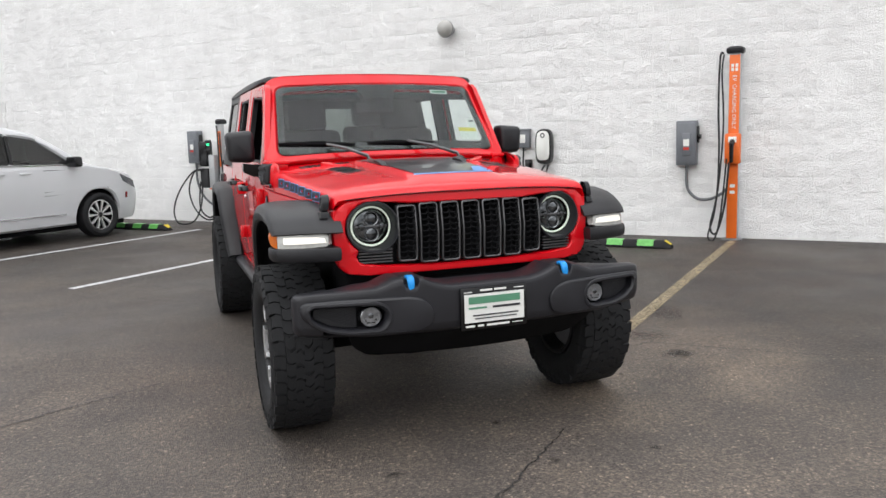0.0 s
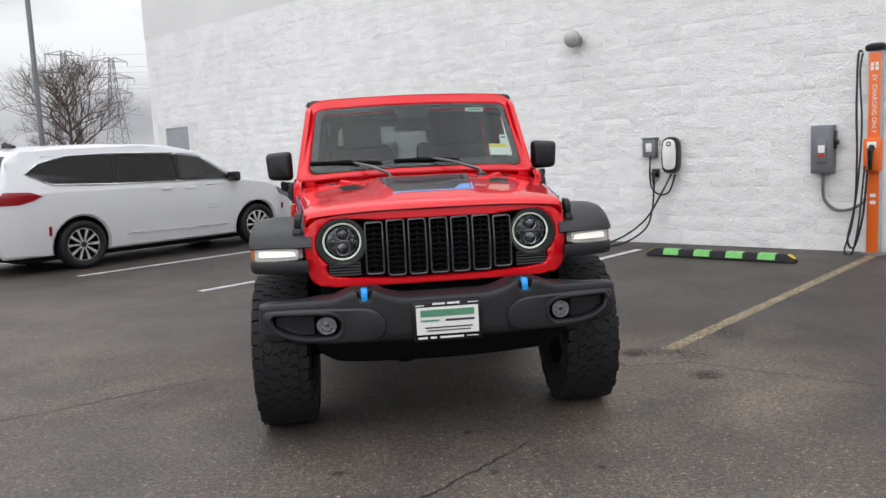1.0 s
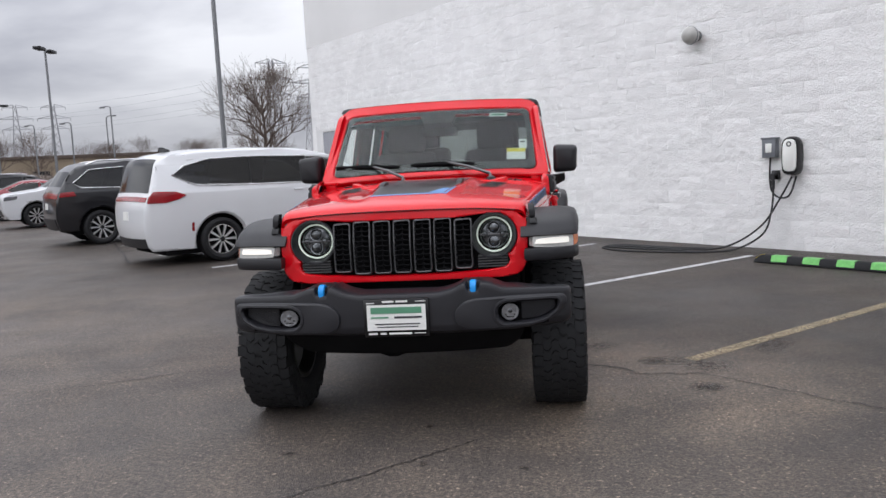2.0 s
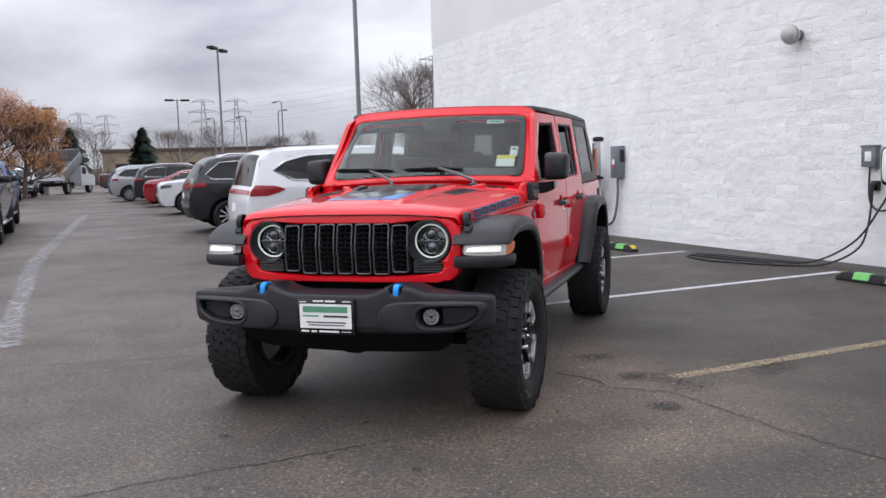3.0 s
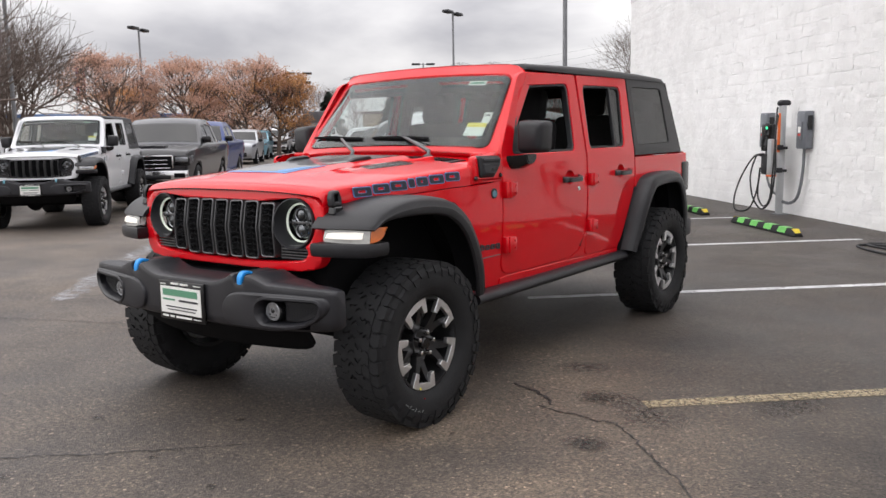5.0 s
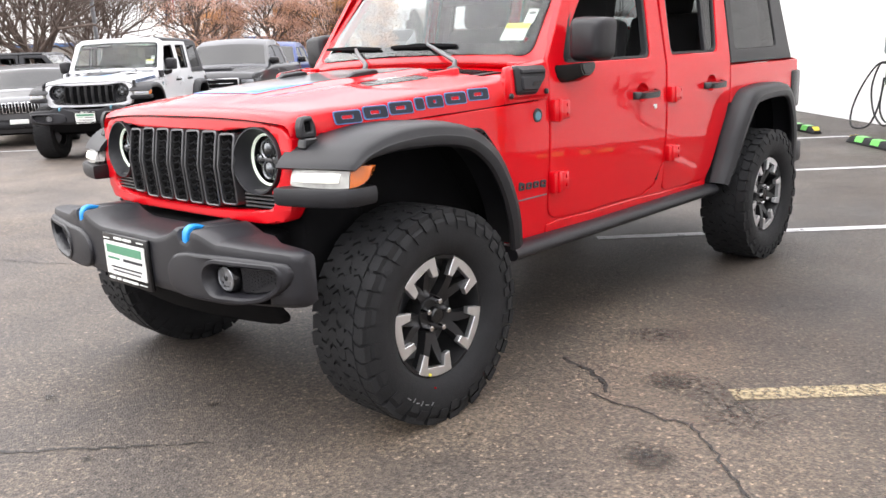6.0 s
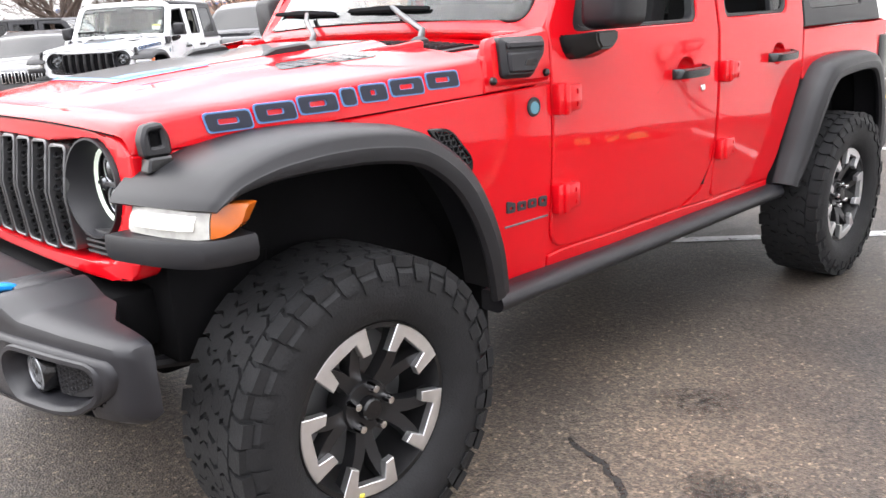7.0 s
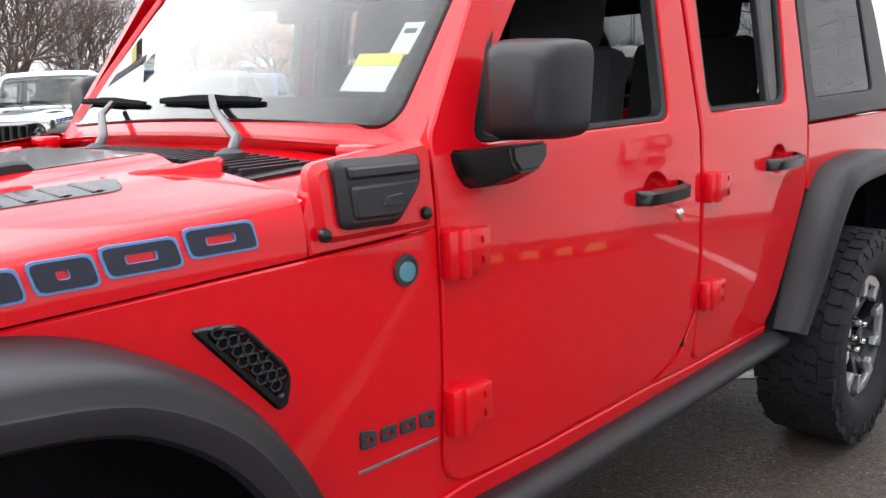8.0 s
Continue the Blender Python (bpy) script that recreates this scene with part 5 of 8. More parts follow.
        for k in range(4):
            y0 = 0.660 + k * 0.046
            bm = bmesh.new()
            panel(bm, [tuple(p) for p in rounded([(y0, 0.760), (y0, 0.790 + 0.010 * (k == 0)), (y0 + 0.036, 0.790), (y0 + 0.036, 0.760 - 0.008 * (k == 3))], 0.008, 3)],
                  [[tuple(p) for p in rounded([(y0 + 0.012, 0.770), (y0 + 0.012, 0.780), (y0 + 0.025, 0.780), (y0 + 0.025, 0.770)], 0.003, 2)]], side_place(s, 0.005), 0.001, 0.006)
            part("emblem_piece", bm, M_PRINT, fender)
        bm = bmesh.new()
        panel(bm, [(0.657, 0.713), (0.657, 0.719), (0.845, 0.724), (0.845, 0.718)], [], side_place(s, 0.003), 0.001, 0.004)
        part("emblem_line", bm, M_CONDUIT, fender)
        # flares, with lamps in the front ones
        fpath = thicken([(-0.476, 1.002, 0.912, 0.014, 0.012, 0.085), (-0.458, 1.026, 0.918, 0.024, 0.020, 0.085), (-0.41, 1.064, 0.920, 0.042, 0.028, 0.080), (-0.33, 1.093, 0.924, 0.056, 0.030, 0.065), (-0.24, 1.111, 0.925, 0.068, 0.03, 0.04), (-0.12, 1.122, 0.925, 0.078, 0.03, 0.015), (0.05, 1.116, 0.925, 0.080, 0.03, 0.0),
                         (0.215, 1.082, 0.924, 0.082, 0.03, 0.0), (0.355, 0.99, 0.920, 0.085, 0.03, 0.0), (0.45, 0.865, 0.912, 0.085, 0.03, 0.0), (0.52, 0.715, 0.90, 0.085, 0.03, 0.0), (0.56, 0.570, 0.88, 0.08, 0.03, 0.0)])
        fl = flare(fpath, s, car, "front_flare")
        plan = [(0.640, -0.505), (0.70, -0.494), (0.78, -0.474), (0.85, -0.448), (0.898, -0.414), (0.918, -0.365), (0.920, -0.30), (0.640, -0.28)]
        c = Vector((0.75, -0.36))
        bm = bmesh.new()
        loft(bm, [[(s * (c.x + (x - c.x) * k), c.y + (y - c.y) * k, z) for x, y in plan] for k, z in ((0.84, 0.874), (0.94, 0.878), (0.985, 0.888), (1.0, 0.908), (0.99, 0.930), (0.965, 0.937), (0.66, 0.939), (0.62, 1.004))])
        part("flare_nose", bm, M_PLASTIC, fl, smooth=30)

        def lamp_cover(rows, depth=0.03):
            bm = bmesh.new()
            loft(bm, [[(s * x, y, z0), (s * x, y + 0.004, (z0 + z1) / 2), (s * (x - 0.003), y + 0.016, z1), (s * (x - 0.02), y + depth + 0.016, z1), (s * (x - 0.02), y + depth, z0)] for x, y, z0, z1 in rows])
            return bm
        part("daytime_lamp", lamp_cover([(0.686, -0.467, 0.950, 0.990), (0.694, -0.466, 0.943, 0.998), (0.740, -0.455, 0.940, 1.003), (0.79, -0.441, 0.938, 1.006), (0.84, -0.425, 0.938, 1.008), (0.872, -0.410, 0.938, 1.008), (0.890, -0.395, 0.939, 1.008)]), M_DRLENS, fl, "white daytime running lamp", smooth=50)
        bm = lamp_cover([(0.702, -0.4685, 0.960, 0.984), (0.740, -0.4600, 0.958, 0.988), (0.79, -0.4462, 0.957, 0.990), (0.84, -0.4302, 0.957, 0.991), (0.868, -0.4170, 0.958, 0.990)], 0.01)
        part("lamp_glow", bm, M_DRL, fl, "lit strip of the running lamp")
        part("amber_lamp", lamp_cover([(0.892, -0.393, 0.939, 1.008), (0.904, -0.372, 0.942, 1.008), (0.911, -0.354, 0.949, 1.007), (0.915, -0.340, 0.958, 1.005), (0.917, -0.331, 0.968, 1.003), (0.918, -0.326, 0.978, 1.000)]), M_AMBER, fl, "amber side marker lamp", smooth=50)
        rpath = thicken([(2.448, 0.545, 0.880, 0.060, 0.03, 0.0), (2.515, 0.70, 0.897, 0.078, 0.03, 0.0), (2.583, 0.875, 0.914, 0.08, 0.03, 0.0), (2.675, 1.005, 0.920, 0.08, 0.03, 0.0), (2.80, 1.072, 0.922, 0.08, 0.03, 0.0), (3.15, 1.088, 0.922, 0.08, 0.03, 0.0),
                         (3.31, 1.05, 0.920, 0.085, 0.03, 0.0), (3.42, 0.90, 0.918, 0.085, 0.03, 0.0), (3.475, 0.72, 0.915, 0.085, 0.03, 0.0), (3.49, 0.55, 0.905, 0.085, 0.03, 0.0)])
        flare(rpath, s, car, "rear_flare")
        # hood latch: a black hook plate with a slot, over a foot
        def latch_place(out):
            return lambda a, b, d: (s * (0.668 + out - d - 0.10 * b), -0.380 + a, 1.114 + b)
        bm = bmesh.new()
        panel(bm, rounded([(-0.034, -0.020), (-0.036, 0.020), (-0.022, 0.050), (0.018, 0.054), (0.032, 0.020), (0.030, -0.020)], 0.010), [[tuple(p) for p in rounded([(-0.014, 0.002), (-0.014, 0.034), (0.012, 0.036), (0.012, 0.002)], 0.005, 2)]], latch_place(0.032), 0.006, 0.030)
        la = part("hood_latch", bm, M_PLASTIC, car, "black hook latch of the hood")
        bm = bmesh.new()
        panel(bm, [(-0.018, -0.002), (-0.018, 0.040), (0.016, 0.042), (0.016, -0.002)], [], latch_place(0.016), 0.002, 0.012)
        part("latch_slot", bm, M_DARK, la)
        bm = bmesh.new()
        panel(bm, rounded([(-0.036, -0.054), (-0.026, -0.020), (0.026, -0.020), (0.038, -0.054)], 0.006), [], latch_place(0.036), 0.005, 0.036)
        part("latch_foot", bm, M_GLOSSBLACK, la)
        # mirror
        bm = bmesh.new()
        rows = []
        for y, k in ((0.962, 0.66), (0.972, 0.86), (0.996, 0.96), (1.05, 1.0), (1.09, 0.98)):
            sec = rounded([(0.802, 1.289), (0.957, 1.295), (0.970, 1.474), (0.806, 1.486)], 0.034, 4)
            c = Vector((0.886, 1.387))
            rows.append([(s * (c + (p - c) * k).x, y + 0.05 * ((c + (p - c) * k).x - 0.8), (c + (p - c) * k).y) for p in sec])
        loft(bm, rows)
        mi = part("mirror", bm, M_PLASTIC, car, "black door mirror", smooth=50)
        bm = bmesh.new()
        panel(bm, rounded([(0.819, 1.303), (0.943, 1.309), (0.955, 1.461), (0.823, 1.471)], 0.03), [], lambda a, b, d: (s * a, 1.095 + 0.05 * (a - 0.8) - d, b), 0.002, 0.006)
        part("mirror_glass", bm, M_CHROME, mi)
        bm = bmesh.new()
        loft(bm, [[(s * (side_x(0.95, 1.24) - 0.01 + x), 0.985 + y, 1.245 + z) for y, z in sec] for x, sec in (
            (0.0, [(-0.075, -0.005), (-0.045, -0.042), (0.05, -0.045), (0.105, 0.0), (0.105, 0.032), (-0.080, 0.036)]), (0.05, [(-0.055, -0.002), (-0.03, -0.036), (0.055, -0.038), (0.10, 0.0), (0.10, 0.034), (-0.060, 0.037)]), (0.105, [(-0.015, 0.012), (0.005, -0.010), (0.06, -0.010), (0.09, 0.012), (0.09, 0.044), (-0.020, 0.044)]))])
        bmesh.ops.bevel(bm, geom=bm.edges[:], offset=0.006, segments=2, affect="EDGES")
        part("mirror_arm", bm, M_GLOSSBLACK, mi)
        # rock rail and tail lamp
        bm = bmesh.new()
        prof = rounded([(0.740, 0.474), (0.812, 0.475), (0.830, 0.496), (0.822, 0.524), (0.790, 0.539), (0.740, 0.541)], 0.012, 3)
        loft(bm, [[(s * p.x, y, p.y) for p in prof] for y in (0.56, 0.60, 2.44, 2.48)])
        part("rock_rail", bm, M_BUMPER, car, "black tubular step rail under the doors")
        bm = bmesh.new()
        box(bm, -0.05, 0.035, -0.09, 0.06, -0.125, 0.125, 0.018, pose(s * 0.765, 3.70, 1.02))
        tl = part("tail_lamp", bm, M_GLOSSBLACK, car)
        bm = bmesh.new()
        box(bm, -0.035, 0.02, 0.055, 0.064, -0.10, 0.10, 0.004, pose(s * 0.765, 3.70, 1.02))
        part("tail_lens", bm, M_REDLENS, tl)

    # hood, cowl and their details
    hood = part("hood", hood_mesh(), M_RED, car, "red hood with a black film and blue edging", smooth=40)
    hood_patch([(-0.205, -0.215), (0.205, -0.215), (0.285, 0.572), (-0.285, 0.572)], hood, "hood_film", M_DECAL, label="matt black film on the hood")
    hood_patch([(-0.215, -0.248), (0.215, -0.248), (0.205, -0.216), (-0.205, -0.216)], hood, "blue_edge", M_BLUELINE)
    hood_patch([(0.206, -0.245), (0.222, -0.245), (0.247, 0.02), (0.236, 0.02)], hood, "blue_edge", M_BLUELINE)
    hood_patch([(0.12, -0.214), (0.204, -0.214), (0.222, -0.05), (0.175, -0.05)], hood, "blue_corner", M_BLUELINE, 0.0024)
    for s in (-1, 1):
        bm = bmesh.new()
        shape = rounded([(0.355, 0.16), (0.47, 0.10), (0.53, 0.40), (0.42, 0.44)], 0.03)
        panel(bm, shape, [], lambda a, b, d: (s * a, b, hood_z(a, b) + 0.002 - d), 0.0015, 0.02, (0.4, 0.45, 0.5), (0.2, 0.3, 0.4))
        v = part("hood_vent", bm, M_GLOSSBLACK, car, "black vent let into the hood")
        for k in range(5):
            bm = bmesh.new()
            y = 0.17 + 0.05 * k
            x0, x1 = 0.385 + 0.12 * (y - 0.17), 0.475 + 0.16 * (y - 0.17)
            loft(bm, [[(s * x, y - 0.012, hood_z(x, y) + 0.0022), (s * x, y, hood_z(x, y) + 0.0045), (s * x, y + 0.012, hood_z(x, y) + 0.0022)] for x in (x0, x1)])
            part("slat", bm, M_GLOSSBLACK, v)
        # black rubber stop on the edge of the raised middle
        bm = bmesh.new()
        loft(bm, [[(s * (0.240 + q * wd), y, hood_z(0.240, y) + z) for q, z in ((-1, -0.02), (-1, 0.7 * top), (-0.6, top), (0.6, top), (1, 0.7 * top), (1, -0.02))] for y, wd, top in ((0.200, 0.012, 0.001), (0.212, 0.016, 0.008), (0.236, 0.018, 0.019), (0.335, 0.018, 0.021), (0.356, 0.017, 0.017), (0.365, 0.015, 0.004))])
        part("hood_stop", bm, M_PLASTIC, hood, "black rubber stop on the hood", smooth=40)
        # hood hinge blocks and corner blocks
        bm = bmesh.new()
        hm = pose(s * 0.455, 0.555, hood_z(0.47, 0.56), 0, 0, -s * 40)
        loft(bm, [[hm @ Vector((q * wd, y, z)) for q, z in ((-1, -0.02), (-0.92, top - 0.004), (-0.7, top), (0.7, top), (0.92, top - 0.004), (1, -0.02))] for y, wd, top in ((-0.100, 0.010, 0.001), (-0.085, 0.016, 0.004), (-0.01, 0.024, 0.010), (0.034, 0.027, 0.018), (0.060, 0.026, 0.020), (0.068, 0.023, 0.014))])
        part("hood_hinge", bm, M_RED, hood)
        bm = bmesh.new()
        box(bm, -0.032, 0.032, -0.022, 0.022, -0.05, 0.012, 0.010, pose(s * 0.690, 0.775, 1.285))
        box(bm, -0.042, 0.042, -0.028, 0.028, -0.006, 0.018, 0.009, pose(s * 0.690, 0.770, 1.285))
        part("screen_bracket", bm, M_RED, car)
    bm = bmesh.new()
    prof = [(0.565, 1.245), (0.60, 1.268), (0.78, 1.276), (0.82, 1.290), (0.82, 1.20), (0.565, 1.20)]
    loft(bm, [[(x, y, z - 0.035 * (abs(x) / 0.755) ** 2.5) for y, z in prof] for x in [-0.745 + 1.49 * k / 16 for k in range(17)]])
    cowl = part("cowl_top", bm, M_RED, car)
    bm = bmesh.new()
    for k in range(34):
        x = -0.56 + 1.12 * k / 33
        z = 1.283 - 0.035 * (abs(x) / 0.755) ** 2.5
        box(bm, x - 0.006, x + 0.006, 0.600, 0.755, z - 0.012, z + 0.003)
    loft(bm, [[(x, y, z - 0.035 * (abs(x) / 0.755) ** 2.5) for y, z in ((0.588, 1.262), (0.592, 1.274), (0.70, 1.280), (0.775, 1.282), (0.775, 1.262))] for x in [-0.60 + 1.2 * k / 12 for k in range(13)]])
    part("cowl_grille", bm, M_PLASTIC, cowl, "black slatted air intake below the windscreen")

    # windscreen
    up = Vector((0, 0.641, 0.7675))
    out = Vector((0, -0.7675, 0.641))

    def screen_place(lift=0.0):
        def place(x, q, d):
            bow = 0.035 * (1 - (x / 0.74) ** 2) - 0.35 * max(0.0, abs(x) - 0.708 + 0.086 * q)
            return Vector((x, 0.815, 1.288)) + up * q + out * (bow + lift - d)
        return place
    glass_hole = rounded([(-0.695, 0.052), (-0.648, 0.598), (0.648, 0.598), (0.695, 0.052)], 0.055, 5)
    cutx = [-0.6, -0.45, -0.3, -0.15, 0.0, 0.15, 0.3, 0.45, 0.6]
    bm = bmesh.new()
    panel(bm, rounded([(-0.772, 0.0), (-0.714, 0.645), (-0.66, 0.688), (0.66, 0.688), (0.714, 0.645), (0.772, 0.0)], [0.02, 0.02, 0.03, 0.03, 0.02, 0.02]), [[tuple(p) for p in glass_hole]], screen_place(), 0.012, 0.075, cutx)
    scr = part("windscreen_frame", bm, M_RED, car, smooth=30)
    bm = bmesh.new()
    inner = rounded([(-0.650, 0.120), (-0.612, 0.560), (0.612, 0.560), (0.650, 0.120)], 0.05, 5)
    panel(bm, [tuple(p) for p in glass_hole], [[tuple(p) for p in inner]], screen_place(-0.006), 0.002, 0.006, cutx)
    part("screen_border", bm, M_GLOSSBLACK, scr)
    bm = bmesh.new()
    panel(bm, [tuple(p) for p in glass_hole], [], screen_place(-0.002), 0.001, 0.0035, cutx)
    pane = part("windscreen", bm, M_SCREEN, scr, smooth=60)
    pane.visible_shadow = False
    bm = bmesh.new()
    panel(bm, [(-0.10, 0.49), (-0.13, 0.565), (0.13, 0.565), (0.10, 0.49)], [], screen_place(-0.012), 0.002, 0.05)
    part("camera_housing", bm, M_GLOSSBLACK, scr)
    for cx, cq, w, h, tilt, material, nm in ((0.435, 0.543, 0.062, 0.017, 0, M_LABEL, "stock_label"), (0.560, 0.178, 0.062, 0.042, 0, M_LABEL, "price_label"), (0.605, 0.272, 0.026, 0.042, 0.0, M_LABEL, "small_label")):
        bm = bmesh.new()
        panel(bm, [(cx - w, cq - h), (cx - w, cq + h), (cx + w, cq + h), (cx + w, cq - h)], [], screen_place(-0.0075), 0.0004, 0.001)
        lab = part(nm, bm, material, car, "paper label behind the windscreen")
        if nm == "price_label":
            bm = bmesh.new()
            panel(bm, [(cx - w, cq + h * 0.55), (cx - w, cq + h * 1.3), (cx + w, cq + h * 1.3), (cx + w, cq + h * 0.55)], [], screen_place(-0.0065), 0.0004, 0.001)
            part("yellow_band", bm, M_YELLOW, lab)
        elif nm == "stock_label":
            bm = bmesh.new()
            panel(bm, [(cx - w * 0.8, cq - h * 0.5), (cx - w * 0.8, cq + h * 0.5), (cx + w * 0.8, cq + h * 0.5), (cx + w * 0.8, cq - h * 0.5)], [], screen_place(-0.0065), 0.0004, 0.001)
            part("print_bar", bm, M_GREENPRINT, lab)
        else:
            bm = bmesh.new()
            panel(bm, [(cx - w * 0.6, cq + h * 0.3), (cx - w * 0.6, cq + h * 0.6), (cx + w * 0.6, cq + h * 0.6), (cx + w * 0.6, cq + h * 0.3)], [], screen_place(-0.0065), 0.0004, 0.001)
            part("print_bar", bm, M_PRINT, lab)
    # wipers
    for x0, xb0, xb1, q0 in ((0.40, -0.16, 0.28, 0.104), (-0.19, -0.69, -0.24, 0.136)):
        bm = bmesh.new()
        a = Vector((x0, 0.69, 1.285))
        mid = screen_place(0.020)(xb0 + (xb1 - xb0) * 0.6, 0.098, 0)
        tube(bm, [a, a + Vector((-0.01, 0.02, 0.03)), a.lerp(mid, 0.55) + Vector((0, -0.01, 0.02)), mid], 0.013, 6, 0.008)
        wi = part("wiper_arm", bm, M_SLOT, car, "grey wiper arm", smooth=60)
        bm = bmesh.new()
        lathe(bm, [(0.0, 0.035), (0.02, 0.03), (0.03, 0.012)], (x0, 0.685, 1.268), "z", 14)
        part("pivot", bm, M_PLASTIC, wi)
        bm = bmesh.new()
        rows = []
        for k in range(9):
            x = xb0 + (xb1 - xb0) * k / 8
            b = screen_place(0.004)(x, q0 + (0.098 - q0) * k / 8, 0)
            w = 0.008 if k in (0, 8) else (0.014 if k in (3, 4, 5) else 0.0105)
            rows.append([b + up * w * 0.8, b + up * w * 0.5 + out * w * 0.9, b - up * w * 0.7 + out * w * 0.7, b - up * w])
        loft(bm, rows)
        part("wiper_blade", bm, M_DARK, wi)

    # roof and rear
    bm = bmesh.new()
    rows = []
    for y, dz, k in ((1.262, -0.012, 0.985), (1.275, 0.0, 1.0), (1.8, 0.014, 1.0), (2.4, 0.018, 1.0), (3.0, 0.012, 1.0), (3.36, 0.0, 1.0), (3.43, -0.014, 0.98), (3.46, -0.05, 0.96)):
        ring = [(-0.712 * k, 1.786), (-0.712 * k, 1.796), (-0.700 * k, 1.812), (-0.665 * k, 1.823)] + [(x, 1.835 - 0.012 * (x / 0.6) ** 2) for x in (-0.6, -0.4, -0.2, 0.0, 0.2, 0.4, 0.6)] + [(0.665 * k, 1.823), (0.700 * k, 1.812), (0.712 * k, 1.796), (0.712 * k, 1.786)]
        rows.append([(x, y, z + (dz if i not in (0, 14) else 0.0)) for i, (x, z) in enumerate(ring)])
    loft(bm, rows)
    ro = part("roof", bm, M_PLASTIC, car, "black hard top with textured paint", smooth=50)
    for x in (-0.45, -0.15, 0.15, 0.45):
        bm = bmesh.new()
        loft(bm, [[(x - 0.05 * k, y, 1.828), (x - 0.035 * k, y, 1.828 + 0.026 * k), (x + 0.035 * k, y, 1.828 + 0.026 * k), (x + 0.05 * k, y, 1.828)] for y, k in ((1.62, 0.3), (1.72, 1), (3.1, 1), (3.2, 0.3))])
        part("roof_rib", bm, M_PLASTIC, ro)
    bm = bmesh.new()
    panel(bm, rounded([(-0.775, 0.58), (-0.775, 1.228), (0.775, 1.228), (0.775, 0.58)], 0.04), [], lambda a, b, d: (a, 3.735 - d, b), 0.006, 0.03)
    part("tailgate", bm, M_RED, car)
    bm = bmesh.new()
    rear_hole = rounded([(-0.60, 1.30), (-0.58, 1.70), (0.58, 1.70), (0.60, 1.30)], 0.05)
    panel(bm, [(-0.775, 1.235), (-0.70, 1.785), (0.70, 1.785), (0.775, 1.235)], [[tuple(p) for p in rear_hole]], lambda a, b, d: (a, 3.60 - 0.26 * (b - 1.235) - d, b), 0.006, 0.03)
    rear = part("hardtop_rear", bm, M_PLASTIC, car)
    bm = bmesh.new()
    panel(bm, [tuple(p) for p in rear_hole], [], lambda a, b, d: (a, 3.592 - 0.26 * (b - 1.235) - d, b), 0.002, 0.006)
    pane = part("rear_window", bm, M_REARPANE, rear)
    pane.visible_shadow = False
    bm = bmesh.new()
    box(bm, -0.80, 0.80, 3.66, 3.86, 0.50, 0.66, 0.03)
    part("rear_bumper", bm, M_BUMPER, car)

    # front: grille, headlamps
    edge = [(0.0, 1.159), (0.2, 1.158), (0.40, 1.153), (0.52, 1.146), (0.60, 1.134), (0.645, 1.095), (0.662, 1.03), (0.652, 0.860), (0.618, 0.806), (0.54, 0.792)]
    outer = rounded([(-x, z) for x, z in edge[:0:-1]] + edge, [0.02, 0.03, 0.06, 0.06, 0.04, 0.02, 0.03, 0.06, 0.06, 0.0, 0.06, 0.06, 0.03, 0.02, 0.04, 0.06, 0.06, 0.03, 0.02], 4)
    hole = circle(-0.487, 1.010, 0.121, 16, 76, 235) + [(-0.566, 0.880), (-0.556, 0.856), (-0.530, 0.842), (-0.44, 0.832), (-0.20, 0.822), (0.20, 0.822), (0.44, 0.832), (0.530, 0.842), (0.556, 0.856), (0.566, 0.880)] + circle(0.487, 1.010, 0.121, 16, -55, 104) + [(0.30, 1.113), (-0.30, 1.113)]
    cutx = [-0.64 + 0.04 * k for k in range(33)]
    bm = bmesh.new()
    panel(bm, [tuple(p) for p in outer], [hole], grille_place(), 0.006, 0.055, cutx, [0.78 + 0.03 * k for k in range(12)])
    face = part("grille_surround", bm, M_RED, car, "red painted grille surround", smooth=50)
    bm = bmesh.new()
    panel(bm, hole, [], grille_place(0.0, -0.105), 0.002, 0.01, cutx, (0.985,))
    part("grille_backing", bm, M_DARK, face)
    # dark tube added to stand for the shade in the hood's front gap
    bm = bmesh.new()
    tube(bm, [(x, -0.4595 + front_bow(x), hood_z(x, -0.460) - 0.002) for x in [-0.60 + 0.05 * k for k in range(25)]], 0.0024, 6)
    part("hood_seal", bm, M_DARK, car, "dark line of the shaded joint below the hood")
    for k in range(7):
        x = -0.327 + 0.109 * k
        bm = bmesh.new()
        h0, h1 = (0.845, 1.107) if k in (0, 6) else (0.833, 1.114)
        ring = rounded([(x - 0.047, h0), (x - 0.047, h1), (x + 0.047, h1), (x + 0.047, h0)], 0.018, 3)
        hole2 = rounded([(x - 0.0400, h0 + 0.007), (x - 0.0400, h1 - 0.007), (x + 0.0400, h1 - 0.007), (x + 0.0400, h0 + 0.007)], 0.013, 3)
        panel(bm, [tuple(p) for p in ring], [[tuple(p) for p in hole2]], grille_place(0.010, 0.002), 0.003, 0.05, (), (0.90, 0.95, 0.985, 1.02, 1.07))
        slot = part("grille_slot", bm, M_SLOT, car, "dark grey slot rim of the grille")
        bm = bmesh.new()
        p = grille_place(0.010, -0.016)
        for q in range(10):
            z = h0 + 0.018 + q * 0.0265
            for lane_x in (-0.021, 0.021):
                row = []
                for g in range(7):
                    a = math.pi * g / 6
                    row.append(Vector(p(x + lane_x - 0.019 * math.cos(a), z - 0.010 * math.sin(a) + 0.006, 0)) - Vector((0, 0.006 * math.sin(a), 0)))
                tube(bm, row, 0.0042, 5)
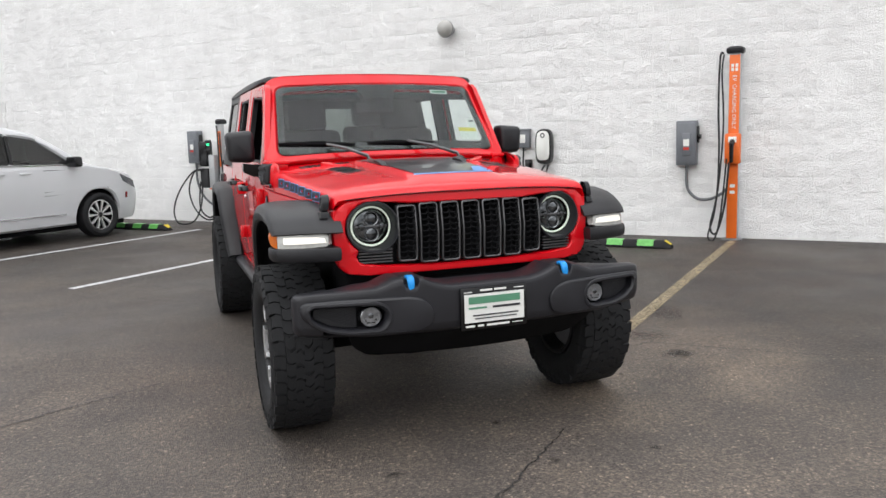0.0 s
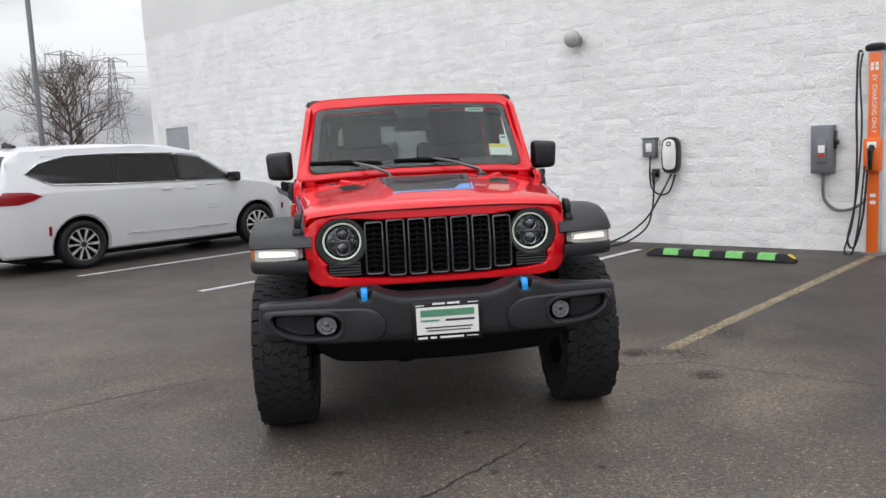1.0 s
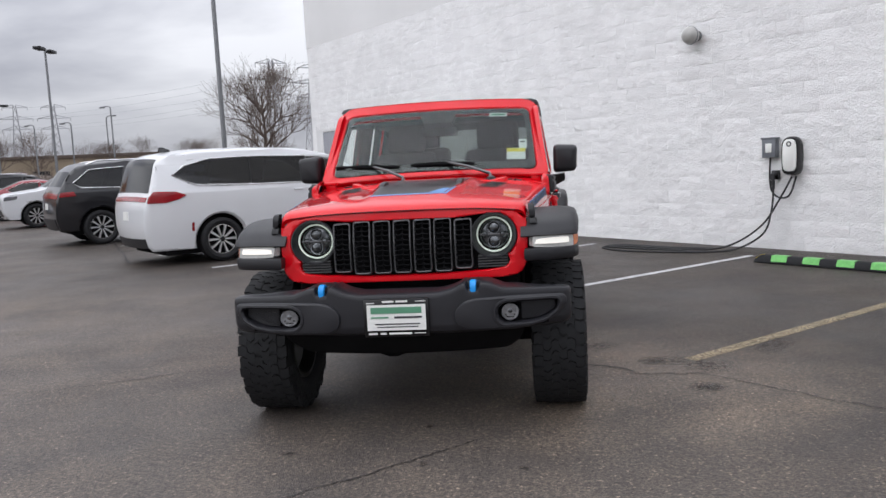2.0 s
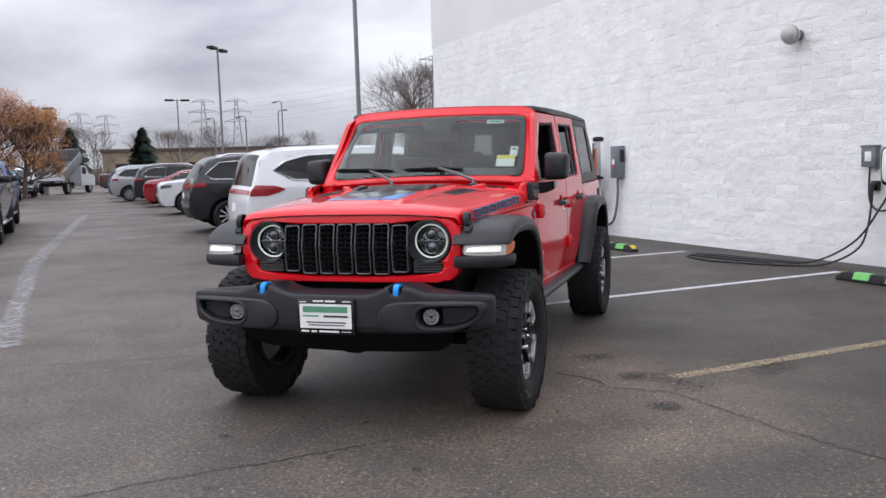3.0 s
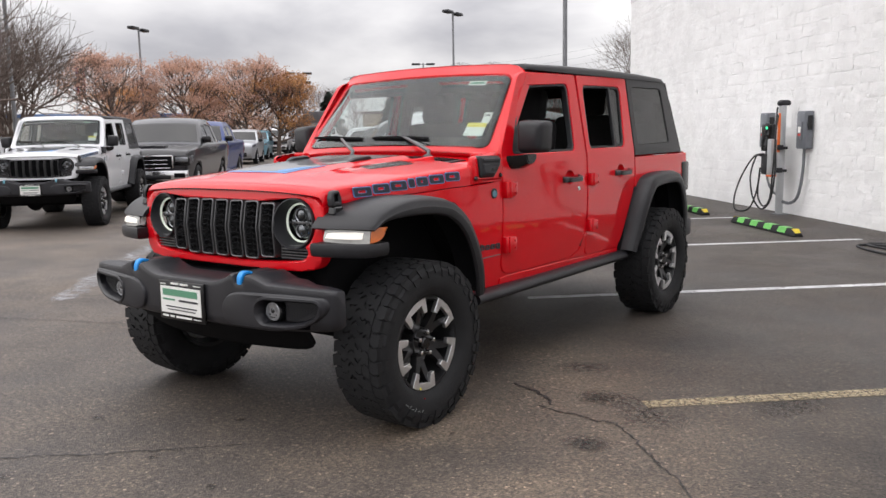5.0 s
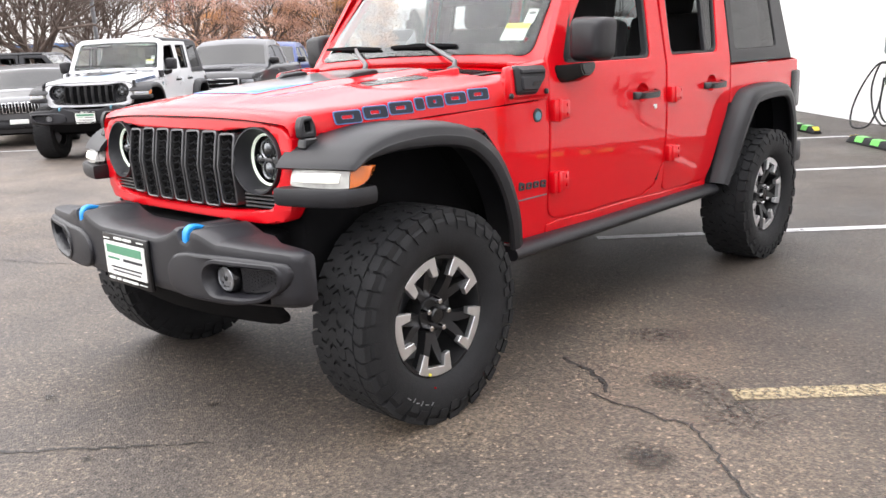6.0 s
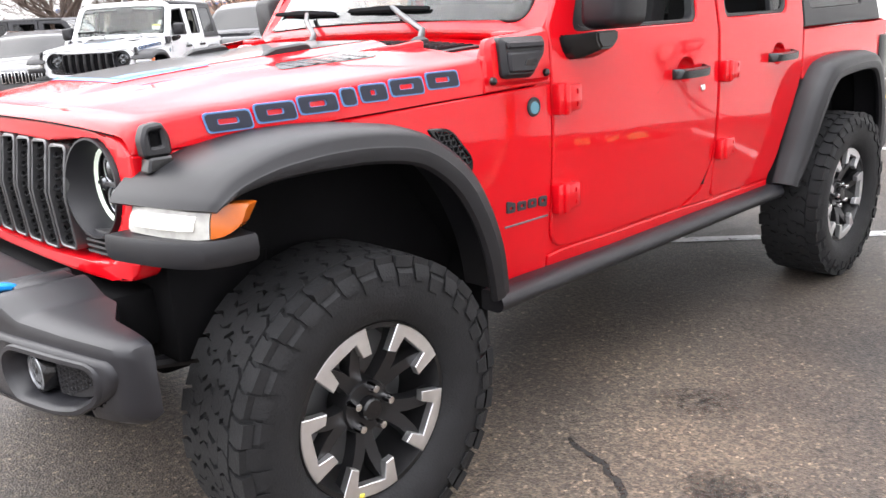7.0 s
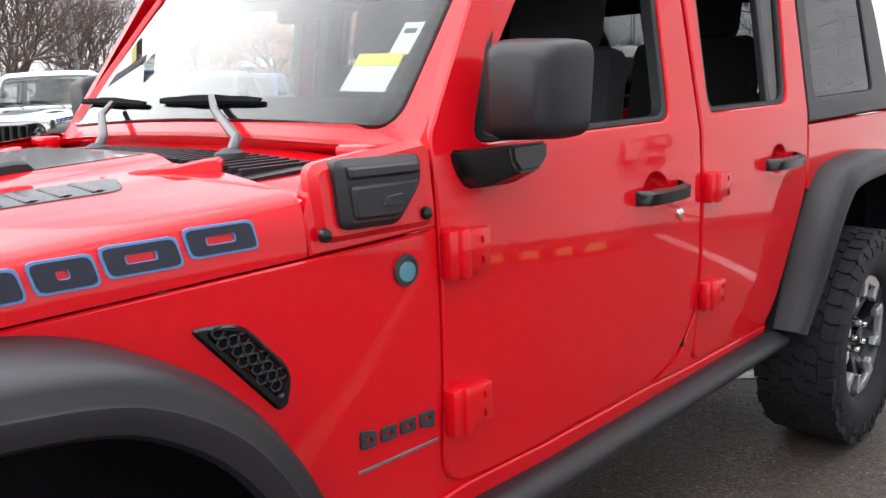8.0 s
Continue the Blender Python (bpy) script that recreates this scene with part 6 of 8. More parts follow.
        tube(bm, [p(x, h0 + 0.008, 0), p(x, 0.985, 0), p(x, h1 - 0.008, 0)], 0.0035, 4)
        tagged(part("slot_mesh", bm, M_DARK, slot, smooth=40), kind="stuff")
    for s in (-1, 1):
        for k in range(5):
            bm = bmesh.new()
            z = 0.850 + 0.014 * k
            p = grille_place(0.0, -0.012)
            loft(bm, [[Vector(p(s * x, z, 0)) + Vector((0, dy, dz)) for dy, dz in ((0, -0.003), (0, 0.003), (0.03, 0.003), (0.03, -0.003))] for x in (0.40, 0.47, 0.53, 0.555)])
            part("louvre", bm, M_SLOT, face)
        # headlamp: a deep bezel with the lit ring at its bottom
        hx, hz, hy = s * 0.485, 1.012, -0.402
        p = grille_place()
        bm = bmesh.new()
        rings = []
        for r, back in ((0.121, 0.014), (0.118, -0.006), (0.113, -0.006), (0.096, None), (0.092, None)):
            ring = []
            for k in range(48):
                a = 2 * math.pi * k / 48
                x, z = hx + r * math.cos(a), hz + r * math.sin(a)
                if back is None:
                    ring.append((x, hy + (0.0 if r > 0.1 else 0.012), z))
                else:
                    q = p(x, z, 0)
                    ring.append((q[0], q[1] + back, q[2]))
            rings.append(ring)
        loft(bm, rings, caps=False)
        lamp = part("headlamp", bm, M_BUMPER, car, "round headlamp with a lit ring", smooth=50)
        bm = bmesh.new()
        lathe(bm, [(0.006, 0.0945), (-0.003, 0.0925), (-0.004, 0.0875), (0.004, 0.0845)], (hx, hy, hz), "y", 48, hollow=True)
        part("halo_ring", bm, M_HALO, lamp, "lit white ring of the headlamp")
        bm = bmesh.new()
        lathe(bm, [(0.020, 0.0825), (0.012, 0.072), (0.008, 0.04), (0.008, 0.004)], (hx, hy, hz), "y", 36)
        part("lamp_bowl", bm, M_LAMPDARK, lamp)
        for dx, dz, r in ((0.0, 0.036, 0.028), (0.0, -0.036, 0.028), (0.048, 0.0, 0.018), (-0.048, 0.0, 0.018)):
            bm = bmesh.new()
            lathe(bm, [(0.008, r), (0.0, r * 0.98), (-0.006, r * 0.7), (-0.008, 0.003)], (hx + dx, hy, hz + dz), "y", 20)
            part("lamp_lens", bm, M_LAMPDARK, lamp)
            if r > 0.02:
                bm = bmesh.new()
                lathe(bm, [(0.008, r + 0.006), (-0.001, r + 0.005), (0.002, r + 0.001)], (hx + dx, hy, hz + dz), "y", 24, hollow=True)
                part("lens_rim", bm, M_LENS, lamp)
        bm = bmesh.new()
        box(bm, hx - 0.075, hx + 0.075, hy - 0.004, hy + 0.006, hz - 0.005, hz + 0.005, 0.002)
        part("lamp_bar", bm, M_SLOT, lamp)

    # front bumper
    def bump_y(x):
        return lerp(abs(x), [(0, -0.712), (0.30, -0.712), (0.45, -0.701), (0.56, -0.682), (0.70, -0.651), (0.80, -0.622), (0.842, -0.606), (0.860, -0.588), (0.866, -0.568)])

    def bump_top(x):
        return lerp(abs(x), [(0, 0.760), (0.19, 0.760), (0.24, 0.766), (0.30, 0.786), (0.335, 0.806), (0.352, 0.802), (0.364, 0.770), (0.416, 0.770), (0.428, 0.804), (0.45, 0.806), (0.49, 0.792), (0.54, 0.772), (0.80, 0.760), (0.842, 0.755), (0.860, 0.748), (0.866, 0.736)])

    def bump_low(x):
        return lerp(abs(x), [(0, 0.552), (0.28, 0.552), (0.45, 0.556), (0.66, 0.560), (0.80, 0.566), (0.842, 0.572), (0.860, 0.580), (0.866, 0.594)])

    def even(shape, n=72):
        """A closed outline drawn anew with points at even steps, from its first point on."""
        ps = [Vector((p[0], p[1])) for p in shape]
        ends = list(zip(ps, ps[1:] + ps[:1]))
        total = sum((b - a).length for a, b in ends)
        out, want, run = [], 0.0, 0.0
        for a, b in ends:
            size = (b - a).length
            while want < run + size and len(out) < n:
                out.append(a.lerp(b, (want - run) / size))
                want += total / n
            run += size
        return out

    def shifted(shape, by):
        """A closed outline grown outwards by a distance."""
        mid = sum(shape, Vector((0, 0))) / len(shape)
        out = []
        for i, p in enumerate(shape):
            t = (shape[(i + 1) % len(shape)] - shape[i - 1]).normalized()
            q = Vector((-t.y, t.x))
            out.append(p + q * (by if q.dot(p - mid) > 0 else -by))
        return out
    shield = even(rounded([(0.560, 0.731), (0.40, 0.729), (0.335, 0.714), (0.288, 0.662), (0.300, 0.592), (0.36, 0.568), (0.60, 0.564), (0.68, 0.576), (0.765, 0.606), (0.835, 0.655), (0.848, 0.695), (0.832, 0.724), (0.70, 0.731)], [0.0, 0.03, 0.03, 0.03, 0.03, 0.03, 0.03, 0.03, 0.03, 0.03, 0.02, 0.015, 0.0], 4))
    pocket = even(rounded([(0.620, 0.700), (0.545, 0.700), (0.508, 0.676), (0.505, 0.628), (0.535, 0.596), (0.66, 0.597), (0.735, 0.612), (0.795, 0.648), (0.802, 0.690), (0.790, 0.699), (0.70, 0.700)], [0.0, 0.02, 0.02, 0.02, 0.02, 0.02, 0.02, 0.02, 0.012, 0.01, 0.0], 4))
    dug = shifted(pocket, 0.013)

    def in_pocket(x, z):
        inside = False
        for p, q in zip(dug, dug[1:] + dug[:1]):
            if (p.y > z) != (q.y > z) and abs(x) < p.x + (z - p.y) * (q.x - p.x) / (q.y - p.y):
                inside = not inside
        return inside
    bm = bmesh.new()
    rows = []
    half = [0.0, 0.10, 0.19, 0.22, 0.26, 0.29, 0.31, 0.335, 0.352, 0.364, 0.39, 0.416, 0.428, 0.44, 0.46, 0.48] + [0.49 + 0.012 * k for k in range(28)] + [0.828, 0.842, 0.852, 0.860, 0.866]
    for x in [-q for q in half[:0:-1]] + half:
        yf, zt, zb = bump_y(x), bump_top(x), bump_low(x)
        yb = -0.485 if abs(x) < 0.60 else -0.485 - 0.05 * min(1.0, (abs(x) - 0.60) / 0.1)
        face = []
        for k in range(15):
            z = zt - 0.019 + (zb + 0.040 - zt + 0.019) * k / 14
            face.append((x, yf - 0.002 * math.sin(math.pi * k / 14) + (0.075 if in_pocket(x, z) else 0.0), z))
        rows.append([(x, yb, zt - 0.004), (x, min(yb - 0.01, yf + 0.07), zt), (x, yf + 0.016, zt - 0.0015), (x, yf + 0.004, zt - 0.008)] + face + [(x, yf + 0.012, zb + 0.014), (x, yf + 0.035, zb), (x, yb, zb + 0.01)])
    loft(bm, rows)
    bump = part("front_bumper", bm, M_BUMPER, car, "dark grey moulded front bumper", smooth=32)

    def bump_place(s, lift):
        return lambda x, z, d: (s * x, bump_y(x) - lift + d, z)
    for s in (-1, 1):
        bm = bmesh.new()
        rings = [(shield, -0.008), (shield, 0.008), (shifted(shield, -0.004), 0.014), (shifted(shield, -0.012), 0.0165), (shifted(pocket, 0.021), 0.0175), (shifted(pocket, 0.018), 0.023), (shifted(pocket, 0.009), 0.024), (shifted(pocket, 0.005), 0.018), (pocket, 0.012), (shifted(pocket, -0.004), -0.040)]
        loft(bm, [[(s * p.x, bump_y(p.x) - lift, p.y) for p in ring] for ring, lift in rings], caps=False)
        pod = part("fog_pod", bm, M_BUMPER, car, "raised fog lamp housing", smooth=40)
        bm = bmesh.new()
        bm.faces.new([bm.verts.new((s * p.x, bump_y(p.x) + 0.040, p.y)) for p in shifted(pocket, 0.002)])
        part("pod_recess", bm, M_DARK, pod, smooth=0)
        bm = bmesh.new()
        panel(bm, [tuple(p) for p in rounded([(0.622, 0.604), (0.622, 0.694), (0.786, 0.692), (0.790, 0.652), (0.730, 0.618), (0.68, 0.606)], 0.008, 2)], [], bump_place(s, -0.022), 0.002, 0.012, [0.64 + 0.02 * k for k in range(8)])
        part("mesh_panel", bm, M_PLASTIC, pod)
        bm = bmesh.new()
        for i in range(12):
            for j in range(7):
                x, z = 0.634 + 0.0128 * i, 0.614 + 0.0125 * j + (0.0062 if i % 2 else 0)
                if z > 0.612 + 0.42 * max(0.0, x - 0.67) and z < 0.686:
                    y = bump_y(x) + 0.019
                    tube(bm, [(s * (x + 0.0062 * math.cos(a)), y, z + 0.0062 * math.sin(a)) for a in [math.pi / 3 * q for q in range(7)]], 0.0013, 3)
        tagged(part("pod_mesh", bm, M_BUMPER, pod, smooth=0), kind="stuff")
        fx, fy, fz = 0.568, bump_y(0.568) + 0.012, 0.648
        bm = bmesh.new()
        lathe(bm, [(0.03, 0.050), (0.002, 0.049), (-0.004, 0.045), (0.004, 0.042)], (s * fx, fy, fz), "y", 28)
        fog = part("fog_lamp", bm, M_GLOSSBLACK, pod)
        bm = bmesh.new()
        lathe(bm, [(-0.002, 0.043), (-0.005, 0.040), (0.004, 0.037), (0.008, 0.028), (0.010, 0.018), (0.010, 0.003)], (s * fx, fy, fz), "y", 28)
        part("fog_lens", bm, M_LENS, pod, smooth=30)
        bm = bmesh.new()
        lathe(bm, [(0.010, 0.019), (0.002, 0.017), (-0.003, 0.010), (-0.004, 0.002)], (s * fx, fy, fz + 0.004), "y", 20)
        part("projector_lens", bm, M_LAMPDARK, fog)
        for dx, dz, w, h in ((-0.024, 0.010, 0.006, 0.012), (0.025, 0.010, 0.006, 0.012), (0.0, -0.026, 0.020, 0.004), (0.0, 0.030, 0.016, 0.003), (-0.020, -0.014, 0.005, 0.006), (0.021, -0.014, 0.005, 0.006)):
            bm = bmesh.new()
            box(bm, s * fx + dx - w, s * fx + dx + w, fy - 0.002, fy + 0.010, fz + dz - h, fz + dz + h, 0.001)
            part("reflector_fin", bm, M_LENS if dz > 0 else M_LAMPDARK, fog)
        bm = bmesh.new()
        rows = []
        for y, z, w, h in ((-0.622, 0.796, 0.014, 0.008), (-0.642, 0.804, 0.015, 0.008), (-0.664, 0.808, 0.016, 0.009), (-0.682, 0.803, 0.016, 0.009), (-0.692, 0.789, 0.016, 0.009), (-0.695, 0.772, 0.015, 0.009), (-0.695, 0.755, 0.014, 0.008)):
            a = math.atan2(z - 0.770, y + 0.650)
            n = Vector((0, math.cos(a), math.sin(a)))
            c = Vector((s * 0.390, y, z))
            rows.append([c + Vector((w, 0, 0)) + n * h, c - Vector((w, 0, 0)) + n * h, c - Vector((w, 0, 0)) - n * h, c + Vector((w, 0, 0)) - n * h])
        loft(bm, rows)
        bmesh.ops.bevel(bm, geom=bm.edges[:], offset=0.004, segments=1, affect="EDGES")
        part("tow_hook", bm, M_BLUE, car, "bright blue tow hook")
        bm = bmesh.new()
        box(bm, s * 0.39 - 0.040, s * 0.39 + 0.040, -0.640, -0.50, 0.745, 0.805, 0.010)
        part("hook_mount", bm, M_BUMPER, bump)
    bm = bmesh.new()
    panel(bm, rounded([(-0.64, 0.585), (0.64, 0.585), (0.63, 0.53), (0.60, 0.465), (0.54, 0.418), (-0.54, 0.418), (-0.60, 0.465), (-0.63, 0.53)], 0.02), [], lambda x, z, d: (x, -0.685 + 0.10 * (abs(x) / 0.6) ** 2 + 1.15 * max(0, 0.55 - z) + d, z), 0.008, 0.04, [-0.5 + 0.1 * k for k in range(11)])
    part("skid_plate", bm, M_DARK, car)
    bm = bmesh.new()
    box(bm, -0.52, 0.52, -0.48, -0.32, 0.60, 0.752, 0.02)
    part("cross_member", bm, M_DARK, car)
    # the dealer's plate: plain bars stand for the writing
    bm = bmesh.new()
    box(bm, -0.168, 0.168, -0.7290, -0.7100, 0.548, 0.742, 0.006)
    pl = part("plate_frame", bm, M_GLOSSBLACK, car, "black plate frame with a pale advertising plate")
    bm = bmesh.new()
    box(bm, -0.150, 0.150, -0.7325, -0.7290, 0.583, 0.712)
    face = part("plate", bm, M_LABEL, pl)
    for x0, x1, z0, z1, mt in ((-0.130, 0.130, 0.668, 0.700, M_GREENPRINT), (-0.13, -0.04, 0.645, 0.653, M_GREENPRINT), (-0.01, 0.13, 0.643, 0.653, M_PRINT), (-0.11, 0.12, 0.612, 0.618, M_PRINT), (-0.10, 0.11, 0.598, 0.603, M_PRINT)):
        bm = bmesh.new()
        box(bm, x0, x1, -0.7345, -0.7330, z0, z1)
        part("print_bar", bm, mt, pl)
    for x0, x1, z0, z1 in ((-0.07, -0.01, 0.723, 0.732), (0.0, 0.06, 0.723, 0.732), (-0.152, -0.11, 0.720, 0.724), (0.10, 0.150, 0.725, 0.729), (-0.145, -0.10, 0.562, 0.571), (-0.085, -0.055, 0.562, 0.571), (-0.04, 0.075, 0.562, 0.571), (0.09, 0.145, 0.565, 0.568)):
        bm = bmesh.new()
        box(bm, x0, x1, -0.7315, -0.7292, z0, z1)
        part("print_bar", bm, M_LABEL, pl)

    # underneath and inside
    for rows, nm, mt in ((((-0.36, 0.36, -0.30, 3.60, 0.44, 0.58),), "chassis", M_DARK), (((-0.60, 0.60, -0.36, 0.80, 0.56, 1.09),), "engine_bay", M_DARK), (((-0.74, 0.74, 0.80, 3.55, 0.55, 0.62),), "floor_pan", M_DARK),
                         (((-0.64, 0.64, 2.50, 3.50, 0.56, 1.02),), "rear_well", M_DARK), (((-0.72, 0.72, 0.58, 0.62, 0.34, 0.60),), "splash_guard", M_DARK)):
        bm = bmesh.new()
        for r in rows:
            box(bm, *r, bevel=0.02)
        part(nm, bm, mt, car)
    for y in (0.0, 3.008):
        bm = bmesh.new()
        tube(bm, [(-0.70, y, 0.40), (0.70, y, 0.40)], 0.045, 12)
        ax = part("axle", bm, M_DARK, car)
        bm = bmesh.new()
        lathe(bm, [(-0.14, 0.04), (-0.10, 0.11), (0.0, 0.14), (0.10, 0.11), (0.14, 0.04)], (-0.18 if y < 1 else 0.0, y, 0.41), "y", 18)
        part("differential", bm, M_DARK, ax)
    for s in (-1, 1):
        bm = bmesh.new()
        tube(bm, [(s * 0.52 + 0.055 * math.cos(a), 0.02 + 0.055 * math.sin(a), 0.46 + a * 0.0085) for a in [0.5 * k for k in range(76)]], 0.009, 6)
        part("coil_spring", bm, M_SLOT, car)
        bm = bmesh.new()
        tube(bm, [(s * 0.60, -0.16, 0.42), (s * 0.58, -0.10, 0.80)], 0.028, 10)
        part("damper", bm, M_DARK, car)
        bm = bmesh.new()
        tube(bm, [(s * 0.50, -0.42, 0.56), (s * 0.56, -0.14, 0.52), (s * 0.60, -0.02, 0.42)], 0.018, 8)
        part("link_rod", bm, M_PLASTIC, car)
        # seats
        for y, zb in ((1.45, 0.78), (2.35, 0.82)):
            bm = bmesh.new()
            box(bm, s * 0.36 - 0.25, s * 0.36 + 0.25, y - 0.25, y + 0.25, zb, zb + 0.16, 0.05)
            se = part("seat", bm, M_SEAT, car)
            bm = bmesh.new()
            box(bm, -0.245, 0.245, -0.06, 0.06, 0.0, 0.62, 0.05, pose(s * 0.36, y + 0.24, zb + 0.10, -12, 0, 0))
            part("seat_back", bm, M_SEAT, se)
            bm = bmesh.new()
            box(bm, -0.15, 0.15, -0.06, 0.06, 0.63, 0.86, 0.05, pose(s * 0.36, y + 0.24, zb + 0.08, -12, 0, 0))
            part("head_rest", bm, M_SEAT, se)
        bm = bmesh.new()
        tube(bm, [(s * 0.66, 1.20, 1.70), (s * 0.655, 1.85, 1.735), (s * 0.655, 2.6, 1.735), (s * 0.68, 3.35, 1.66)], 0.04, 8)
        part("roll_bar", bm, M_DARK, car)
        bm = bmesh.new()
        tube(bm, [(s * 0.74, 1.83, 0.65), (s * 0.735, 1.84, 1.25), (s * 0.655, 1.85, 1.735)], 0.045, 8)
        part("roll_bar", bm, M_DARK, car)
        bm = bmesh.new()
        box(bm, s * 0.745 - 0.012, s * 0.745 + 0.012, 0.90, 2.58, 0.62, 1.24, 0.01)
        part("door_lining", bm, M_SEAT, car)
    bm = bmesh.new()
    tube(bm, [(-0.655, 1.85, 1.735), (0.655, 1.85, 1.735)], 0.04, 8)
    part("roll_bar", bm, M_DARK, car)
    bm = bmesh.new()
    loft(bm, [[(x, y, z) for y, z in ((0.82, 1.22), (0.95, 1.275), (1.12, 1.265), (1.18, 1.18), (1.16, 0.95), (0.84, 0.9))] for x in (-0.72, 0.72)])
    bmesh.ops.bevel(bm, geom=bm.edges[:], offset=0.015, segments=2, affect="EDGES")
    part("dashboard", bm, M_SEAT, car)
    bm = bmesh.new()
    mw = pose(0.36, 1.30, 1.20, -62, 0, 0)
    tube(bm, [mw @ Vector((0.185 * math.cos(a), 0.185 * math.sin(a), 0)) for a in [2 * math.pi * k / 28 for k in range(29)]], 0.016, 8)
    for a in (0, 120, 240):
        tube(bm, [mw @ Vector((0, 0, -0.02)), mw @ Vector((0.18 * math.sin(radians(a)), -0.18 * math.cos(radians(a)), 0))], 0.016, 6)
    part("steering_wheel", bm, M_SEAT, car)
    bm = bmesh.new()
    box(bm, -0.13, 0.13, -0.02, 0.02, -0.035, 0.035, 0.015, pose(0, 1.22, 1.62))
    part("inside_mirror", bm, M_GLOSSBLACK, car)

    # wheels: one is built, the others are its copies
    first = wheel_at(car, 0.80, -0.012, 0.404, 1, 26)
    part("tyre", tyre_mesh(0.409, 0.234, 0.285), M_RUBBER, first, "black off-road tyre", smooth=40)
    tagged(part("tread", tread_mesh(0.409, 0.285), M_RUBBER, first, smooth=30), kind="stuff")
    rim_parts(first)
    for x, y, s, spin in ((0.80, 2.992, 1, 52), (-0.80, -0.012, -1, 25), (-0.80, 2.992, -1, 60)):
        w = copy_thing(first, wheel_at(car, x, y, 0.404, s, spin).matrix_basis)
        w.parent = car
    for a, r, w, h, mt, nm in ((136, 0.222, 0.007, 0.005, M_YELLOW, "paint_dot"), (137, 0.262, 0.003, 0.003, M_REDLENS, "paint_dot")):
        bm = bmesh.new()
        box(bm, 0.106 if r < 0.25 else 0.1355, 0.110 if r < 0.25 else 0.1425, -w, w, r - h, r + h, 0.001, pose(0, 0, 0, a, 0, 0))
        part(nm, bm, mt, first)
    for a, r, half, turn in ((113, 0.326, 0.011, 0), (118, 0.322, 0.009, 70), (122, 0.327, 0.008, 15), (126, 0.323, 0.010, 80), (131, 0.326, 0.009, 0), (136, 0.322, 0.008, 60)):
        bm = bmesh.new()
        box(bm, 0.1385, 0.1437, -half, half, -0.0022, 0.0022, 0.0008, pose(0, 0, 0, a, 0, 0) @ pose(0, 0, r, turn, 0, 0))
        part("chalk_mark", bm, M_GALV, first)
    # the front axle's line stands a little askew to the car's length
    for o in car.children_recursive:
        if o.name.startswith("wheel") and o.type == "EMPTY":
            o.location.y += SKEW * (o.location.x - 0.80)
            o.location.x += lerp(o.location.x, INSET)
        elif o.type == "MESH" and not (o.parent and o.parent.name.startswith("wheel")):
            for v in o.data.vertices:
                v.co.y += SKEW * (v.co.x - 0.80)
                v.co.x += lerp(v.co.x, INSET)
    for o in list(car.children):
        if o.type == "EMPTY" and not o.children:
            bpy.data.objects.remove(o)
    return car


red_car = build_offroader("off_road_car", pose(-0.015, 0, 0) @ Matrix.Diagonal((1.02, 1, 1, 1)), "glossy red four-door off-road car with black hard top and flares")

# ---- other parked cars ----
def simple_wheel(parent, x, y, R, width, s, spokes=10):
    w = new("wheel")
    w.parent = parent
    w.matrix_basis = pose(x, y, R, 0, 0, 0 if s > 0 else 180)
    part("tyre", tyre_mesh(R, R * 0.66, width), M_RUBBER, w, smooth=40)
    ri, f = R * 0.66, width * 0.36
    bm = bmesh.new()
    lathe(bm, [(-0.06, ri - 0.015), (-0.06, ri), (f, ri + 0.003), (f, ri - 0.012), (f - 0.03, ri - 0.02)], (0, 0, 0), "x", 36, hollow=True)
    part("rim", bm, M_CHROME, w)
    bm = bmesh.new()
    lathe(bm, [(-0.02, ri - 0.01), (-0.01, ri - 0.01), (-0.01, 0.01)], (0, 0, 0), "x", 24)
    part("brake_disc", bm, M_DARK, w)
    bm = bmesh.new()
    lathe(bm, [(0.0, 0.06), (f - 0.01, 0.05), (f, 0.03), (f, 0.005)], (0, 0, 0), "x", 16)
    part("hub", bm, M_DARKALLOY, w)
    bm = bmesh.new()
    for k in range(spokes):
        a = 2 * math.pi * k / spokes
        t = pose(0, 0, 0, math.degrees(a), 0, 0)
        loft(bm, [[t @ Vector((f - 0.028, r, q * wd)) for q in (-1, 1)] + [t @ Vector((f - 0.004, r, q * wd * 0.8)) for q in (1, -1)] for r, wd in ((0.04, 0.012), (ri - 0.012, 0.022))])
    part("spoke_set", bm, M_ALLOY, w)
    return w


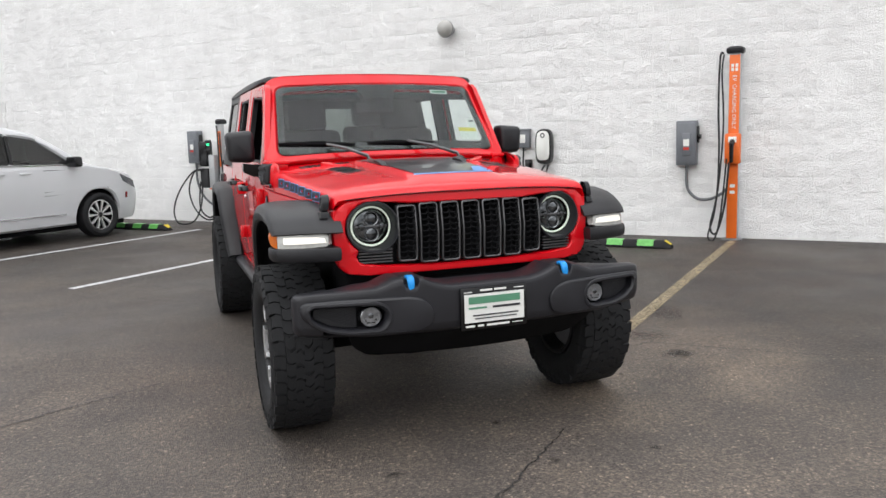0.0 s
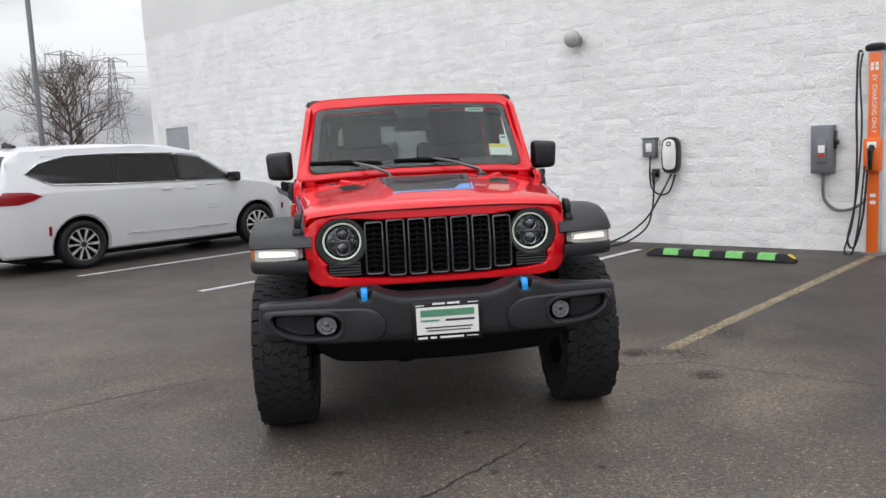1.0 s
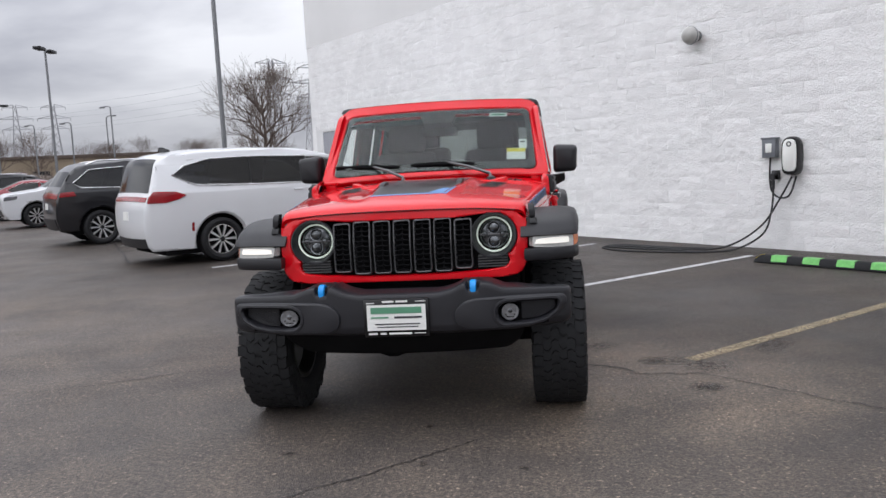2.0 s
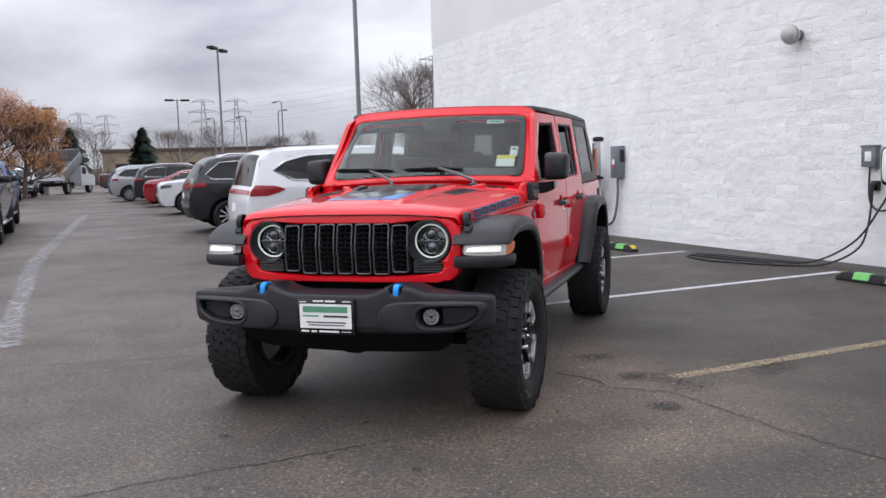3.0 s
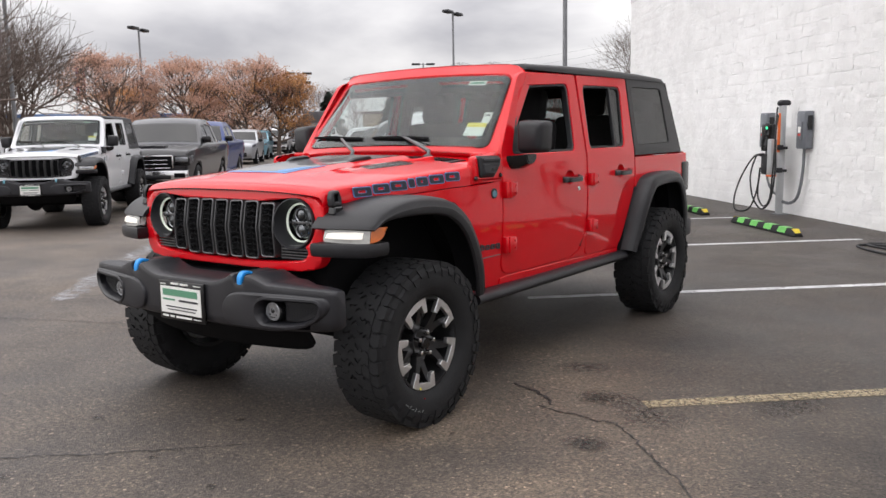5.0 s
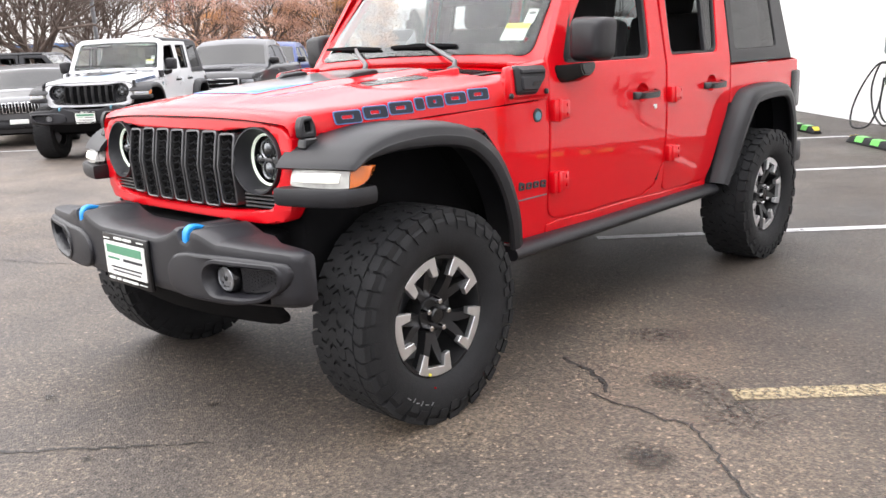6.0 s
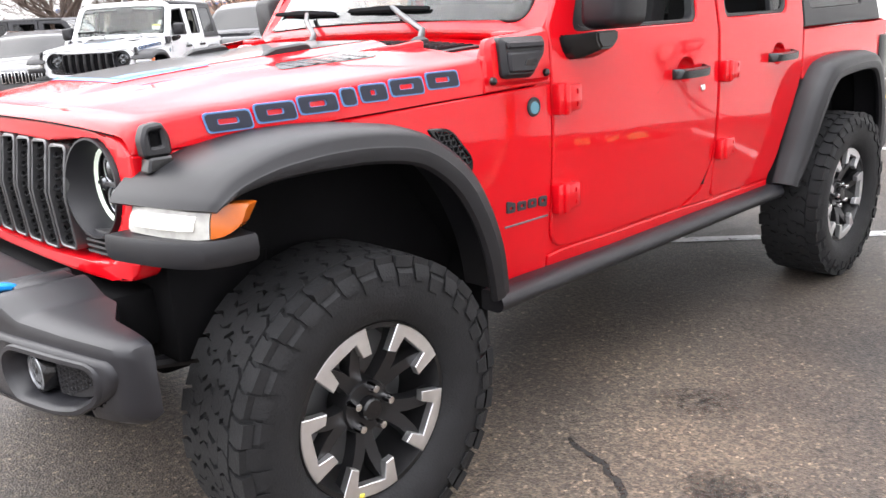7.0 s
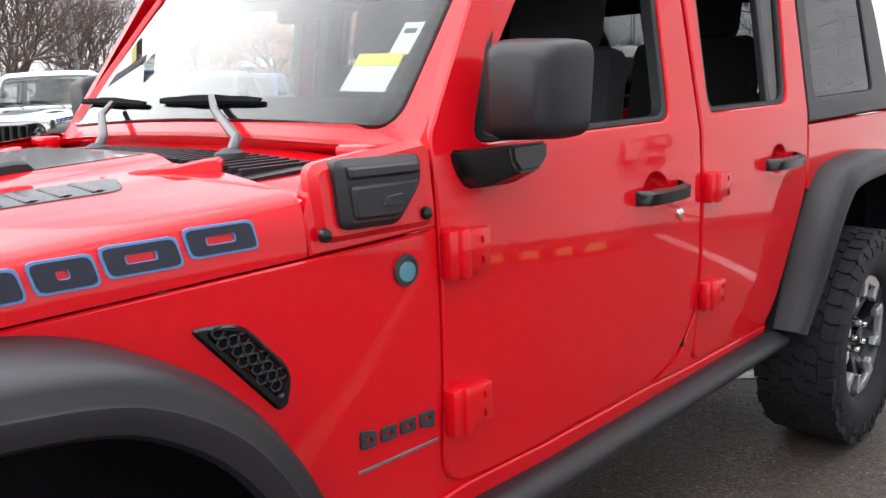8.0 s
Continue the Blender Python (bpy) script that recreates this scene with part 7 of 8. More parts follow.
def build_car(name, m, label, top, half, paint, base, axles, windows, R=0.36, width=0.23, screen=None, rear=None, lamps=(), side_lamps=(), low=0.30, belt=1.0, lean=0.20, trims=(), tail_taper=0.10, nose_taper=0.22, arch=0.06, mirror=None, tint=None, handles=(), rails=None, front=(), flat_rear=False):
    """A parked car facing -y with its front axle over the origin. top: its outline from the front foot over the roof to the rear foot."""
    car = thing(name, m, label, "car", "parked cars")
    line = [Vector(p) for p in top]
    y_front, y_rear = min(p.x for p in line), max(p.x for p in line)

    def hw(y, z):
        w = half
        a = max(0.0, 1 - (y - y_front) / 0.9)
        b = max(0.0, 1 - (y_rear - y) / 0.8)
        w *= 1 - nose_taper * a ** 2 - tail_taper * b ** 2
        if z > belt:
            w -= lean * (z - belt) + 0.05 * (z - belt) ** 2
        else:
            w -= 0.05 * ((belt - z) / 0.6) ** 2
        return w

    def side(s, lift=0.0):
        return lambda y, z, d: (s * (hw(y, z) + lift - d), y, z)
    contour = rounded(line, [0.0] + [0.14] * (len(line) - 2) + [0.0], 4)
    dense = [contour[0]]
    for p in contour[1:]:
        k = max(1, int((p - dense[-1]).length / 0.05))
        start = dense[-1]
        dense += [start.lerp(p, (i + 1) / k) for i in range(k)]
    foot = [(p.x, p.y) for p in contour]
    contour = dense
    under = []
    for y in sorted(axles, reverse=True):
        r = R + arch
        dz = low - R
        a0 = math.degrees(math.asin(dz / r))
        under += [(y + r * math.cos(radians(a)), R + r * math.sin(radians(a))) for a in [a0 + (180 - 2 * a0) * k / 14 for k in range(15)]]
    outline = foot + [(foot[-1][0] - 0.05, low)] + under + [(foot[0][0] + 0.05, low)]
    zc = [low + 0.12 * k for k in range(1, 14)]
    yc = [y_front + 0.15, y_front + 0.3, y_front + 0.5, y_front + 0.8, 1.0, 2.0, y_rear - 0.7, y_rear - 0.45, y_rear - 0.25, y_rear - 0.12]
    bm = bmesh.new()
    for s in (1, -1):
        panel(bm, outline, [[tuple(p) for p in rounded(w, 0.05, 3)] for w in windows], side(s), 0.03, 0.06, yc, zc)
    rows = []
    n = 12
    norms = []
    for i, p in enumerate(contour):
        t = (contour[min(i + 1, len(contour) - 1)] - contour[max(i - 1, 0)]).normalized()
        norms.append(Vector((-t.y, t.x)))

    def strip_row(i, x0=-1.0, x1=1.0, lift=0.0, cols=n):
        p, q = contour[i], norms[i]
        w = hw(p.x, p.y) - 0.03
        row = []
        for k in range(cols + 1):
            f = x0 + (x1 - x0) * k / cols
            c = 0.045 * (1 - f * f) + lift
            row.append((f * w, p.x + q.x * c, p.y + q.y * c))
        return row
    loft(bm, [strip_row(i) for i in range(len(contour))], closed=False)
    body = part("body", bm, paint, car, smooth=38)

    def near(y, z):
        return min(range(len(contour)), key=lambda i: (contour[i] - Vector((y, z))).length)

    def patch(nm, a, b, x0, x1, material, lift=0.004, label=""):
        i, j = sorted((near(*a), near(*b)))
        if i == j:
            j = i + 1
        bm = bmesh.new()
        top_rows = [strip_row(k, x0, x1, lift) for k in range(i, j + 1)]
        low_rows = [strip_row(k, x0, x1, -0.01) for k in range(i, j + 1)]
        loft(bm, [a_ + b_[::-1] for a_, b_ in zip(top_rows, low_rows)])
        return part(nm, bm, material, car, label, smooth=40)
    if screen:
        patch("windscreen", screen[0], screen[1], -0.93, 0.93, M_TINT if tint is None else tint)
    if rear:
        patch("rear_window", rear[0], rear[1], -0.97, 0.97, M_TINT)
    for nm, a, b, x0, x1, mt in lamps:
        patch(nm, a, b, x0, x1, mt, 0.012)
    for nm, shape, mt in side_lamps:
        for s in (1, -1):
            bm = bmesh.new()
            panel(bm, [tuple(p) for p in rounded(shape, 0.02, 3)], [], side(s, 0.008), 0.004, 0.02, yc, zc)
            part(nm, bm, mt, car)
    for s in (1, -1):
        for wdw in windows:
            bm = bmesh.new()
            panel(bm, [tuple(p) for p in rounded(wdw, 0.05, 3)], [], side(s, -0.012), 0.003, 0.008, (), zc)
            part("side_window", bm, M_TINT if wdw is not windows[0] else M_PANE, car)
        for nm, pts, r, mt in trims:
            bm = bmesh.new()
            tube(bm, [(s * (hw(y, z) + 0.004), y, z) for y, z in pts], r, 6)
            part(nm, bm, mt, car)
        for y, z in handles:
            bm = bmesh.new()
            box(bm, s * (hw(y, z) + 0.006) - 0.014, s * (hw(y, z) + 0.006) + 0.014, y - 0.09, y + 0.09, z - 0.014, z + 0.014, 0.008)
            part("door_handle", bm, paint, car)
        if mirror:
            y, z = mirror
            bm = bmesh.new()
            box(bm, -0.11, 0.11, -0.07, 0.07, -0.08, 0.08, 0.035, pose(s * (hw(y, z) + 0.10), y, z))
            tube(bm, [(s * (hw(y, z) - 0.03), y + 0.02, z - 0.06), (s * (hw(y, z) + 0.05), y, z - 0.05)], 0.025, 6)
            part("mirror", bm, M_GLOSSBLACK, car)
        if rails:
            bm = bmesh.new()
            pts = [(s * (hw(y, z) - 0.10), y, z + dz) for (y, z), dz in zip(rails, (0.01, 0.05, 0.05, 0.01))]
            tube(bm, pts, 0.016, 6)
            part("roof_rail", bm, M_CHROME, car)
        for y in axles:
            simple_wheel(car, s * (half - 0.02 - width / 2), y, R, width, s)
    bm = bmesh.new()
    box(bm, -half * 0.78, half * 0.78, y_front + 0.35, y_rear - 0.3, low - 0.08, belt - 0.25, 0.03)
    part("underbody", bm, M_DARK, car)
    bm = bmesh.new()
    box(bm, -half * 0.7, half * 0.7, 0.95, min(2.6, y_rear - 0.8), belt - 0.3, belt + 0.12, 0.06)
    part("seat_row", bm, M_SEAT, car)
    for nm, r, mt in front:
        bm = bmesh.new()
        box(bm, *r, bevel=0.012)
        part(nm, bm, mt, car)
    return car


VAN_TOP = [(-0.90, 0.26), (-0.97, 0.50), (-0.93, 0.74), (-0.74, 0.94), (-0.25, 1.07), (0.20, 1.15), (0.98, 1.62), (1.55, 1.745), (2.5, 1.775), (3.4, 1.755), (3.90, 1.69), (4.00, 1.60), (4.14, 1.14), (4.18, 1.06), (4.205, 0.99), (4.23, 0.90), (4.25, 0.58), (4.17, 0.30)]
VAN_WIN = [[(0.46, 1.165), (1.03, 1.54), (1.44, 1.60), (1.47, 1.185)], [(1.50, 1.187), (1.475, 1.605), (2.50, 1.635), (2.52, 1.205)], [(2.545, 1.205), (2.525, 1.635), (3.20, 1.615), (3.60, 1.52), (3.78, 1.40), (3.48, 1.245)]]
van = build_car("minivan", pose(-2.90, 10.42, 0, 0, 0, 134.7), "white minivan with dark glass parked facing the wall", VAN_TOP, 0.995, M_WHITE, 0, (0.0, 3.09), VAN_WIN, R=0.355, width=0.235,
                screen=((0.24, 1.17), (1.0, 1.63)), rear=((3.97, 1.64), (4.14, 1.13)), lamps=(("tail_lamp", (4.175, 1.075), (4.20, 1.00), -1.0, 1.0, M_REDLENS), ("number_plate", (4.21, 0.86), (4.225, 0.74), -0.16, 0.16, M_LABEL), ("bumper_foot", (4.22, 0.42), (4.18, 0.31), -0.95, 0.95, M_PLASTIC)),
                side_lamps=(("tail_lamp_end", [(3.62, 1.090), (3.78, 1.150), (4.09, 1.165), (4.165, 1.075), (4.19, 0.985), (3.92, 0.985), (3.74, 1.03)], M_REDLENS), ("window_pillar", [(1.462, 1.19), (1.432, 1.598), (1.482, 1.603), (1.508, 1.192)], M_GLOSSBLACK), ("window_pillar", [(2.512, 1.208), (2.492, 1.633), (2.533, 1.634), (2.553, 1.208)], M_GLOSSBLACK), ("headlamp", [(-0.86, 0.72), (-0.78, 0.86), (-0.42, 0.98), (-0.50, 0.86)], M_LENS), ("reflector", [(3.53, 0.52), (3.53, 0.66), (3.57, 0.66), (3.57, 0.52)], M_REDLENS), ("reflector", [(-0.62, 0.58), (-0.62, 0.68), (-0.57, 0.68), (-0.57, 0.58)], M_REDLENS)),
                low=0.24, belt=1.12, lean=0.26, trims=(("chrome_line", [(0.44, 1.155), (1.5, 1.175), (2.6, 1.195), (3.46, 1.235), (3.80, 1.40), (3.62, 1.53), (3.2, 1.63), (2.5, 1.65), (1.5, 1.62)], 0.010, M_CHROME), ("door_strip", [(0.62, 0.42), (1.5, 0.43), (2.42, 0.45)], 0.012, M_CHROME)), mirror=(0.52, 1.20), handles=((1.30, 1.06), (1.72, 1.07)), tail_taper=0.20, tint=M_PANE)
bm = bmesh.new()
loft(bm, [[(0, y, 1.775), (0.05 * k, y, 1.785), (0, y, 1.80 + 0.06 * k), (-0.05 * k, y, 1.785)] for y, k in ((3.50, 0.2), (3.62, 1.0), (3.68, 0.9))])
part("roof_fin", bm, M_GLOSSBLACK, van)
bm = bmesh.new()
tube(bm, [(0.20, 4.11, 1.30), (-0.12, 4.135, 1.28)], 0.012, 6)
part("rear_wiper", bm, M_GLOSSBLACK, van)
bm = bmesh.new()
box(bm, -0.17, 0.17, 4.262, 4.268, 0.72, 0.88, 0.002)
part("plate_frame", bm, M_GALV, van)

SUV_TOP = [(-0.78, 0.32), (-0.90, 0.50), (-0.90, 0.92), (-0.80, 1.04), (0.25, 1.16), (0.98, 1.64), (1.6, 1.755), (2.6, 1.765), (3.30, 1.70), (3.46, 1.60), (3.72, 1.22), (3.80, 1.02), (3.84, 0.60), (3.76, 0.36)]
SUV_WIN = [[(0.50, 1.17), (1.05, 1.56), (1.42, 1.62), (1.44, 1.185)], [(1.54, 1.19), (1.53, 1.62), (2.30, 1.63), (2.42, 1.205)], [(2.52, 1.21), (2.42, 1.62), (3.10, 1.58), (3.42, 1.34), (3.30, 1.24)]]


def suv(m, paint, label, scale=1.0):
    return build_car("sport_utility_car", m, label, SUV_TOP, 0.965, paint, 0, (0.0, 2.96), SUV_WIN, R=0.375, width=0.25, screen=((0.28, 1.18), (1.0, 1.645)), rear=((3.47, 1.57), (3.70, 1.26)),
                     lamps=(("tail_strip", (3.75, 1.14), (3.79, 1.04), -1.0, 1.0, M_REDLENS), ("number_plate", (3.81, 0.92), (3.825, 0.78), -0.16, 0.16, M_LABEL), ("bumper_foot", (3.83, 0.62), (3.77, 0.38), -0.9, 0.9, M_PLASTIC), ("grille", (-0.90, 0.92), (-0.90, 0.74), -0.55, 0.55, M_GLOSSBLACK), ("front_intake", (-0.90, 0.60), (-0.84, 0.42), -0.7, 0.7, M_PLASTIC)),
                     side_lamps=(("tail_lamp", [(3.42, 1.06), (3.46, 1.16), (3.72, 1.15), (3.76, 1.05)], M_REDLENS), ("headlamp", [(-0.86, 0.86), (-0.84, 0.98), (-0.48, 1.00), (-0.52, 0.90)], M_LENS)),
                     low=0.32, belt=1.13, lean=0.26, trims=(("chrome_line", [(0.48, 1.16), (1.5, 1.18), (2.5, 1.20), (3.32, 1.232), (3.45, 1.34), (3.12, 1.60), (2.4, 1.64)], 0.009, M_CHROME),), mirror=(0.55, 1.21), handles=((1.30, 1.06), (2.25, 1.08)), rails=((1.25, 1.72), (1.5, 1.745), (2.9, 1.74), (3.15, 1.70)))


def facing_wall(u, v_front_axle, turn=0.0):
    return afar(lot_pose(u, v_front_axle, 0, turn)) if u > 20 else lot_pose(u, v_front_axle, 0, turn)


suv(facing_wall(15.3, 3.05), M_BLACKPAINT, "black sport utility car parked tail to the lane")
suv(facing_wall(24.3, 6.6, 180), M_WHITE, "white sport utility car parked nose to the lane")
suv(facing_wall(35.5, 4.2), M_BLACKPAINT, "black sport utility car with chrome roof rails")
suv(facing_wall(39.5, 5.2), M_SILVER, "silver grey sport utility car parked in the row")
suv(facing_wall(45.5, 5.3), M_BLUEPAINT, "dark blue sport utility car parked in the row")

SEDAN_TOP = [(-0.80, 0.26), (-0.93, 0.45), (-0.88, 0.70), (-0.70, 0.80), (0.25, 0.96), (1.05, 1.36), (1.6, 1.46), (2.2, 1.43), (2.95, 1.12), (3.55, 1.06), (3.70, 0.90), (3.72, 0.55), (3.62, 0.30)]
SEDAN_WIN = [[(0.55, 0.98), (1.08, 1.30), (1.50, 1.37), (1.52, 1.0)], [(1.60, 1.0), (1.58, 1.37), (2.15, 1.34), (2.62, 1.14), (2.45, 1.03)]]


def sedan(m, paint, label):
    return build_car("saloon_car", m, label, SEDAN_TOP, 0.93, paint, 0, (0.0, 2.85), SEDAN_WIN, R=0.335, width=0.225, screen=((0.30, 0.98), (1.05, 1.36)), rear=((2.25, 1.40), (2.90, 1.14)),
                     lamps=(("number_plate", (3.71, 0.80), (3.715, 0.68), -0.16, 0.16, M_LABEL), ("grille", (-0.90, 0.62), (-0.93, 0.46), -0.6, 0.6, M_GLOSSBLACK)),
                     side_lamps=(("tail_lamp", [(3.30, 0.82), (3.34, 0.98), (3.64, 0.98), (3.66, 0.82)], M_REDLENS), ("headlamp", [(-0.84, 0.60), (-0.80, 0.72), (-0.45, 0.78), (-0.50, 0.66)], M_LENS)),
                     low=0.22, belt=0.96, lean=0.38, trims=(("chrome_line", [(0.55, 0.97), (1.5, 0.99), (2.5, 1.02), (2.66, 1.14), (2.15, 1.36), (1.5, 1.39)], 0.008, M_CHROME),), mirror=(0.62, 1.02), handles=((1.35, 0.88), (2.2, 0.90)))


sedan(facing_wall(30.8, 4.0, -6), M_DARKRED, "dark red saloon car parked tail to the lane")

TRUCK_TOP = [(-0.86, 0.46), (-0.96, 0.60), (-0.97, 1.02), (-0.88, 1.17), (0.40, 1.30), (1.08, 1.80), (1.5, 1.93), (2.35, 1.93), (2.72, 1.80), (2.78, 1.36), (4.72, 1.36), (4.80, 1.30), (4.82, 0.66), (4.74, 0.50)]
TRUCK_WIN = [[(0.62, 1.33), (1.12, 1.72), (1.52, 1.79), (1.54, 1.34)], [(1.64, 1.34), (1.62, 1.79), (2.40, 1.78), (2.52, 1.35)]]


def pickup(m, paint, label):
    return build_car("pickup_truck", m, label, TRUCK_TOP, 1.02, paint, 0, (0.0, 3.67), TRUCK_WIN, R=0.415, width=0.28, screen=((0.44, 1.32), (1.10, 1.81)), rear=((2.72, 1.76), (2.76, 1.42)),
                     lamps=(("grille", (-0.965, 1.05), (-0.965, 0.84), -0.62, 0.62, M_GLOSSBLACK), ("tail_plate", (4.81, 1.2), (4.82, 0.9), -0.2, 0.2, M_PLASTIC)),
                     side_lamps=(("headlamp", [(-0.92, 0.88), (-0.90, 1.04), (-0.52, 1.08), (-0.58, 0.90)], M_LENS), ("tail_lamp", [(4.66, 0.90), (4.66, 1.24), (4.78, 1.24), (4.79, 0.90)], M_REDLENS)),
                     low=0.44, belt=1.28, lean=0.30, mirror=(0.68, 1.42), handles=((1.35, 1.18), (2.25, 1.19)), arch=0.09, nose_taper=0.12, tail_taper=0.03,
                     front=(("front_bumper", (-0.92, 0.92, -1.06, -0.84, 0.52, 0.74), M_CHROME), ("bumper_intake", (-0.55, 0.55, -1.075, -0.95, 0.55, 0.64), M_PLASTIC), ("grille_mesh", (-0.60, 0.60, -1.036, -0.95, 0.80, 1.06), M_DARK), ("grille_bar", (-0.50, 0.50, -1.050, -0.97, 0.965, 0.985), M_CHROME), ("grille_bar", (-0.50, 0.50, -1.050, -0.97, 0.875, 0.895), M_CHROME), ("grille_rim", (-0.60, 0.60, -1.048, -0.97, 1.050, 1.085), M_CHROME), ("grille_rim", (-0.56, 0.56, -1.048, -0.97, 0.785, 0.810), M_CHROME), ("grille_side", (-0.62, -0.585, -1.046, -0.97, 0.80, 1.07), M_CHROME), ("grille_side", (0.585, 0.62, -1.046, -0.97, 0.80, 1.07), M_CHROME), ("lamp_frame", (0.625, 0.96, -1.000, -0.88, 0.85, 1.06), M_GLOSSBLACK), ("lamp_frame", (-0.96, -0.625, -1.000, -0.88, 0.85, 1.06), M_GLOSSBLACK), ("lamp_left", (0.66, 0.93, -1.008, -0.90, 0.93, 1.04), M_LENS), ("lamp_right", (-0.93, -0.66, -1.008, -0.90, 0.93, 1.04), M_LENS), ("fog_frame", (0.62, 0.86, -1.072, -0.95, 0.58, 0.68), M_DARK), ("fog_frame", (-0.86, -0.62, -1.072, -0.95, 0.58, 0.68), M_DARK),
                            ("side_step", (0.90, 1.02, 0.60, 3.0, 0.40, 0.46), M_CHROME), ("hood_scoop", (-0.35, 0.35, -0.5, 0.1, 1.22, 1.30), paint)))


def lane(x, y, turn):
    return afar(pose(x, y, 0, 0, 0, 90 + turn))


pickup(lane(-13.35, 7.5, -45) @ Matrix.Diagonal((0.97, 1, 0.965, 1)), M_GREYPAINT, "dark grey pickup truck with a chrome bumper")
pickup(lane(-16.6, 10.6, -45) @ Matrix.Diagonal((0.97, 1, 0.965, 1)), M_BLUEPAINT, "bright blue pickup truck in the opposite row")
pickup(facing_wall(60, 5.0), mat("brown_paint", (0.10, 0.075, 0.065), 0.35, 0.2, coat=0.5), "dull brown pickup truck far down the row")
suv(lane(-36.5, 28.8, -45), M_TEAL, "pale blue car far down the opposite row")
suv(lane(-31.0, 23.5, -45), M_SILVER, "silver car far down the opposite row")
pickup(lane(-42.5, 35.5, -45), M_WHITE, "white pickup truck far down the lane")
silver = suv(lane(-14.12, 3.60, -27) @ Matrix.Diagonal((0.94, 1, 0.84, 1)), M_GRAPHITE, "graphite grey car with chrome grille beside white off-road car")
for k in range(7):
    bm = bmesh.new()
    box(bm, -0.375 + 0.115 * k - 0.01, -0.375 + 0.115 * k + 0.07, -0.985, -0.93, 0.74, 0.97, 0.012)
    rim = part("grille_slot", bm, M_CHROME, silver)
    bm = bmesh.new()
    box(bm, -0.375 + 0.115 * k + 0.006, -0.375 + 0.115 * k + 0.054, -0.989, -0.95, 0.757, 0.953, 0.004)
    part("slot_hole", bm, M_DARK, rim)
for q in (-1, 1):
    for nm, x0, x1, y0, z0, z1, mt in (("headlamp", 0.50, 0.80, -0.93, 0.80, 0.95, M_LENS), ("turn_lamp", 0.76, 0.86, -0.885, 0.79, 0.86, M_AMBER), ("fog_lamp", 0.58, 0.72, -0.955, 0.52, 0.60, M_LENS)):
        bm = bmesh.new()
        box(bm, *sorted((q * x0, q * x1)), y0, y0 + 0.10, z0, z1, 0.02)
        part(nm, bm, mt, silver)
bm = bmesh.new()
box(bm, -0.52, 0.52, -0.952, -0.86, 0.42, 0.56, 0.02)
part("lower_intake", bm, M_PLASTIC, silver)
bm = bmesh.new()
box(bm, -0.17, 0.17, -0.985, -0.93, 0.50, 0.60, 0.01)
part("plate_holder", bm, M_LABEL, silver)
sedan(lane(-48.0, 41.5, 60), M_WHITE, "small white car at the lane's end")


def recolour(car, swaps):
    """Gives a copy its own paint, part by part."""
    for o in car.children_recursive:
        for slot in o.material_slots:
            if slot.material in swaps:
                new_one = swaps[slot.material]
                slot.link = "OBJECT"
                slot.material = new_one


def sister(m, paint, label):
    c = copy_thing(red_car, m)
    c.scale = (1, 1, 1)
    tagged(c, label)
    recolour(c, {M_RED: paint, M_DRL: M_LENS, M_HALO: M_SLOT, M_BLUE: M_TEAL})
    return c


sister(lane(-10.14, 3.4, -43), M_WHITE, "white four-door off-road car with black flares in the opposite row")
sister(lane(-19.5, 7.45, 45), M_GREYPAINT, "dark grey off-road car behind the graphite car")

# the dump truck at the end of the lane
dump = thing("dump_truck", lane(-46.5, 44.6, 114), "white dump truck with a raised steel bed", "truck", "parked cars")
bm = bmesh.new()
prof = rounded([(-1.0, 0.55), (-1.05, 1.1), (-0.9, 1.35), (0.2, 1.45), (0.7, 2.05), (1.7, 2.1), (1.75, 0.6)], 0.1, 3)
loft(bm, [[(x * k, p.x, p.y) for p in prof] for x, k in ((-1.0, 1), (1.0, 1))])
part("cab", bm, M_WHITE, dump, smooth=30)
for s in (-1, 1):
    bm = bmesh.new()
    box(bm, s * 1.002 - 0.01, s * 1.002 + 0.01, 0.75, 1.55, 1.45, 1.98, 0.005)
    part("cab_window", bm, M_TINT, dump)
    for y in (0.0, 4.2):
        simple_wheel(dump, s * 0.85, y, 0.45, 0.3, s)
bm = bmesh.new()
box(bm, -0.45, 0.45, 1.5, 5.2, 0.62, 0.85, 0.02)
part("chassis", bm, M_DARK, dump)
tip = pose(0, 5.1, 0.95, -24, 0, 0)
for r, nm in (((-1.15, 1.15, -3.6, 0.0, 0.0, 0.08), "bed_floor"), ((-1.2, -1.13, -3.6, 0.0, 0.0, 0.75), "bed_side"), ((1.13, 1.2, -3.6, 0.0, 0.0, 0.75), "bed_side"), ((-1.13, 1.13, -3.6, -3.52, 0.08, 1.0), "bed_front")):
    bm = bmesh.new()
    box(bm, *r, bevel=0.01, m=tip)
    part(nm, bm, M_GALV, dump)
bm = bmesh.new()
for s in (-1, 1):
    tube(bm, [(s * 0.3, 2.2, 0.8), tip @ Vector((s * 0.3, -2.6, 0.0))], 0.06, 8)
part("lift_ram", bm, M_CHROME, dump)

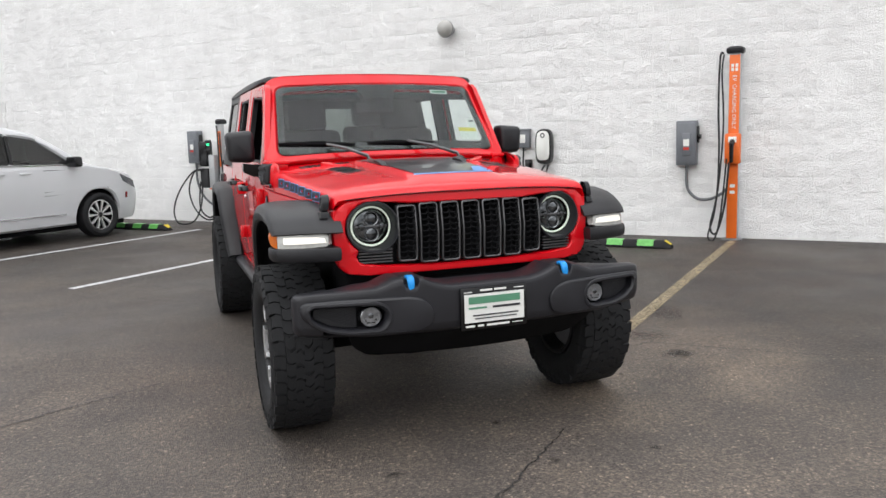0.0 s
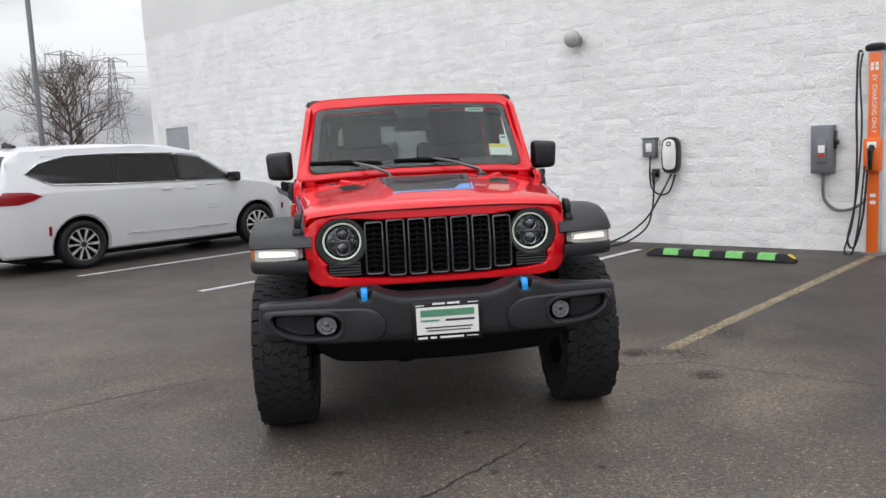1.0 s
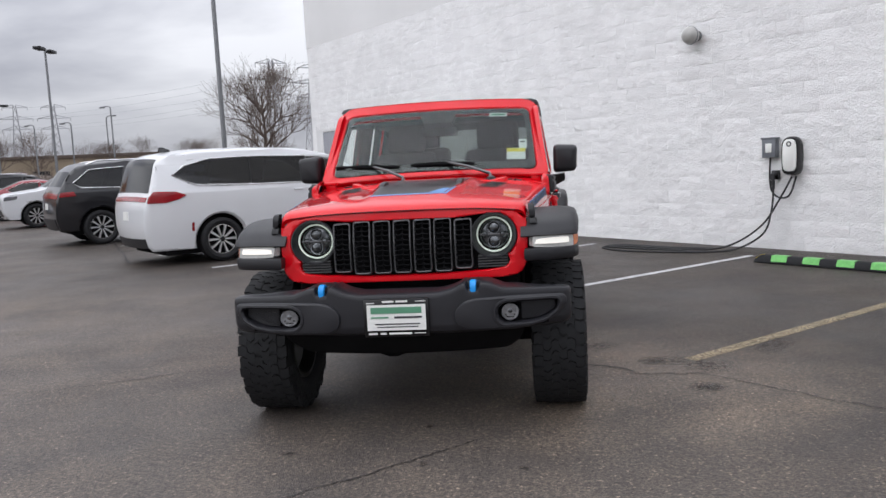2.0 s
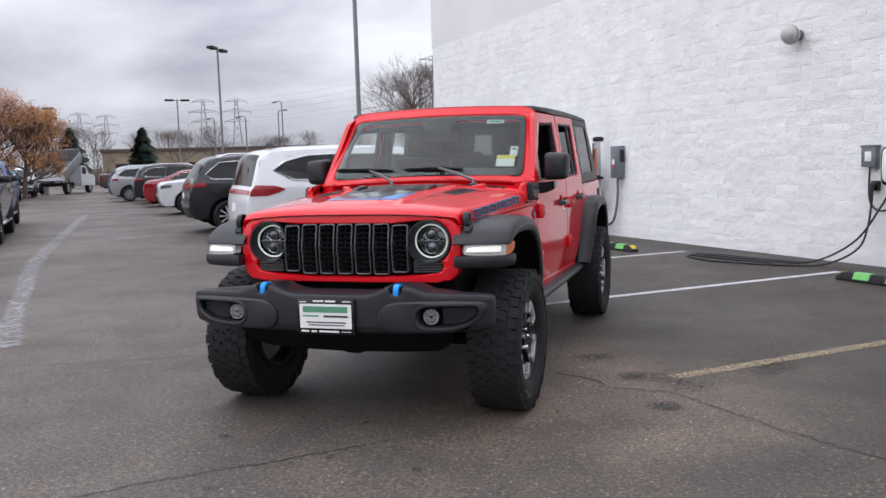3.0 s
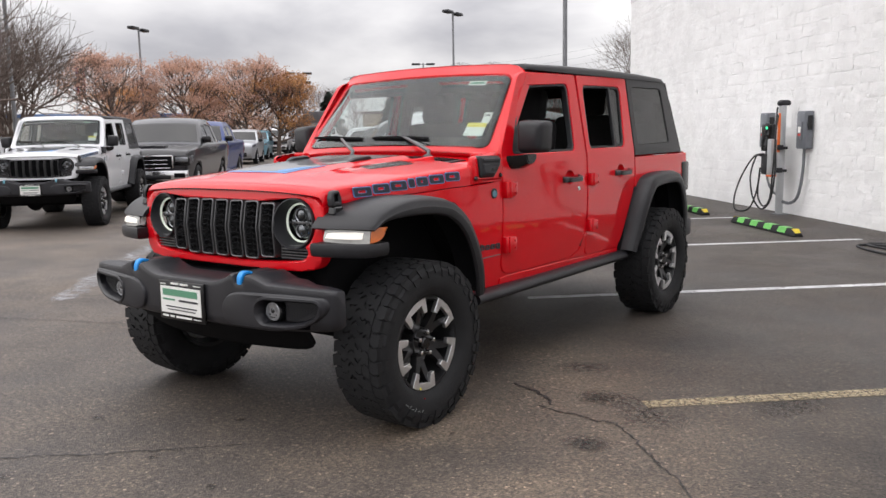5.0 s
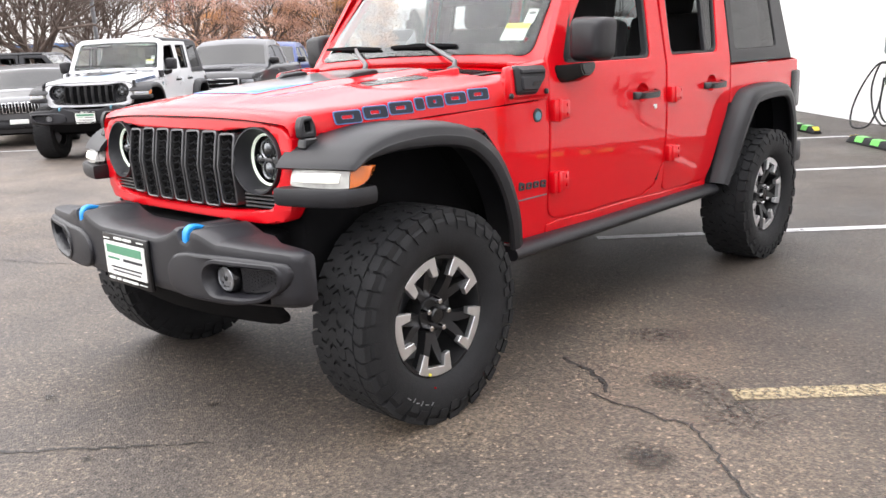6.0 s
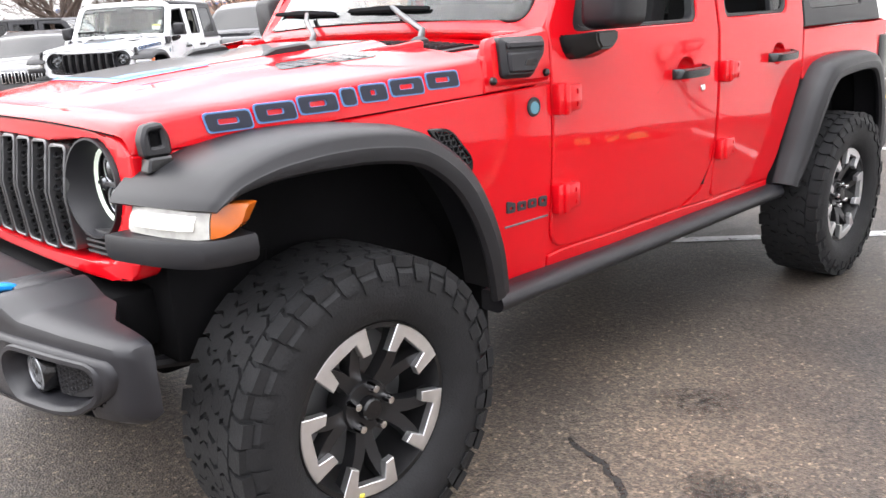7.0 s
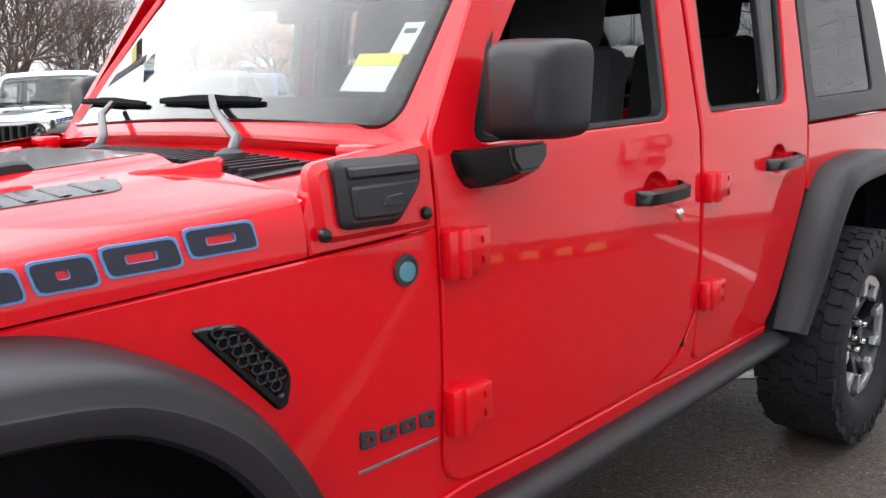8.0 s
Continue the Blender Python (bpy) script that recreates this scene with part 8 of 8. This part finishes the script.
# ---- trees, lamps and the distance ----
def limb(vs, fs, pts, r0, r1, sides):
    """A tapered limb, added to lists of points and faces."""
    base = len(vs)
    n = len(pts)
    for i, p in enumerate(pts):
        d = (pts[min(i + 1, n - 1)] - pts[max(i - 1, 0)]).normalized()
        u = d.cross(Vector((0.37, 0.93, 0.05)))
        u = u.normalized() if u.length > 0.05 else Vector((1, 0, 0))
        w = d.cross(u)
        r = r0 + (r1 - r0) * i / (n - 1)
        for k in range(sides):
            a = 2 * math.pi * k / sides
            vs.append(p + (u * math.cos(a) + w * math.sin(a)) * r)
    for i in range(n - 1):
        for k in range(sides):
            q = (k + 1) % sides
            fs.append((base + i * sides + k, base + i * sides + q, base + (i + 1) * sides + q, base + (i + 1) * sides + k))


def grow(rng, trunk, twigs, tips, p, d, length, radius, depth, top, spread, droop):
    pts = [p]
    q = p.copy()
    dd = d.copy()
    n = 4 if depth > 1 else 3
    for _ in range(n):
        dd = (dd + Vector((rng.uniform(-1, 1), rng.uniform(-1, 1), rng.uniform(-0.6, 0.9))) * (0.13 if depth else 0.05)).normalized()
        dd.z += droop * depth * 0.02
        dd.normalize()
        q = q + dd * (length / n)
        pts.append(q.copy())
    where = trunk if depth < 2 else twigs
    limb(where[0], where[1], pts, radius, radius * 0.62, 7 if depth == 0 else (5 if depth < 3 else 3))
    if depth >= top:
        tips.append((pts[-1], dd.copy()))
        tips.append((pts[-2], dd.copy()))
        return
    kids = rng.randint(3, 4) if depth < top - 1 else rng.randint(3, 5)
    for k in range(kids):
        a = 2 * math.pi * (k + rng.uniform(-0.3, 0.3)) / kids
        side = dd.cross(Vector((0.2, 0.1, 1.0)))
        side = side.normalized() if side.length > 0.05 else Vector((1, 0, 0))
        other = dd.cross(side)
        lean = rng.uniform(0.55, 1.1) * spread
        nd = (dd + (side * math.cos(a) + other * math.sin(a)) * lean + Vector((0, 0, 0.12))).normalized()
        at = pts[-1] if k < 2 else pts[rng.randint(max(1, n - 2), n)]
        grow(rng, trunk, twigs, tips, at, nd, length * rng.uniform(0.72, 0.98), radius * rng.uniform(0.50, 0.64), depth + 1, top, spread, droop)


def raw_mesh(name, vs, fs, material, smooth=True):
    me = bpy.data.meshes.new(name)
    me.from_pydata(vs, [], fs)
    me.materials.append(material)
    if smooth:
        me.shade_smooth()
    return me


def round_tree(rng, trunk, twigs, tips, height, girth, spread, top):
    """A tree whose leader bears limbs all the way up, so that its crown is round."""
    leader, q, d = [], Vector((0, 0, -0.05)), Vector((0, 0, 1))
    for k in range(9):
        leader.append(q.copy())
        d = (d + Vector((rng.uniform(-1, 1), rng.uniform(-1, 1), 0)) * 0.07).normalized()
        q = q + d * height * 0.088
    limb(trunk[0], trunk[1], leader, 0.016 * height * girth, 0.004 * height * girth, 7)
    for k in range(15):
        f = k / 14
        at = leader[2].lerp(leader[8], f) if f < 1 else leader[8]
        at = leader[2 + int(f * 5.99)].lerp(leader[3 + int(f * 5.99)], (f * 5.99) % 1)
        a = 2.4 * k + rng.uniform(-0.3, 0.3)
        rise = 0.35 + 0.9 * f
        nd = Vector((math.cos(a), math.sin(a), rise)).normalized()
        grow(rng, trunk, twigs, tips, at, nd, height * (0.125 + 0.05 * math.sin(math.pi * f)) * rng.uniform(0.85, 1.1), 0.0080 * height * girth * (1.1 - 0.5 * f), 1, top, spread, 0.5)


def tree_kind(seed, height, spread=0.75, leaf=None, count=0, top=5, stems=1, girth=1.0, leaf_size=0.09, dome=False):
    """The meshes of one kind of broadleaf tree: trunk and limbs, twigs, and leaves where it still has some."""
    rng = random.Random(seed)
    trunk, twigs, tips = ([], []), ([], []), []
    if dome:
        round_tree(rng, trunk, twigs, tips, height, girth, spread, top)
    for k in range(0 if dome else stems):
        d = Vector((0, 0, 1)) if stems == 1 else Vector((rng.uniform(-0.5, 0.5), rng.uniform(-0.5, 0.5), 1)).normalized()
        grow(rng, trunk, twigs, tips, Vector((0.18 * (k - (stems - 1) / 2), 0, -0.05)), d, height * 0.17, 0.017 * height * girth / (1 + 0.35 * (stems - 1)), 0, top, spread, 0.5)
    tallest = max(p.z for p in twigs[0])
    for part_points in (trunk[0], twigs[0]):
        for p in part_points:
            p *= height / tallest
    tips = [(p * (height / tallest), d) for p, d in tips]
    out = [("trunk", raw_mesh("trunk", *trunk, M_BARK)), ("twig_crown", raw_mesh("twig_crown", *twigs, M_BARK))]
    if leaf:
        vs, fs = [], []
        for _ in range(count):
            p, d = rng.choice(tips)
            c = p + Vector((rng.gauss(0, 0.16), rng.gauss(0, 0.16), rng.gauss(0, 0.14)))
            u = Vector((rng.uniform(-1, 1), rng.uniform(-1, 1), rng.uniform(-1, 1))).normalized()
            w = u.cross(Vector((rng.uniform(-1, 1), rng.uniform(-1, 1), rng.uniform(-1, 1)))).normalized()
            s = leaf_size * rng.uniform(0.6, 1.3)
            b = len(vs)
            vs += [c - u * s, c + w * s * 0.55, c + u * s, c - w * s * 0.55]
            fs.append((b, b + 1, b + 2, b + 3))
        out.append(("leaf_crown", raw_mesh("leaf_crown", vs, fs, leaf, False)))
    return out


def plant(name, kind, m, label, group):
    t = thing(name, afar(m), label, "tree", group)
    for nm, me in kind:
        ob = new(nm, me)
        ob.parent = t
        if nm != "trunk":
            tagged(ob, kind="stuff")
    return t


BARE_A = tree_kind(3, 9.5, 0.85, top=6)
BARE_B = tree_kind(11, 9.0, 0.70, top=4, dome=True)
BIG_BARE = tree_kind(29, 10.5, 1.02, top=5, stems=3, girth=1.15)
AUTUMN_A = tree_kind(5, 7.6, 0.62, M_LEAFPINK, 12000, top=4, leaf_size=0.065, dome=True, girth=1.7)
AUTUMN_B = tree_kind(17, 7.4, 0.66, M_LEAF, 13000, top=4, leaf_size=0.07, dome=True, girth=1.7)
UPRIGHT = tree_kind(23, 9.5, 0.9, top=5, dome=True, girth=1.5)

for kind, x, y, s, turn, label in (
        (AUTUMN_A, -41.5, 32.0, 0.88, 0, "round tree with faded pinkish autumn leaves"), (AUTUMN_B, -40.7, 34.4, 0.80, 60, "tree still full of orange autumn leaves"), (AUTUMN_A, -44.3, 30.0, 0.91, 140, "round tree with thinning pinkish autumn leaves"), (AUTUMN_B, -46.5, 33.8, 0.74, 250, "tree full of orange brown autumn leaves"),
        (AUTUMN_A, -47.1, 26.4, 0.95, 200, "tree with thinning faded autumn leaves"), (AUTUMN_B, -54.0, 31.0, 0.76, 100, "tree full of orange brown autumn leaves")):
    plant("autumn_tree", kind, pose(x, y, 0, 0, 0, turn) @ Matrix.Diagonal((s * 1.12, s * 1.12, s, 1)), label, "autumn trees")
for kind, x, y, s, turn in ((UPRIGHT, -21.9, 53.2, 1.02, 0), (BARE_B, -74.4, 100.8, 1.0, 40), (BARE_A, -78.6, 97.6, 0.95, 80), (BARE_B, -87.3, 90.1, 0.95, 120), (BARE_A, -90.8, 86.6, 1.05, 160), (BARE_B, -62.7, 109.2, 0.85, 200), (BARE_A, -67.5, 106.4, 0.8, 240),
                            (BARE_A, -55.0, 112.0, 0.8, 10), (BARE_B, -48.0, 114.0, 0.75, 70), (BARE_B, -83.0, 94.0, 0.9, 20), (BARE_A, -97.0, 78.0, 0.9, 310), (BARE_B, -44.0, 1.5, 0.68, 15), (BARE_B, -46.0, 6.0, 0.62, 95), (BARE_B, -47.5, 10.5, 0.68, 170), (BARE_B, -49.0, 15.0, 0.65, 230), (BARE_B, -50.5, 20.0, 0.65, 300)):
    plant("bare_tree", kind, pose(x, y, 0, 0, 0, turn) @ Matrix.Scale(s, 4), "leafless tree with fine dark twigs against the sky", "bare trees")
for x, y, s, turn in ((-27.2, 8.9, 0.88, 0), (-31.5, 4.2, 0.88, 130), (-34.5, 14.0, 0.8, 250)):
    plant("bare_tree", BIG_BARE, pose(x, y, 0, 0, 0, turn) @ Matrix.Scale(s, 4), "large spreading leafless tree with several stems", "bare trees")


def fir(x, y, height, seed):
    t = thing("fir_tree", afar(pose(x, y, 0)), "dark green fir tree", "tree", "fir trees")
    rng = random.Random(seed)
    vs, fs = [], []
    limb(vs, fs, [Vector((0, 0, -0.05)), Vector((0, 0, height * 0.5)), Vector((0, 0, height * 0.97))], 0.14, 0.02, 6)
    ob = new("trunk", raw_mesh("trunk", vs, fs, M_BARK))
    ob.parent = t
    vs, fs = [], []
    for _ in range(2200):
        h = rng.uniform(0.10, 1.0) ** 1.0
        r = (1 - h) ** 0.7 * height * 0.46 * rng.uniform(0.25, 1.0) * (0.85 + 0.15 * math.sin(h * 40))
        a = rng.uniform(0, 2 * math.pi)
        c = Vector((math.cos(a) * r, math.sin(a) * r, h * height - 0.15 * r))
        out = Vector((math.cos(a), math.sin(a), -0.35)).normalized()
        w = Vector((-math.sin(a), math.cos(a), rng.uniform(-0.4, 0.4)))
        s = height * rng.uniform(0.035, 0.07)
        b = len(vs)
        vs += [c - out * s, c + w * s * 0.35 + Vector((0, 0, s * 0.2)), c + out * s, c - w * s * 0.35 - Vector((0, 0, s * 0.2))]
        fs.append((b, b + 1, b + 2, b + 3))
    ob = new("needle_crown", raw_mesh("needle_crown", vs, fs, M_NEEDLE, False))
    ob.parent = t
    tagged(ob, kind="stuff")


fir(-65.0, 62.7, 6.2, 1)
fir(-59.7, 67.7, 6.2, 2)

# brush along the far edge of the lot
rng = random.Random(77)
vs, fs = [], []
for _ in range(5200):
    a = radians(rng.uniform(100, 178))
    r = rng.uniform(104, 122)
    p = Vector((r * math.cos(a), r * math.sin(a), 0))
    h = rng.uniform(1.2, 3.8) * (0.75 + 0.35 * math.sin(a * 23) * math.sin(a * 7.3))
    q = p + Vector((rng.uniform(-0.7, 0.7), rng.uniform(-0.7, 0.7), h))
    limb(vs, fs, [p, p.lerp(q, 0.5) + Vector((rng.uniform(-0.15, 0.15), rng.uniform(-0.15, 0.15), 0)), q], rng.uniform(0.05, 0.16), 0.02, 3)
ob = new("brush", raw_mesh("brush", vs, fs, M_BRUSH))
tagged(ob, "brown leafless brush along the edge of the lot", "brush", kind="stuff")
bm = bmesh.new()
rows = []
for k in range(80):
    a = radians(96 + 86 * k / 79)
    h = 1.6 + 0.5 * math.sin(k * 1.7) + 0.4 * math.sin(k * 0.53)
    rows.append([(r * math.cos(a), r * math.sin(a), z) for r, z in ((112, 0.0), (116, h * 0.8), (121, h), (127, 0.0))])
loft(bm, rows)
tagged(part("brush_bank", bm, M_BRUSH, None), "low brown bank of dry brush", "bank", kind="structure")

# low tan building
bm_m = mat("tan_render", (0.30, 0.24, 0.17), 0.85, spots=0.15, size=0.3)
shop = thing("low_building", afar(pose(-88.5, 121.0, 0, 0, 0, 37)), "long low tan building with a flat roof far away", "building")
bm = bmesh.new()
box(bm, -19, 19, -6, 6, 0, 5.0, 0.05)
part("wall", bm, bm_m, shop, smooth=0)
bm = bmesh.new()
box(bm, -19.3, 19.3, -6.3, 6.3, 5.0, 5.5, 0.05)
part("roof", bm, mat("dark_trim", (0.10, 0.075, 0.06), 0.8), shop, smooth=0)
for k in range(9):
    bm = bmesh.new()
    box(bm, -17 + 4 * k, -14.5 + 4 * k, -6.06, -5.9, 0.8, 3.0, 0.02)
    part("window", bm, M_GLOSSBLACK, shop)
far_shop = thing("low_building", afar(pose(-92.0, 47.0, 0, 0, 0, 62)), "low building with a blue band behind the trees", "building")
bm = bmesh.new()
box(bm, -16, 16, -5, 5, 0, 3.9, 0.05)
part("wall", bm, mat("pale_render", (0.36, 0.34, 0.31), 0.85, spots=0.15, size=0.3), far_shop, smooth=0)
bm = bmesh.new()
box(bm, -16.2, 16.2, -5.2, 5.2, 3.9, 4.3, 0.05)
part("roof", bm, mat("blue_band", (0.08, 0.16, 0.34), 0.6), far_shop, smooth=0)


def flood_pole(x, y, height):
    t = thing("light_pole", pose(x, y, 0), "square grey steel light pole with two tilted floodlights", "street lamp", "light poles")
    bm = bmesh.new()
    box(bm, -0.10, 0.10, -0.10, 0.10, 0.0, height, 0.015)
    part("pole", bm, M_GALV, t)
    bm = bmesh.new()
    tube(bm, [(-0.55, 0.34, height - 0.1), (0.55, -0.34, height - 0.1)], 0.05, 8)
    part("arm", bm, M_GALV, t)
    for k in (-1, 1):
        m = pose(-0.55 * k, 0.34 * k, height - 0.06, 0, 0, 12)
        bm = bmesh.new()
        box(bm, -0.20, 0.20, -0.28, 0.28, -0.09, 0.09, 0.03, m)
        head = part("lamp_head", bm, M_PLASTIC, t)
        bm = bmesh.new()
        box(bm, -0.17, 0.17, -0.24, 0.24, -0.096, -0.0895, 0.0, m)
        part("lamp_glass", bm, M_LIT if k > 0 else M_DARK, head, "lit yellow lamp glass" if k > 0 else "")


M_LIT = glow("yellow_floodlight", (1.0, 0.86, 0.30), 0.75)
flood_pole(-13.4, 1.0, 7.3)


def light_pole(x, y, height, turn, heads=2, arm=0.75, radius=0.085):
    t = thing("light_pole", afar(pose(x, y, 0, 0, 0, turn)) if y < 60 and x < -35 or x == -29.0 else pose(x, y, 0, 0, 0, turn), "tall grey steel car park light pole", "street lamp", "light poles")
    bm = bmesh.new()
    tube(bm, [(0, 0, 0.0), (0, 0, height * 0.5), (0, 0, height)], radius, 12, radius * 0.75)
    part("pole", bm, M_GALV, t, smooth=60)
    bm = bmesh.new()
    box(bm, -0.25, 0.25, -0.25, 0.25, 0.0, 0.6, 0.03)
    part("base", bm, M_STUCCO, t)
    if heads:
        bm = bmesh.new()
        tube(bm, [(-arm * 0.6, 0, height - 0.12), (arm * 0.6, 0, height - 0.12)], 0.035, 8)
        part("arm", bm, M_GALV, t)
    for s in (-1, 1)[:heads]:
        bm = bmesh.new()
        box(bm, s * arm - 0.42, s * arm + 0.42, -0.22, 0.22, height - 0.20, height - 0.02, 0.03)
        part("lamp_head", bm, M_PLASTIC, t)


light_pole(-10.27, 21.99, 13.5, 30)
light_pole(-29.4, 41.8, 9.4, 100)
light_pole(-49.0, 63.4, 8.5, 45)
light_pole(-52.4, 47.0, 7.0, 50)
light_pole(-48.05, 28.8, 8.9, 122)
light_pole(-45.5, 40.5, 5.6, 40)
light_pole(-29.0, 11.5, 9.8, 40, heads=1)


def road_lamp(x, y, height, turn):
    t = thing("road_lamp", afar(pose(x, y, 0, 0, 0, turn)), "slender road lamp with a curved arm", "street lamp", "road lamps")
    bm = bmesh.new()
    tube(bm, spline([(0, 0, 0), (0, 0, height * 0.6), (0, 0, height - 0.7), (0.25, 0, height - 0.15), (1.1, 0, height), (1.9, 0, height - 0.02)], 5), 0.11, 8, 0.06)
    part("pole", bm, M_GALV, t, smooth=60)
    bm = bmesh.new()
    box(bm, 1.7, 2.6, -0.18, 0.18, height - 0.18, height + 0.02, 0.05)
    part("lamp_head", bm, M_GALV, t)


road_lamp(-60.5, 98.0, 11.1, 150)
road_lamp(-60.0, 88.0, 8.5, 150)
road_lamp(-70.0, 95.0, 9.0, 150)
road_lamp(-67.0, 107.5, 10.5, -30)


def pylon(x, y, height, turn):
    """A lattice power pylon with three cross arms."""
    t = thing("power_pylon", afar(pose(x, y, 0, 0, 0, turn)), "distant grey lattice power pylon", "pylon", "pylons")
    vs, fs = [], []

    def half(z):
        k = z / height
        return height * (0.085 * (1 - k) ** 1.3 + 0.016)
    zs = [height * k / 9 for k in range(10)]
    r = height * 0.0038
    for a, b in zip(zs, zs[1:]):
        wa, wb = half(a), half(b)
        ca = [Vector((sx * wa, sy * wa, a)) for sx, sy in ((1, 1), (-1, 1), (-1, -1), (1, -1))]
        cb = [Vector((sx * wb, sy * wb, b)) for sx, sy in ((1, 1), (-1, 1), (-1, -1), (1, -1))]
        for k in range(4):
            limb(vs, fs, [ca[k], cb[k]], r, r, 3)
            limb(vs, fs, [ca[k], cb[(k + 1) % 4]], r * 0.6, r * 0.6, 3)
            limb(vs, fs, [ca[(k + 1) % 4], cb[k]], r * 0.6, r * 0.6, 3)
    for z, w in ((0.70, 0.16), (0.83, 0.19), (0.97, 0.14)):
        z, w = z * height, w * height
        for s in (-1, 1):
            for dy in (-1, 1):
                limb(vs, fs, [Vector((s * half(z), dy * half(z), z)), Vector((s * w, 0, z))], r * 0.8, r * 0.8, 3)
                limb(vs, fs, [Vector((s * half(z), dy * half(z), z + 0.035 * height)), Vector((s * w, 0, z))], r * 0.8, r * 0.8, 3)
            limb(vs, fs, [Vector((s * w, 0, z)), Vector((s * w, 0, z - 0.035 * height))], r, r, 3)
    ob = new("lattice", raw_mesh("lattice", vs, fs, M_FARSTEEL, False))
    ob.parent = t


for x, y, h in ((-188.6, 252.6, 28), (-178.8, 259.6, 28), (-291.0, 296.5, 30), (-282.6, 304.4, 29), (-60.0, 186.2, 26), (-76.0, 201.8, 30)):
    pylon(x, y, h, 40)
vs, fs = [], []
for dz, off in ((19.6, -5), (19.6, 5), (23.2, -5.5), (23.2, 5.5), (27.0, 4)):
    for a, b in (((-291, 296.5), (-188.6, 252.6)), ((-188.6, 252.6), (-60, 186.2)), ((-60, 186.2), (40, 130))):
        pts = []
        for k in range(11):
            q = k / 10
            pts.append(Vector((a[0] + (b[0] - a[0]) * q + off * 0.4, a[1] + (b[1] - a[1]) * q + off, dz - 4.5 * 4 * q * (1 - q) * 0.5)))
        limb(vs, fs, pts, 0.035, 0.035, 3)
ob = new("power_line", raw_mesh("power_line", vs, fs, M_FARSTEEL, False))
tagged(ob, "thin black power lines between the pylons", "power line", kind="stuff")


def flag(x, y, top):
    t = thing("flagpole", pose(x, y, 0, 0, 0, 60), "slim white flagpole with a limp striped flag", "flag")
    bm = bmesh.new()
    tube(bm, [(0, 0, 0), (0, 0, top * 0.5), (0, 0, top)], 0.07, 8, 0.04)
    part("pole", bm, M_POSTSIDE, t, smooth=60)
    for k in range(6):
        bm = bmesh.new()
        x0 = 0.05 + 0.13 * k
        loft(bm, [[(x0 + 0.02 * math.sin(q), -0.03 + 0.05 * math.sin(q + k), top - 0.15 - 0.02 * k - 0.46 * q), (x0 + 0.13 + 0.02 * math.sin(q), -0.03 + 0.05 * math.sin(q + k + 1), top - 0.17 - 0.02 * k - 0.46 * q), (x0 + 0.13 + 0.02 * math.sin(q), 0.05 * math.sin(q + k + 1), top - 0.17 - 0.02 * k - 0.46 * q), (x0 + 0.02 * math.sin(q), 0.05 * math.sin(q + k), top - 0.15 - 0.02 * k - 0.46 * q)] for q in range(6)])
        part("flag_stripe", bm, M_BLUEPAINT if k == 0 else (M_DARKRED if k % 2 else M_LABEL), t)


flag(-70.0, 37.8, 8.2)
